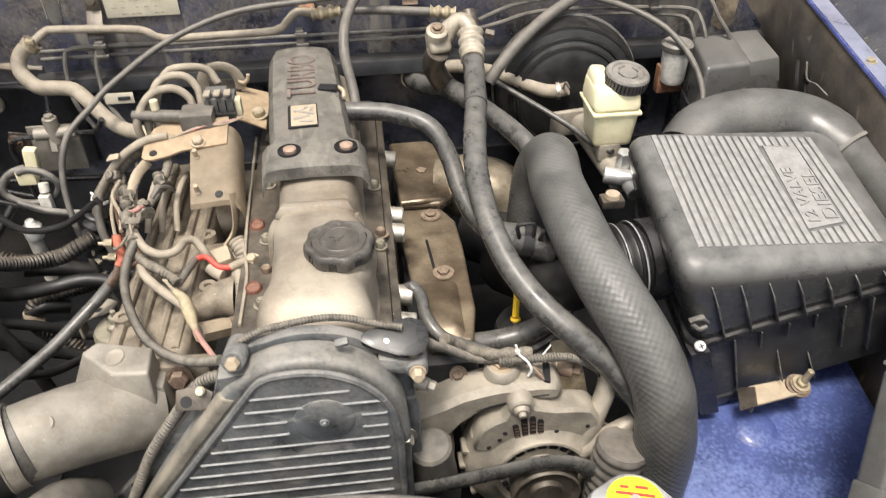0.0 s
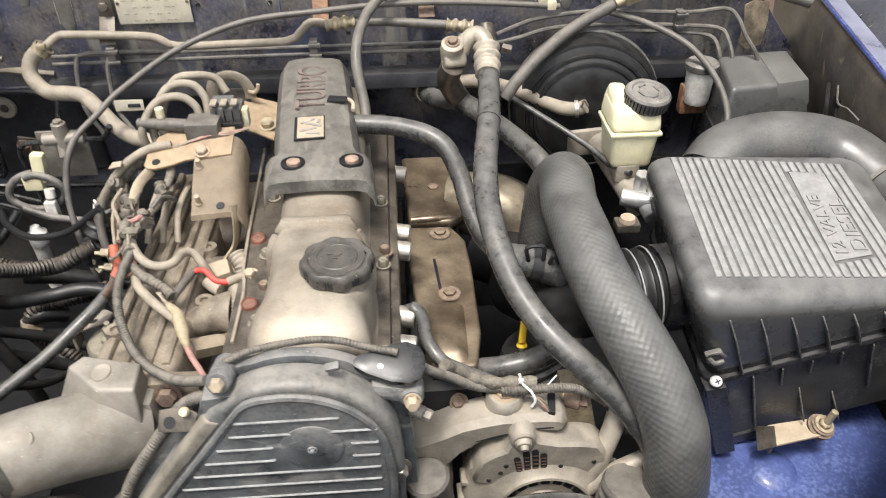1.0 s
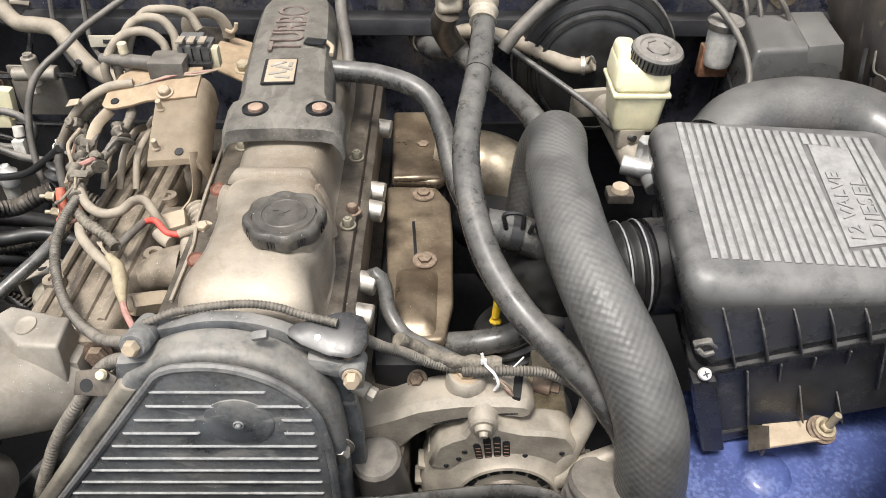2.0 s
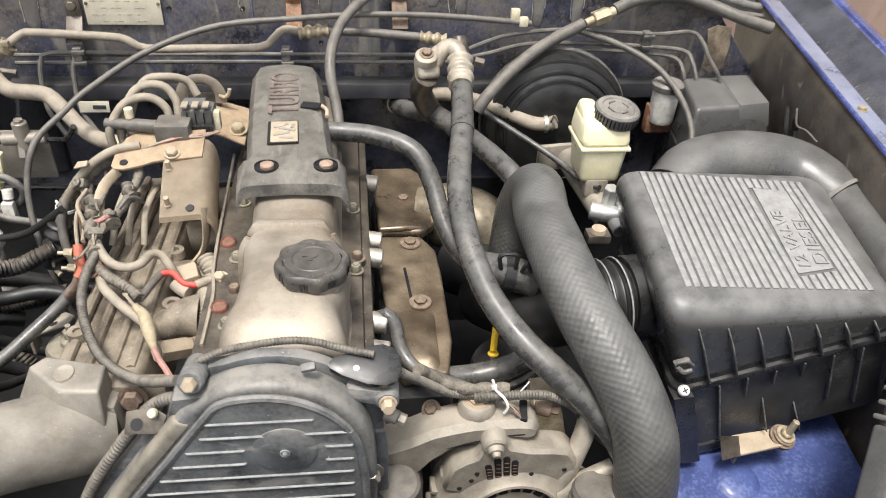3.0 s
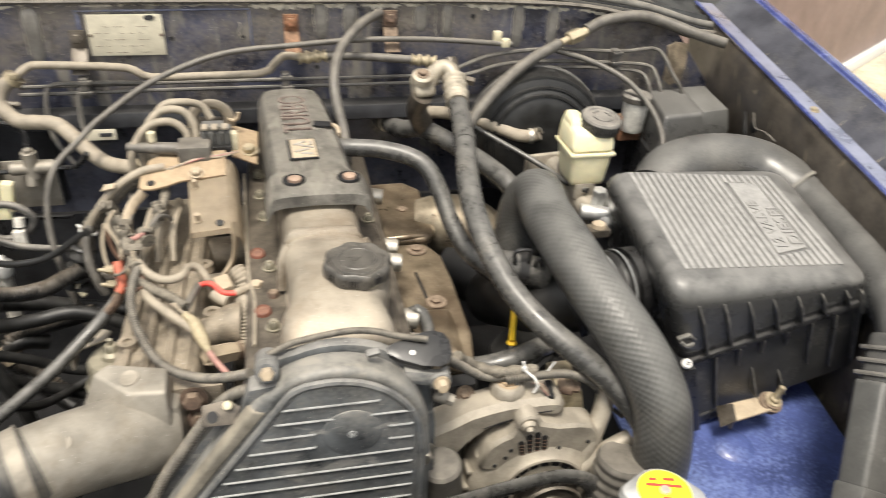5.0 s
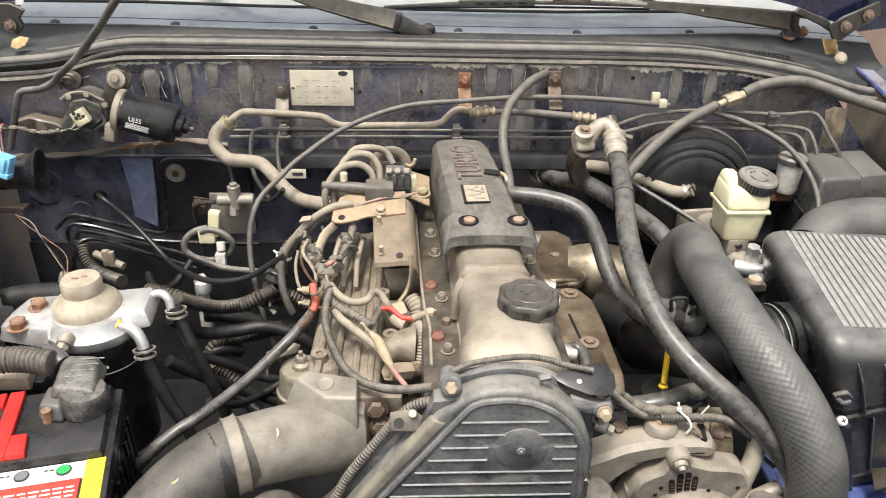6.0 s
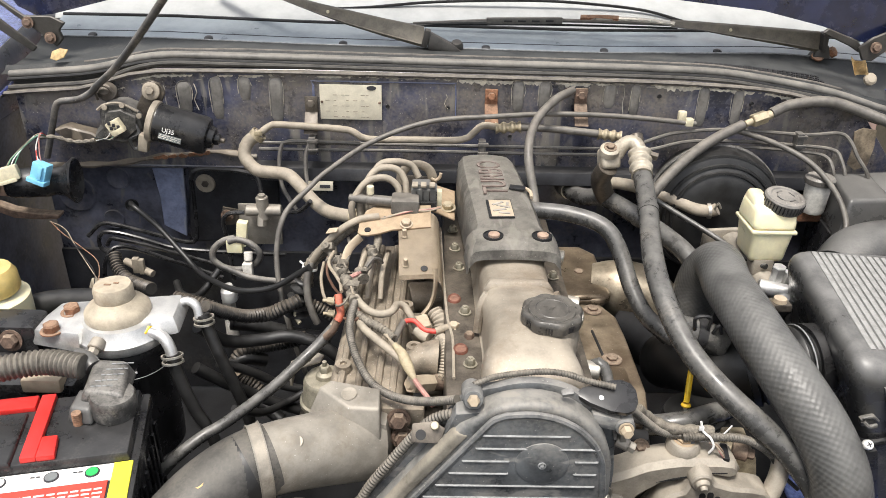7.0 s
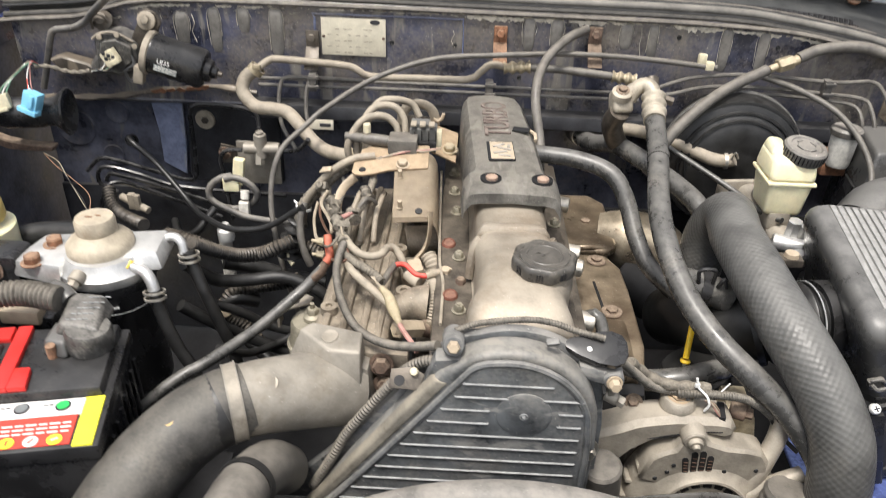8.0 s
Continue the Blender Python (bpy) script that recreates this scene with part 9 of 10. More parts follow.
part("rivet", rev([(0.0035, 0), (0.0028, 0.0015), (0, 0.002)], axes((0.485, 0.957, 1.2455), (0, -1, 0.3)), 12), M["cream_connector"], w2, "pale rivet")
part("arm_rod", tube([(0.372, 0.972, 1.2525), (0.30, 0.995, 1.255), (0.205, 1.025, 1.2515)], 0.0050, 8, flat=0.6), M["steel"], w2, "bare flattened rod")
part("rust_patch", tube([(0.262, 1.008, 1.2540), (0.225, 1.02, 1.2530), (0.185, 1.032, 1.250)], 0.0062, 8, flat=0.7), M["rust"], w2)
part("blade", joined(box((0.066, 1.045, 1.2375), (0.165, 0.012, 0.0135), 0.002, pose(0, 0, 0, 0, -1.6, 0)), tube([(-0.012, 1.045, 1.2345), (-0.09, 1.046, 1.2305), (-0.176, 1.05, 1.2255)], lambda u, s: 0.0055 - 0.0025 * u, 8), tube([(0.14, 1.045, 1.240), (0.28, 1.04, 1.240), (0.40, 1.04, 1.238)], 0.0042, 8)), M["rubber_grey"], w2, "black wiper blade")
part("blade_slots", joined(*[box((0.030 + i * 0.030, 1.0385, 1.2368 + i * 0.0008), (0.017, 0.002, 0.0036), 0.0004) for i in range(4)]), M["dark"], w2)
part("rubber_edge", tube([(-0.17, 1.048, 1.2225), (0.05, 1.046, 1.229), (0.22, 1.044, 1.2305), (0.40, 1.04, 1.230)], 0.0026, 6), M["rubber_black"], w2)
part("spare_blade", joined(tube([(-0.367, 1.118, 1.239), (-0.278, 1.12, 1.2445), (-0.121, 1.125, 1.259), (0.087, 1.125, 1.2665), (0.227, 1.125, 1.262), (0.343, 1.12, 1.252), (0.429, 1.10, 1.234)], 0.0032, 8)), M["rubber_black"], w2, "thin black blade spine")

# ---- hoses, pipes, cables ----


def hose(name, pts, r, m, label, cat="hose", seg=14, group="", step=0.008):
    return solo(name, tube(pts, r, seg, step), M[m], label, cat, group)


bh = thing("intercooler_hose", "large black woven rubber intercooler hose arching over the engine side", "hose", (0.35, 0.1, 0.7))
part("hose", tube([(0.292, 0.40, 0.84), (0.297, 0.406, 0.90), (0.303, 0.408, 0.965), (0.312, 0.378, 1.008), (0.305, 0.31, 1.009), (0.308, 0.245, 1.005), (0.315, 0.185, 0.994), (0.333, 0.127, 0.972), (0.357, 0.082, 0.938), (0.374, 0.050, 0.898), (0.381, 0.034, 0.850), (0.385, 0.030, 0.80), (0.385, 0.030, 0.73)], 0.0355, 36, 0.005), M["weave"], bh)
part("cuff", corrugated([(0.335, 0.035, 0.82), (0.328, 0.03, 0.77), (0.322, 0.02, 0.70)], 0.032, 0.014, 0.08, 24), M["rubber_grey"], bh, "dusty rubber cuff")

ach = thing("air_conditioning_hose", "black rubber air conditioning hose with worn sheen", "hose", (0.25, 0.3, 0.9))
part("hose", tube([(0.231, 0.580, 1.082), (0.228, 0.535, 1.070), (0.220, 0.465, 1.054), (0.207, 0.385, 1.036), (0.202, 0.325, 1.020), (0.206, 0.270, 0.999), (0.219, 0.216, 0.975), (0.238, 0.175, 0.957), (0.262, 0.140, 0.942), (0.295, 0.112, 0.921), (0.335, 0.082, 0.890), (0.368, 0.050, 0.845), (0.378, 0.025, 0.79)], 0.0160, 20), M["rubber"], ach)
part("joint_band", tube([(0.2215, 0.474, 1.0565), (0.2195, 0.462, 1.0535)], 0.0170, 20), M["rubber"], ach)
hose("breather_hose", [(0.026, 0.492, 1.042), (0.055, 0.492, 1.040), (0.095, 0.482, 1.040), (0.136, 0.464, 1.035), (0.160, 0.448, 1.022), (0.177, 0.424, 0.992), (0.187, 0.395, 0.962), (0.203, 0.362, 0.932), (0.232, 0.336, 0.910), (0.262, 0.31, 0.895)], 0.0135, "rubber", "black rubber breather hose from the shield", seg=18)
hh = thing("heater_hose", "black rubber heater hose from the firewall spigot", "hose", (0.2, 0.65, 0.95))
part("hose", tube([(0.145, 0.775, 0.968), (0.150, 0.735, 0.968), (0.166, 0.692, 0.978), (0.192, 0.662, 0.991), (0.221, 0.622, 0.990), (0.254, 0.58, 0.981), (0.284, 0.53, 0.974), (0.308, 0.48, 0.962), (0.32, 0.44, 0.93)], 0.0165, 18), M["rubber"], hh)
part("spigot", rev([(0.024, 0.0), (0.022, 0.03), (0.018, 0.034), (0.0, 0.035)], axes((0.143, 0.780, 0.968), (0.05, -1, 0.1)), 24), M["rubber_grey"], hh)
part("spring_clamp", joined(ring_clamp((0.147, 0.75, 0.968), (0.1, -1, 0.05), 0.017, 0.010), tube([(0.15, 0.745, 0.985), (0.152, 0.742, 1.0), (0.160, 0.742, 0.996)], 0.0022, 6, 0.004)), M["steel"], hh)
bpipe = thing("vacuum_pipe", "dusty steel vacuum pipe to the brake booster", "pipe", (0.3, 0.67, 0.98))
part("pipe", tube([(0.190, 0.735, 0.990), (0.235, 0.710, 1.000), (0.285, 0.672, 1.002), (0.330, 0.645, 0.993), (0.360, 0.630, 0.985), (0.385, 0.626, 0.984), (0.396, 0.622, 0.990)], 0.0115, 14), M["hose_tan"], bpipe)
part("end_clip", joined(ring_clamp((0.383, 0.626, 0.984), (1, -0.1, 0.1), 0.0118, 0.006), tube([(0.388, 0.615, 0.994), (0.390, 0.607, 1.008), (0.397, 0.609, 0.997)], 0.002, 6, 0.004)), M["steel"], bpipe)
lh = hose("breather_loop_hose", [(0.046, 0.50, 1.010), (0.048, 0.55, 1.034), (0.038, 0.60, 1.097), (0.054, 0.66, 1.135), (0.092, 0.708, 1.161), (0.131, 0.748, 1.170)], 0.0080, "rubber_grey", "grey rubber hose looping up to the firewall", seg=14)
hose("power_steering_hose", [(-0.447, 0.70, 1.089), (-0.470, 0.695, 1.074), (-0.476, 0.685, 1.050), (-0.452, 0.668, 1.030), (-0.418, 0.66, 1.029), (-0.390, 0.65, 1.028), (-0.365, 0.632, 1.012), (-0.342, 0.615, 0.993), (-0.315, 0.597, 0.982), (-0.278, 0.57, 0.987), (-0.252, 0.556, 0.990)], 0.0118, "hose_tan", "dust-grey rubber hose curving down from the firewall", seg=18)
for cp_, cd_ in (((-0.452, 0.700, 1.086), (0.7, 0.1, 0.7)), ((-0.262, 0.560, 0.989), (1, -0.5, 0.1))):
    wcl = thing("hose_worm_clamp", "yellowed worm clamp on the grey hose", "hose clamp", cp_, "worm clamps")
    part("band", ring_clamp(cp_, cd_, 0.0128, 0.011), M["gold"], wcl)
    part("screw_housing", box(V(*cp_) + V(0.004, -0.011, 0.008), (0.014, 0.009, 0.009), 0.002), M["gold"], wcl)
hose("firewall_pipe", [(-0.449, 0.703, 1.088), (-0.430, 0.715, 1.100), (-0.408, 0.715, 1.102), (-0.30, 0.715, 1.096), (-0.275, 0.715, 1.090), (-0.25, 0.715, 1.078), (-0.16, 0.715, 1.078), (-0.075, 0.715, 1.080), (-0.055, 0.715, 1.092), (-0.035, 0.715, 1.109), (-0.005, 0.715, 1.105)], 0.0065, "hose_tan", "dust-coated steel pipe across the firewall", "pipe", 12)
ph = thing("pressure_hose", "grey pressure hose with crimped ends on the firewall", "hose", (0.1, 0.715, 1.1))
part("hose", tube([(0.02, 0.715, 1.108), (0.097, 0.715, 1.105), (0.20, 0.708, 1.098)], 0.0072, 12), M["rubber_grey"], ph)
for a, b in (((-0.012, 0.715, 1.104), (0.035, 0.715, 1.108)), ((0.18, 0.71, 1.099), (0.222, 0.705, 1.096))):
    part("crimp", tube([a, b], lambda u, s: 0.0095 + 0.002 * math.cos(u * 19), 12, 0.002), M["gold"], ph)
hose("accelerator_cable", [(0.363, 0.722, 1.119), (0.221, 0.718, 1.131), (0.10, 0.715, 1.134), (-0.022, 0.700, 1.131), (-0.135, 0.690, 1.122), (-0.236, 0.660, 1.093), (-0.312, 0.600, 1.058), (-0.343, 0.570, 1.036), (-0.377, 0.530, 1.007), (-0.390, 0.500, 0.952), (-0.382, 0.470, 0.881), (-0.36, 0.445, 0.80), (-0.34, 0.43, 0.74)], 0.0048, "rubber_grey", "thin grey cable sweeping across the bay", "cable", 10)
cv = thing("cable_clip", "cream plastic cable clip on the firewall", "clip", (0.35, 0.73, 1.12))
part("clip", joined(box((0.336, 0.725, 1.133), (0.015, 0.012, 0.018), 0.003), box((0.350, 0.722, 1.122), (0.015, 0.014, 0.015), 0.003)), M["cream_connector"], cv)
for i, pts in enumerate((((0.264, 0.725, 1.075), (0.300, 0.725, 1.090), (0.336, 0.725, 1.100), (0.431, 0.725, 1.108), (0.574, 0.725, 1.101), (0.640, 0.725, 1.105), (0.658, 0.71, 1.094), (0.670, 0.695, 1.07), (0.690, 0.68, 1.04), (0.70, 0.68, 1.0)),
                         ((0.255, 0.725, 1.058), (0.300, 0.725, 1.068), (0.361, 0.725, 1.083), (0.46, 0.727, 1.084), (0.558, 0.725, 1.080), (0.632, 0.722, 1.074), (0.648, 0.71, 1.06), (0.655, 0.69, 1.03), (0.66, 0.69, 0.99)),
                         ((0.37, 0.727, 1.068), (0.46, 0.727, 1.073), (0.56, 0.727, 1.068), (0.622, 0.723, 1.06), (0.634, 0.70, 1.04), (0.64, 0.69, 1.0)))):
    hose("brake_line", pts, 0.0038, "rubber_grey", "thin dusty brake line clipped to the firewall", "brake line", 8, "brake lines")
for x, z in ((0.563, 1.09), (0.205, 1.06), (-0.035, 1.062), (-0.355, 1.062)):
    solo("line_clip", joined(box((x, 0.72, z), (0.014, 0.02, 0.034), 0.003), box((x + 0.002, 0.712, z + 0.010), (0.020, 0.008, 0.007), 0.002), box((x + 0.002, 0.712, z - 0.008), (0.020, 0.008, 0.007), 0.002)), M["plastic_dusty"], "dusty plastic line clip", "clip", "line clips")
for zz, yy in ((1.058, 0.737), (1.046, 0.735)):
    hose("firewall_line", [(-0.46, yy, zz), (-0.2, yy, zz + 0.002), (0.05, yy, zz + 0.002), (0.24, yy, zz + 0.002)], 0.0035, "plastic_dusty", "thin dark line along the firewall", "pipe", 8, "firewall lines")
for x0 in (-0.415, -0.365):
    hose("rising_line", [(x0 + 0.10, 0.728, 1.064), (x0 + 0.015, 0.726, 1.066), (x0, 0.72, 1.055), (x0 - 0.004, 0.71, 1.02), (x0 + 0.004, 0.69, 0.985), (x0 + 0.03, 0.67, 0.95)], 0.004, "rubber_grey", "thin dusty line bending down the firewall", "pipe", 8, "rising lines")
fl2 = thing("clutch_hose", "black flexible hose with hexagon fitting rising along the firewall", "hose", (0.4, 0.7, 1.08))
part("hose", tube([(0.262, 0.60, 1.02), (0.285, 0.612, 1.048), (0.340, 0.652, 1.083), (0.395, 0.685, 1.106), (0.445, 0.705, 1.124)], 0.0098, 14), M["rubber_grey"], fl2)
part("nut", joined(rod((0.463, 0.710, 1.130), (0.490, 0.717, 1.138), 0.0125, seg=6), rod((0.449, 0.706, 1.125), (0.466, 0.711, 1.131), 0.0065), rod((0.488, 0.7165, 1.137), (0.500, 0.720, 1.141), 0.0085)), M["gold"], fl2)
part("upper_hose", tube([(0.50, 0.722, 1.142), (0.543, 0.735, 1.156), (0.609, 0.738, 1.162), (0.66, 0.725, 1.152), (0.709, 0.70, 1.138), (0.76, 0.685, 1.125)], 0.0100, 14), M["rubber_grey"], fl2)
hose("speedometer_cable", [(0.43, 0.722, 1.112), (0.512, 0.70, 1.091), (0.565, 0.66, 1.069), (0.598, 0.62, 1.035), (0.612, 0.58, 0.995), (0.603, 0.55, 0.958), (0.595, 0.54, 0.92)], 0.0052, "rubber_grey", "thin grey cable looping down by the relay box", "cable", 10)
hose("clutch_line", [(0.25, 0.645, 1.02), (0.291, 0.63, 0.997), (0.348, 0.58, 0.976), (0.385, 0.545, 0.962), (0.41, 0.50, 0.955), (0.43, 0.46, 0.96)], 0.005, "rubber", "thin black line to the master cylinder", "pipe", 10)

# aluminium elbow of the air conditioning line
ac = thing("pipe_elbow", "pale cast pipe elbow with clamp block and crimped sleeve", "pipe fitting", (0.22, 0.6, 1.05))
part("elbow", tube([(0.196, 0.622, 1.090), (0.206, 0.624, 1.108), (0.219, 0.622, 1.116), (0.229, 0.613, 1.112), (0.232, 0.602, 1.100)], 0.0125, 16, 0.004), M["elbow_tan"], ac)
part("sleeve", tube([(0.232, 0.604, 1.102), (0.231, 0.585, 1.090), (0.229, 0.560, 1.078)], lambda u, s: 0.0182 + 0.0022 * math.cos(u * 19) - 0.002 * (u > 0.9), 24, 0.002), M["elbow_tan"], ac)
part("block", joined(box((0.184, 0.622, 1.084), (0.036, 0.032, 0.036), 0.009, pose(0, 0, 0, -20, 0, 10), 3), rev([(0.018, 0), (0.017, 0.010), (0.013, 0.013), (0.0, 0.013)], axes((0.182, 0.618, 1.096), (0, -0.4, 1)), 24), rod((0.192, 0.622, 1.098), (0.204, 0.624, 1.110), 0.011)), M["elbow_tan"], ac)
part("block_bolt", hexbolt((0.182, 0.613, 1.108), (0, -0.4, 1), 0.0075, 0.006), M["brown_bolt"], ac)
part("lower_neck", tube([(0.182, 0.612, 1.072), (0.176, 0.628, 1.045), (0.186, 0.645, 1.015), (0.20, 0.66, 0.99)], 0.018, 16), M["alu_dark"], ac)
part("pipe_stub", joined(rod((0.236, 0.66, 1.115), (0.240, 0.63, 1.085), 0.013, seg=14), rod((0.26, 0.64, 1.086), (0.275, 0.636, 1.083), 0.008, seg=6)), M["alu_dark"], ac)

# looms
hose_l = lambda name, pts, r, m, label, pitch=0.0034: solo(name, corrugated(pts, r, pitch, 0.2, 12), M[m], label, "cable loom", "cable looms")
hose_l("corrugated_loom", [(-0.235, 0.288, 0.985), (-0.238, 0.262, 0.983), (-0.238, 0.235, 0.978), (-0.233, 0.208, 0.972), (-0.222, 0.178, 0.962), (-0.204, 0.148, 0.953), (-0.183, 0.124, 0.954), (-0.158, 0.099, 0.964), (-0.130, 0.070, 0.985), (-0.096, 0.045, 1.009)], 0.0056, "corr", "dusty corrugated loom crossing the intake manifold")
hose_l("corrugated_loom", [(-0.078, 0.048, 1.028), (-0.050, 0.060, 1.031), (0.0, 0.066, 1.034), (0.030, 0.066, 1.031), (0.052, 0.063, 1.025), (0.085, 0.055, 1.022)], 0.0040, "corr", "dusty corrugated loom along the timing cover")
hose_l("corrugated_loom", [(0.090, 0.055, 1.012), (0.104, 0.066, 0.992), (0.120, 0.080, 0.966), (0.138, 0.095, 0.942), (0.158, 0.104, 0.920), (0.178, 0.108, 0.908), (0.206, 0.106, 0.906)], 0.0056, "corr", "dusty corrugated loom to the alternator")
hose_l("corrugated_loom", [(0.195, 0.100, 0.909), (0.225, 0.098, 0.912), (0.255, 0.100, 0.910), (0.281, 0.104, 0.902), (0.303, 0.104, 0.890), (0.318, 0.102, 0.878)], 0.0058, "corr", "dusty corrugated loom over the alternator")
hose_l("corrugated_loom", [(-0.085, 0.034, 0.998), (-0.110, 0.045, 0.986), (-0.131, 0.050, 0.968), (-0.148, 0.050, 0.945), (-0.162, 0.050, 0.925), (-0.177, 0.047, 0.905), (-0.200, 0.045, 0.87), (-0.220, 0.040, 0.83), (-0.245, 0.040, 0.78)], 0.0066, "corr", "thick dusty corrugated loom beside the timing cover", 0.0045)
hose_l("corrugated_loom", [(-0.545, 0.42, 0.905), (-0.496, 0.41, 0.899), (-0.444, 0.405, 0.882), (-0.394, 0.405, 0.884), (-0.361, 0.41, 0.898), (-0.340, 0.42, 0.905)], 0.0120, "corr_black", "black corrugated loom behind the fuel filter", 0.006)
hose_l("corrugated_loom", [(-0.330, 0.40, 0.845), (-0.370, 0.40, 0.832), (-0.410, 0.395, 0.826), (-0.437, 0.388, 0.820), (-0.448, 0.380, 0.802), (-0.440, 0.375, 0.782), (-0.415, 0.37, 0.765), (-0.39, 0.36, 0.74)], 0.0115, "corr_black", "black corrugated loom hooked low in the bay", 0.006)
hose_l("corrugated_loom", [(-0.694, 0.56, 0.907), (-0.684, 0.54, 0.893), (-0.664, 0.52, 0.882), (-0.633, 0.5, 0.88), (-0.601, 0.47, 0.89)], 0.012, "corr_black", "black corrugated loom low beside the wing", 0.006)
solo("tape_wrap", tube([(-0.447, 0.382, 0.806), (-0.448, 0.379, 0.796), (-0.443, 0.376, 0.786)], 0.0135, 14), M["tan"], "tan cloth tape patch on a loom", "tape")
lt_ = thing("alternator_wiring", "taped wires with white tie and bare coloured ends", "wiring", (0.22, 0.1, 0.92))
part("taped_branch", tube(wavy([(0.132, 0.105, 0.950), (0.150, 0.112, 0.932), (0.172, 0.112, 0.918), (0.195, 0.108, 0.914), (0.215, 0.106, 0.914), (0.235, 0.106, 0.914)], 0.002, 3), lambda u, s: 0.0072 + 0.001 * math.sin(s * 300), 10, 0.004), M["tape"], lt_)
part("white_tie", joined(tube([(0.228, 0.090, 0.893), (0.231, 0.088, 0.905), (0.226, 0.092, 0.916), (0.218, 0.098, 0.921), (0.214, 0.101, 0.934)], 0.0016, 8, 0.004), box((0.216, 0.100, 0.924), (0.006, 0.004, 0.006), 0.001)), M["white"], lt_, "white cable tie")
part("tie_tail", tube([(0.240, 0.098, 0.908), (0.256, 0.104, 0.926)], 0.0009, 6), M["wire_white"], lt_)
for i in range(3):
    part("copper_end", tube(wavy([(0.226, 0.092, 0.908), (0.234, 0.088, 0.904 + i * 0.002), (0.241 + i * 0.002, 0.085, 0.898), (0.246, 0.085, 0.890)], 0.002, i), 0.0012, 6, 0.005), M[("wire_pink", "wire_tan", "brown_bolt")[i]], lt_)
part("white_wire", tube([(0.318, 0.102, 0.878), (0.332, 0.094, 0.868), (0.351, 0.084, 0.852)], 0.0013, 6), M["wire_white"], lt_)
part("dark_wire", tube([(0.316, 0.100, 0.876), (0.330, 0.090, 0.858), (0.350, 0.080, 0.842)], 0.003, 6), M["wire_black"], lt_)
dr = hose("black_drain_hose", [(0.088, 0.21, 0.930), (0.104, 0.205, 0.945), (0.113, 0.197, 0.935), (0.118, 0.180, 0.915), (0.134, 0.158, 0.902), (0.160, 0.135, 0.905), (0.187, 0.115, 0.908), (0.21, 0.105, 0.895)], 0.0085, "rubber", "black rubber hose beside the valve cover")
hose("lower_black_hose", [(0.17, 0.20, 0.84), (0.22, 0.19, 0.855), (0.27, 0.20, 0.862), (0.31, 0.22, 0.86)], 0.015, "rubber", "glossy black hose low beside the engine", seg=16)

ds = thing("oil_dipstick", "yellow plastic oil dipstick handle", "dipstick", (0.235, 0.21, 0.87))
part("handle", tube([(0.242, 0.228, 0.925), (0.238, 0.214, 0.898), (0.236, 0.206, 0.880)], 0.0058, 10, 0.004, flat=0.7), M["yellow"], ds)
part("collar", rev([(0.0062, 0.0), (0.0072, 0.002), (0.006, 0.005), (0.0, 0.005)], axes((0.236, 0.205, 0.872), (0.05, 0.3, 0.9)), 18), M["yellow"], ds)
part("stick", rod((0.2355, 0.204, 0.872), (0.225, 0.19, 0.76), 0.003, seg=8), M["steel"], ds)

hose("fuel_return_hose", [(-0.50, 0.10, 0.80), (-0.465, 0.12, 0.838), (-0.43, 0.145, 0.858), (-0.402, 0.165, 0.866), (-0.351, 0.22, 0.880), (-0.318, 0.258, 0.896), (-0.295, 0.28, 0.910), (-0.270, 0.30, 0.932)], 0.0080, "rubber", "grey rubber fuel hose running to the injection side", seg=14)
hose("throttle_sleeve", [(-0.275, 0.298, 0.928), (-0.266, 0.303, 0.94), (-0.258, 0.308, 0.958), (-0.250, 0.31, 0.972)], 0.0065, "wire_tan", "short tan wire sleeve by the loom", "wire")
lw = hose("long_loom_wire", [(-0.747, 0.795, 0.896), (-0.735, 0.76, 0.914), (-0.705, 0.70, 0.936), (-0.660, 0.69, 0.897), (-0.611, 0.66, 0.858), (-0.570, 0.62, 0.840), (-0.520, 0.54, 0.868), (-0.458, 0.48, 0.884), (-0.395, 0.46, 0.902), (-0.344, 0.45, 0.938), (-0.325, 0.44, 0.955)], 0.0052, "wire_black", "black wire hanging across the bay", "wire", 10)
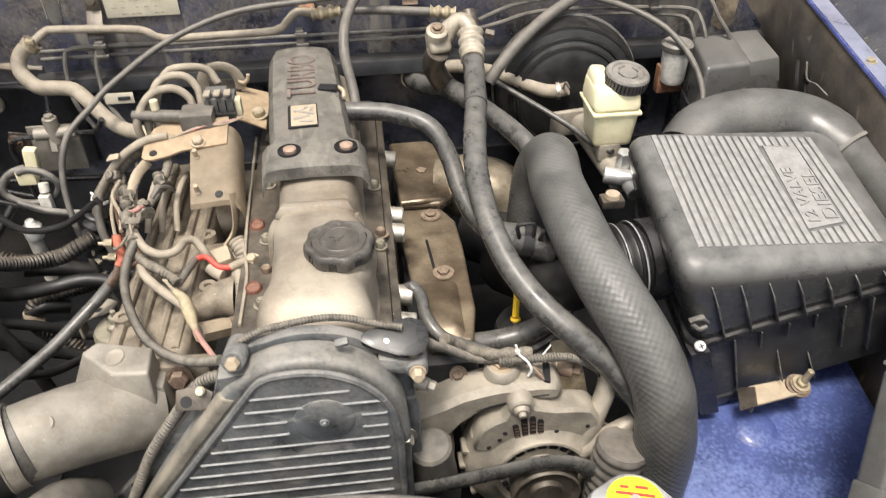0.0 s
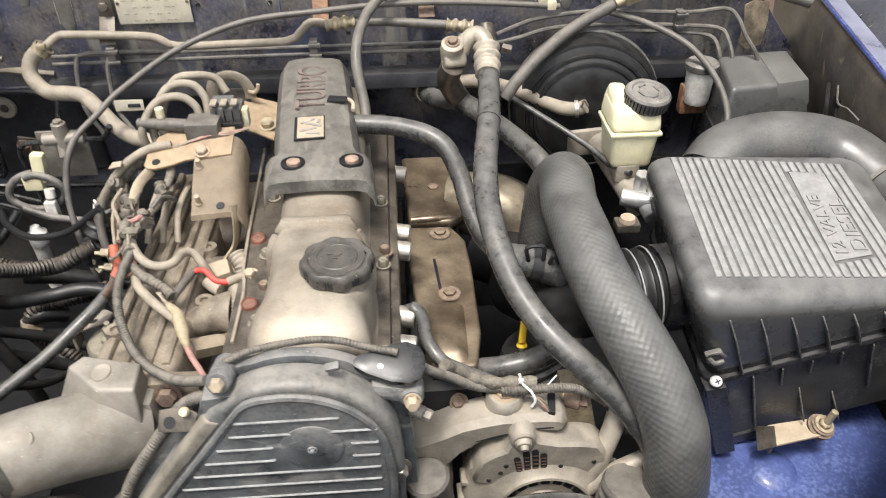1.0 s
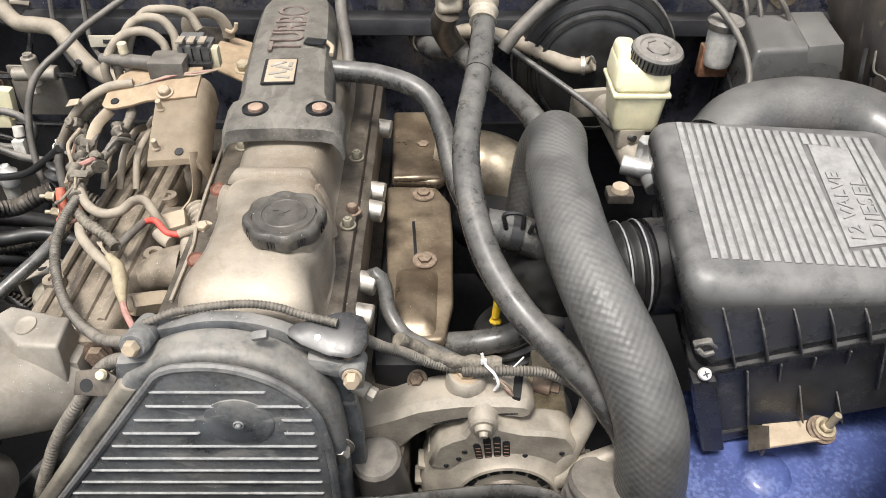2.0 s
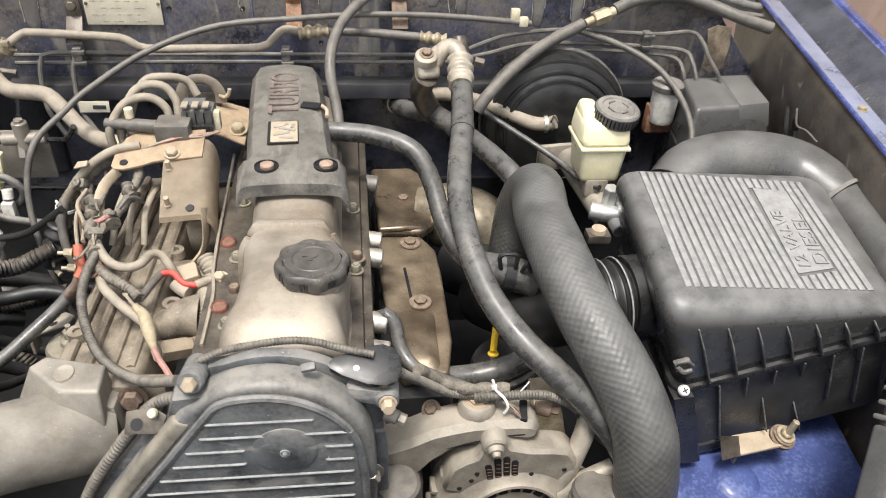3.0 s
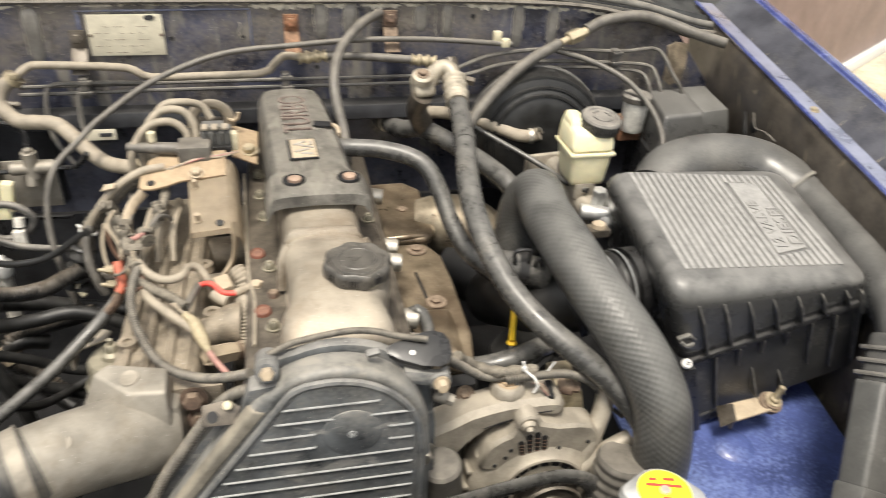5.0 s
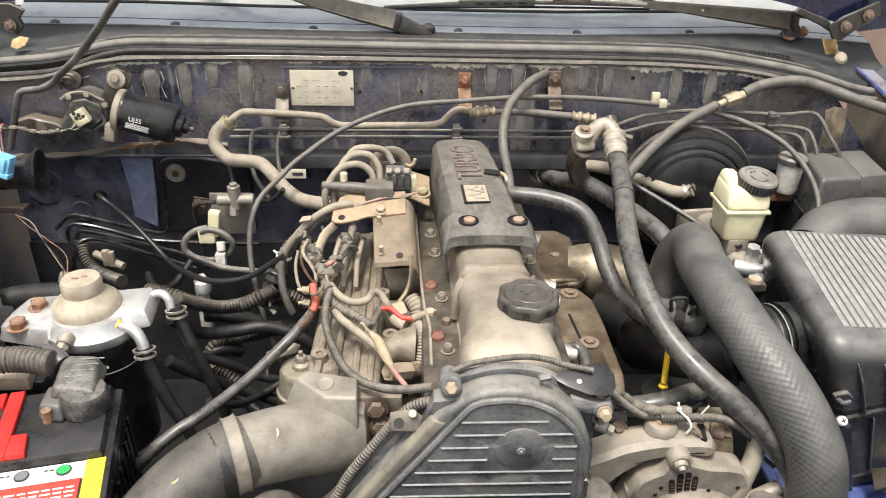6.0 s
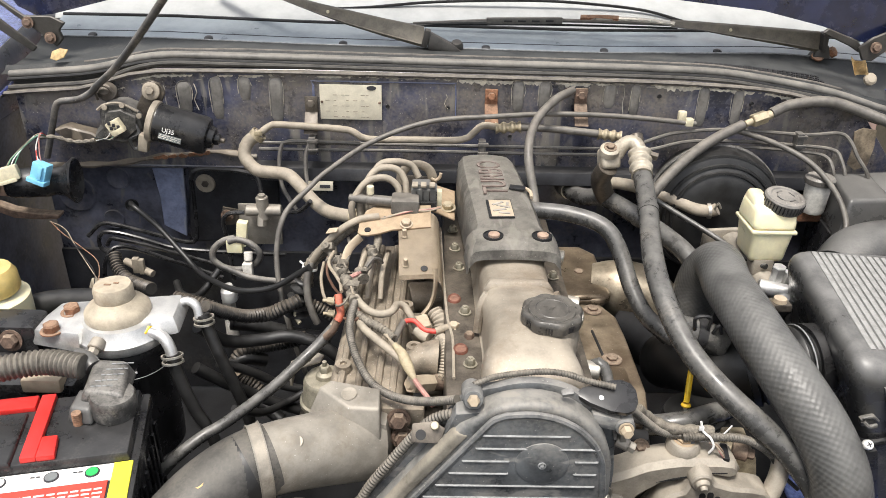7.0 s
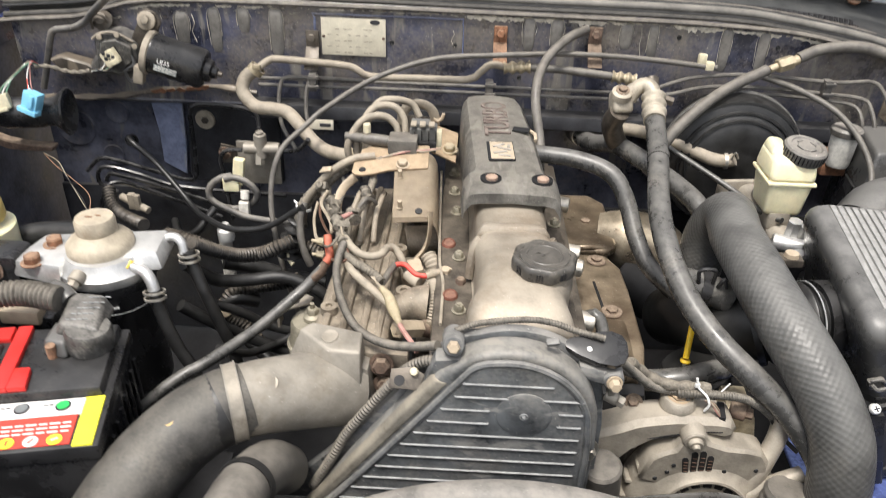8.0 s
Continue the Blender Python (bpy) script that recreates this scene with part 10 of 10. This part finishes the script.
for i, pts in enumerate((((-0.823, 0.735, 0.851), (-0.792, 0.735, 0.879), (-0.761, 0.735, 0.878), (-0.702, 0.735, 0.862), (-0.625, 0.735, 0.842), (-0.606, 0.735, 0.848), (-0.601, 0.735, 0.870), (-0.598, 0.735, 0.953), (-0.597, 0.735, 0.985), (-0.583, 0.735, 1.001), (-0.53, 0.733, 1.003), (-0.482, 0.725, 1.000), (-0.461, 0.705, 0.994), (-0.446, 0.66, 0.985)),
                         ((-0.766, 0.73, 0.809), (-0.795, 0.73, 0.822), (-0.801, 0.73, 0.842), (-0.790, 0.73, 0.862), (-0.762, 0.73, 0.863), (-0.712, 0.73, 0.850), (-0.653, 0.73, 0.831), (-0.575, 0.73, 0.824), (-0.42, 0.71, 0.830)),
                         ((-0.785, 0.728, 0.835), (-0.775, 0.728, 0.850), (-0.760, 0.728, 0.849), (-0.704, 0.728, 0.836), (-0.604, 0.728, 0.806), (-0.54, 0.72, 0.79)),
                         ((-0.77, 0.66, 0.80), (-0.76, 0.66, 0.838), (-0.735, 0.68, 0.858), (-0.64, 0.70, 0.815), (-0.55, 0.70, 0.78)),
                         ((-0.478, 0.648, 0.952), (-0.505, 0.648, 0.95), (-0.522, 0.655, 0.93), (-0.52, 0.66, 0.89), (-0.515, 0.66, 0.80)),
                         ((-0.412, 0.648, 0.955), (-0.39, 0.645, 0.956), (-0.372, 0.63, 0.965), (-0.355, 0.61, 0.985), (-0.345, 0.60, 1.0)))):
    hose("steel_brake_line", pts, 0.0042, "plastic", "thin dark steel line on the dark firewall", "brake line", 8, "steel brake lines")
lp = [(-0.500, 0.600, 0.915), (-0.484, 0.600, 0.920), (-0.462, 0.598, 0.914), (-0.445, 0.597, 0.898), (-0.446, 0.596, 0.880), (-0.464, 0.595, 0.865), (-0.488, 0.595, 0.859), (-0.514, 0.596, 0.864), (-0.532, 0.598, 0.880), (-0.528, 0.602, 0.900), (-0.510, 0.606, 0.914), (-0.49, 0.61, 0.918)]
hose("coiled_vacuum_hose", lp, 0.0062, "plastic_dusty", "small dark vacuum hose in a loop", "hose", 10)
hose("vacuum_branch", [(-0.505, 0.575, 0.875), (-0.46, 0.57, 0.858), (-0.40, 0.55, 0.862), (-0.36, 0.53, 0.875)], 0.006, "plastic_dusty", "dark vacuum hose branch", "hose", 10)
hose("low_black_hose", [(-0.63, 0.66, 0.79), (-0.60, 0.60, 0.80), (-0.55, 0.55, 0.83), (-0.515, 0.575, 0.87)], 0.007, "rubber_black", "black hose low in the dark bay", "hose", 10)
hose("servo_hose", [(-0.78, 0.33, 0.92), (-0.70, 0.35, 0.935), (-0.62, 0.34, 0.945), (-0.585, 0.32, 0.95)], 0.020, "rubber_black", "thick black hose behind the fuel filter", seg=16)
hose_l("corrugated_loom", [(-0.455, 0.300, 0.965), (-0.440, 0.340, 0.930), (-0.420, 0.380, 0.898), (-0.392, 0.410, 0.885), (-0.362, 0.430, 0.888), (-0.330, 0.440, 0.885), (-0.29, 0.44, 0.86)], 0.0105, "corr_black", "black corrugated loom from the filter outlet", 0.006)
hose("fuel_feed_hose", [(-0.470, 0.300, 0.930), (-0.440, 0.335, 0.880), (-0.400, 0.365, 0.862), (-0.350, 0.380, 0.860), (-0.30, 0.38, 0.84), (-0.26, 0.38, 0.80)], 0.0100, "rubber_black", "black rubber hose behind the filter outlet", seg=14)
hose("filter_drop_hose", [(-0.400, 0.395, 0.800), (-0.425, 0.385, 0.812), (-0.447, 0.380, 0.806), (-0.452, 0.378, 0.790), (-0.438, 0.375, 0.768), (-0.410, 0.36, 0.745), (-0.37, 0.34, 0.72)], 0.0110, "rubber_black", "black hose bent low beside the filter", seg=14)
for k, pts in enumerate((((-0.46, 0.24, 0.90), (-0.43, 0.26, 0.86), (-0.39, 0.29, 0.81), (-0.34, 0.31, 0.77), (-0.29, 0.32, 0.74)), ((-0.44, 0.28, 0.88), (-0.40, 0.31, 0.84), (-0.36, 0.33, 0.80), (-0.30, 0.35, 0.77)), ((-0.40, 0.20, 0.86), (-0.375, 0.24, 0.82), (-0.35, 0.30, 0.79), (-0.30, 0.34, 0.80)), ((-0.46, 0.43, 0.85), (-0.41, 0.45, 0.83), (-0.36, 0.46, 0.81), (-0.30, 0.46, 0.80)))):
    hose("dark_bay_hose", pts, (0.009, 0.0075, 0.006, 0.012)[k], "rubber_black", "black hose lost in the shadow of the bay", "hose", 10, "dark bay hoses")
for i, c in enumerate(("rust", "wire_black", "wire_tan")):
    hose("loose_wire", wavy([(-0.80, 0.57, 0.965), (-0.77, 0.55, 0.955), (-0.735, 0.52, 0.945 - i * 0.003), (-0.69, 0.47, 0.93 - i * 0.004), (-0.655, 0.40, 0.93), (-0.60, 0.33, 0.955)], 0.008, 60 + i), 0.0008, c, "thin loose coloured wire", "wire", 6, "loose wires")
t2 = thing("tee_connector", "dusty metal tee with beige connector on the dark side wall", "fitting", (-0.66, 0.6, 0.88))
part("tee", joined(rod((-0.70, 0.61, 0.865), (-0.64, 0.58, 0.855), 0.007), box((-0.672, 0.59, 0.868), (0.012, 0.012, 0.03), 0.002), box((-0.66, 0.585, 0.868), (0.010, 0.010, 0.03), 0.002)), M["hose_tan"], t2)
part("plug", box((-0.70, 0.50, 0.875), (0.034, 0.022, 0.022), 0.004, pose(0, 0, 0, 10, 20, 30)), M["hose_tan"], t2)

# injection loom: taped bundle with branches
il = thing("engine_loom", "dust-caked taped engine loom with branching wires", "wiring loom", (-0.28, 0.38, 0.95))
main = [(-0.205, 0.470, 1.030), (-0.235, 0.463, 1.027), (-0.261, 0.460, 1.016), (-0.280, 0.456, 1.003), (-0.297, 0.456, 0.984), (-0.316, 0.458, 0.964), (-0.329, 0.453, 0.944), (-0.334, 0.446, 0.915)]
second = [(-0.290, 0.452, 0.986), (-0.283, 0.425, 0.976), (-0.268, 0.390, 0.970), (-0.254, 0.345, 0.976), (-0.243, 0.310, 0.982), (-0.236, 0.288, 0.984)]
third = [(-0.200, 0.462, 1.034), (-0.213, 0.449, 1.025), (-0.212, 0.428, 1.012), (-0.217, 0.401, 1.002), (-0.225, 0.370, 0.995), (-0.240, 0.345, 0.986), (-0.252, 0.330, 0.980)]
lumpy = lambda r, k: (lambda u, s: r * (1 + 0.16 * math.sin(s * k) * math.sin(s * k * 0.37 + 1)))
part("main_branch", tube(main, lambda u, s: 0.0068 + 0.0034 * min(1.0, max(0.0, (u - 0.18) * 4)) + 0.0006 * math.sin(s * 900), 14, 0.002), M["tape"], il)
part("second_branch", tube(second, lumpy(0.0080, 190), 12, 0.004), M["tape"], il)
part("third_branch", tube(third, lumpy(0.0060, 240), 12, 0.004), M["tape"], il)
part("grey_hose_over", tube([(-0.212, 0.458, 1.040), (-0.240, 0.452, 1.038), (-0.268, 0.447, 1.024), (-0.292, 0.446, 1.002), (-0.308, 0.447, 0.982), (-0.322, 0.450, 0.960)], 0.0058, 12), M["hose_tan"], il)
part("side_hose", tube([(-0.322, 0.450, 0.958), (-0.330, 0.440, 0.935), (-0.329, 0.428, 0.905), (-0.322, 0.42, 0.880), (-0.315, 0.42, 0.86)], 0.0062, 12), M["rubber_grey"], il)
part("black_boot", tube([(-0.336, 0.450, 0.925), (-0.344, 0.446, 0.905), (-0.350, 0.442, 0.885), (-0.352, 0.440, 0.865)], lambda u, s: 0.013 + 0.0045 * math.sin(s * 420) + 0.004 * u, 18, 0.002), M["rubber_black"], il, "black stepped rubber boot")
part("boot_pin", tube([(-0.352, 0.432, 0.882), (-0.352, 0.425, 0.868), (-0.343, 0.418, 0.860)], lambda u, s: 0.0022 + 0.002 * u * u, 10, 0.004), M["cream_connector"], il, "pale connector pin")
part("cable_tie", joined(ring_clamp((-0.327, 0.454, 0.947), (0.3, 0.1, 1), 0.0118, 0.0045, 0.0012), rod((-0.336, 0.462, 0.945), (-0.347, 0.478, 0.944), 0.0020), box((-0.334, 0.452, 0.946), (0.007, 0.006, 0.006), 0.001)), M["white"], il, "white cable tie")
part("fin_tab", prism([(-0.010, -0.003), (0.010, -0.004), (0.012, 0.004), (-0.004, 0.006)], 0.003, axes((-0.286, 0.440, 1.020), (-0.4, -0.5, 0.8)), 0.0008), M["tan"], il)
part("spare_plug", joined(box((0, 0, 0), (0.020, 0.013, 0.014), 0.003, axes((-0.293, 0.440, 0.992), (-0.3, -0.6, 0.7))), rev([(0.0062, 0.005), (0.0058, 0.011), (0.003, 0.012), (0.0, 0.010)], axes((-0.293, 0.440, 0.992), (-0.3, -0.6, 0.7)), 16)), M["tape"], il, "dusty round plug")
for i, (p, a) in enumerate((((-0.272, 0.408, 0.980), 20), ((-0.258, 0.365, 0.984), -30), ((-0.248, 0.325, 0.990), 10), ((-0.217, 0.396, 1.006), 50), ((-0.234, 0.352, 0.994), -40), ((-0.286, 0.428, 0.972), 70))):
    part("tape_knot", tube(wavy([V(*p) + V(-0.005, 0.009, 0.004), V(*p), V(*p) + V(0.006, -0.009, -0.004)], 0.003, 70 + i), lambda u, s: 0.0078 + 0.0022 * math.sin(11 * u + i), 10, 0.003), M["tape"], il)
    part("tape_end", prism([(-0.009, -0.004), (0.008, -0.005), (0.011, 0.003), (-0.006, 0.005)], 0.0016, Matrix.Translation(V(*p) + V(0.006, -0.006, 0.007)) @ pose(0, 0, 0, 25 + a, a, 2 * a), 0.0005), M["tape"], il)
wires = (((-0.283, 0.430, 0.990), (-0.286, 0.400, 0.985), (-0.272, 0.365, 0.982), (-0.262, 0.335, 0.985), (-0.258, 0.315, 0.985)),
         ((-0.272, 0.430, 0.985), (-0.262, 0.400, 0.985), (-0.252, 0.370, 0.985), (-0.244, 0.330, 0.992), (-0.240, 0.300, 0.990)),
         ((-0.295, 0.440, 0.975), (-0.292, 0.410, 0.962), (-0.280, 0.370, 0.962), (-0.268, 0.340, 0.968), (-0.258, 0.320, 0.975)),
         ((-0.262, 0.455, 1.002), (-0.258, 0.430, 0.992), (-0.262, 0.400, 0.980), (-0.258, 0.375, 0.978)),
         ((-0.240, 0.372, 0.990), (-0.250, 0.350, 0.990), (-0.246, 0.325, 0.995), (-0.238, 0.295, 0.992)),
         ((-0.302, 0.445, 0.962), (-0.305, 0.420, 0.945), (-0.296, 0.385, 0.935), (-0.280, 0.350, 0.945), (-0.265, 0.325, 0.962)),
         ((-0.244, 0.300, 0.990), (-0.252, 0.280, 0.985), (-0.262, 0.290, 0.975), (-0.258, 0.310, 0.975)),
         ((-0.236, 0.285, 0.984), (-0.226, 0.270, 0.976), (-0.236, 0.255, 0.974), (-0.250, 0.268, 0.970)),
         ((-0.226, 0.366, 0.998), (-0.216, 0.380, 1.006), (-0.206, 0.388, 1.000), (-0.204, 0.396, 0.990)))
for i, pts in enumerate(wires):
    part("branch_wire", tube(wavy(pts, 0.002, 90 + i), (0.0026, 0.0018, 0.0022, 0.0030, 0.0016)[i % 5], 8, 0.005), M[("wire_tan", "tape", "wire_brown", "rubber_grey", "wire_tan")[i % 5]], il)
part("red_tape", tube([(-0.262, 0.308, 0.984), (-0.260, 0.298, 0.974), (-0.257, 0.290, 0.962), (-0.262, 0.284, 0.954)], 0.0058, 12, 0.004), M["tape_red"], il, "orange-red sleeve")
part("brown_sleeve", tube([(-0.262, 0.286, 0.954), (-0.268, 0.283, 0.940), (-0.280, 0.284, 0.926)], 0.0055, 12, 0.004), M["brown_bolt"], il)
part("pink_wire", tube([(-0.258, 0.350, 0.988), (-0.246, 0.345, 0.994), (-0.232, 0.352, 0.998)], 0.0034, 8, 0.004), M["wire_pink"], il, "faded pink wire")
part("terminal", joined(hexbolt((-0.268, 0.302, 0.977), (-1, -0.1, 0.2), 0.0050, 0.010, 1.3), rod((-0.276, 0.301, 0.978), (-0.284, 0.300, 0.979), 0.0025), hexbolt((-0.268, 0.300, 0.956), (-1, -0.1, 0.2), 0.0050, 0.010, 1.3), rod((-0.276, 0.299, 0.957), (-0.284, 0.298, 0.958), 0.0025)), M["gold"], il)
part("cross_wire", tube([(-0.236, 0.300, 0.986), (-0.224, 0.282, 0.982), (-0.210, 0.272, 0.978), (-0.194, 0.268, 0.978), (-0.182, 0.274, 0.979), (-0.176, 0.296, 0.976), (-0.166, 0.302, 0.970), (-0.154, 0.292, 0.955), (-0.146, 0.286, 0.940)], 0.0056, 12, 0.005), M["hose_tan"], il)
part("dark_lead", tube([(-0.177, 0.228, 0.962), (-0.171, 0.256, 0.960), (-0.166, 0.285, 0.955)], 0.0048, 10), M["rubber_grey"], il)
part("red_lead", tube([(-0.167, 0.284, 0.955), (-0.151, 0.279, 0.960), (-0.135, 0.264, 0.955), (-0.118, 0.259, 0.956)], 0.0037, 10, 0.004), M["wire_red"], il, "bright red wire")
part("lead_end", tube([(-0.120, 0.259, 0.956), (-0.108, 0.264, 0.958), (-0.097, 0.268, 0.959)], 0.0055, 10, 0.005), M["wire_tan"], il)
part("pale_sleeve", tube([(-0.148, 0.270, 0.950), (-0.139, 0.262, 0.947), (-0.130, 0.256, 0.946)], 0.0075, 12, 0.004), M["hose_tan"], il)
part("braided_wire", tube([(-0.234, 0.275, 0.974), (-0.218, 0.258, 0.973), (-0.201, 0.246, 0.972), (-0.186, 0.235, 0.968), (-0.177, 0.226, 0.965)], lambda u, s: 0.0062 + 0.0008 * math.sin(s * 1200), 12, 0.0015), M["tape"], il)
part("diagonal_wire", tube([(-0.228, 0.262, 0.968), (-0.218, 0.240, 0.970), (-0.204, 0.222, 0.970), (-0.188, 0.207, 0.966), (-0.171, 0.197, 0.957), (-0.158, 0.186, 0.953)], 0.0056, 12), M["hose_tan"], il)
part("bare_wires", joined(*[tube(wavy([(-0.190 + 0.002 * k, 0.218, 0.978), (-0.181, 0.208, 0.975), (-0.172, 0.202, 0.970)], 0.001, 5 + k), 0.0013, 6, 0.004) for k in range(3)]), M["wire_tan"], il)
part("taped_splice", tube([(-0.176, 0.204, 0.972), (-0.166, 0.196, 0.965), (-0.159, 0.181, 0.960), (-0.153, 0.165, 0.958), (-0.146, 0.148, 0.956)], lambda u, s: 0.0030 + 0.0046 * math.sin(math.pi * min(1.0, 0.1 + u * 0.85)) ** 1.4, 12, 0.003), M["tape_yellow"], il, "yellowed tape splice")
part("pink_tail", tube([(-0.147, 0.150, 0.956), (-0.140, 0.136, 0.954), (-0.130, 0.122, 0.950), (-0.122, 0.110, 0.945)], 0.0034, 8), M["wire_pink"], il)
part("loop_wire", tube([(-0.132, 0.335, 0.892), (-0.118, 0.322, 0.897), (-0.100, 0.296, 0.906), (-0.096, 0.268, 0.913), (-0.098, 0.240, 0.917), (-0.113, 0.199, 0.920)], 0.0040, 8), M["wire_tan"], il)
for i in range(3):
    part("signal_wire", tube(wavy([(-0.232, 0.455, 1.034), (-0.20, 0.460, 1.040), (-0.165, 0.466, 1.045), (-0.138, 0.472, 1.046), (-0.112, 0.488, 1.044)], 0.0028, 40 + i), 0.0014, 6, 0.006), M[("wire_tan", "wire_pink", "wire_tan")[i]], il)
for i in range(3):
    part("injector_pipe", tube([(-0.232 + i * 0.017, 0.46, 0.975), (-0.233 + i * 0.017, 0.43, 0.988 - i * 0.003), (-0.240 + i * 0.018, 0.395, 0.972), (-0.246 + i * 0.020, 0.37, 0.940)], 0.0044, 10), M["hose_tan"], il)
bkt = thing("loom_bracket", "dusty steel bracket tab holding the thick loom", "bracket", (-0.13, 0.04, 0.96))
part("tab", prism([(-0.018, -0.010), (0.016, -0.011), (0.022, 0.006), (0.008, 0.014), (-0.016, 0.011)], 0.004, axes((-0.130, 0.034, 0.968), (-0.1, -0.75, 0.66)), 0.001), M["alu_dark"], bkt)
part("hole", rev([(0.0, 0.005), (0.006, 0.005), (0.0065, 0.004)], axes((-0.136, 0.034, 0.966), (-0.1, -0.75, 0.66)), 16), M["dark"], bkt)
part("cream_dot", rev([(0.005, 0.004), (0.004, 0.008), (0, 0.009)], axes((-0.120, 0.036, 0.978), (-0.1, -0.75, 0.66)), 12), M["cream_connector"], bkt)
cs = thing("clamp_spout", "small cast spout with clamp beside the charge hose", "fitting", (-0.37, 0.10, 0.88))
part("spout", joined(rod((-0.345, 0.095, 0.892), (-0.364, 0.109, 0.901), 0.0058), ring_clamp((-0.343, 0.093, 0.891), (0.7, -0.6, -0.4), 0.0085, 0.005), tube([(-0.340, 0.09, 0.897), (-0.336, 0.088, 0.905), (-0.333, 0.09, 0.896)], 0.0015, 6, 0.004)), M["alu_dark"], cs)
part("rusty_bolt", rod((-0.392, 0.072, 0.885), (-0.389, 0.078, 0.900), 0.0075, seg=10), M["rust"], cs)
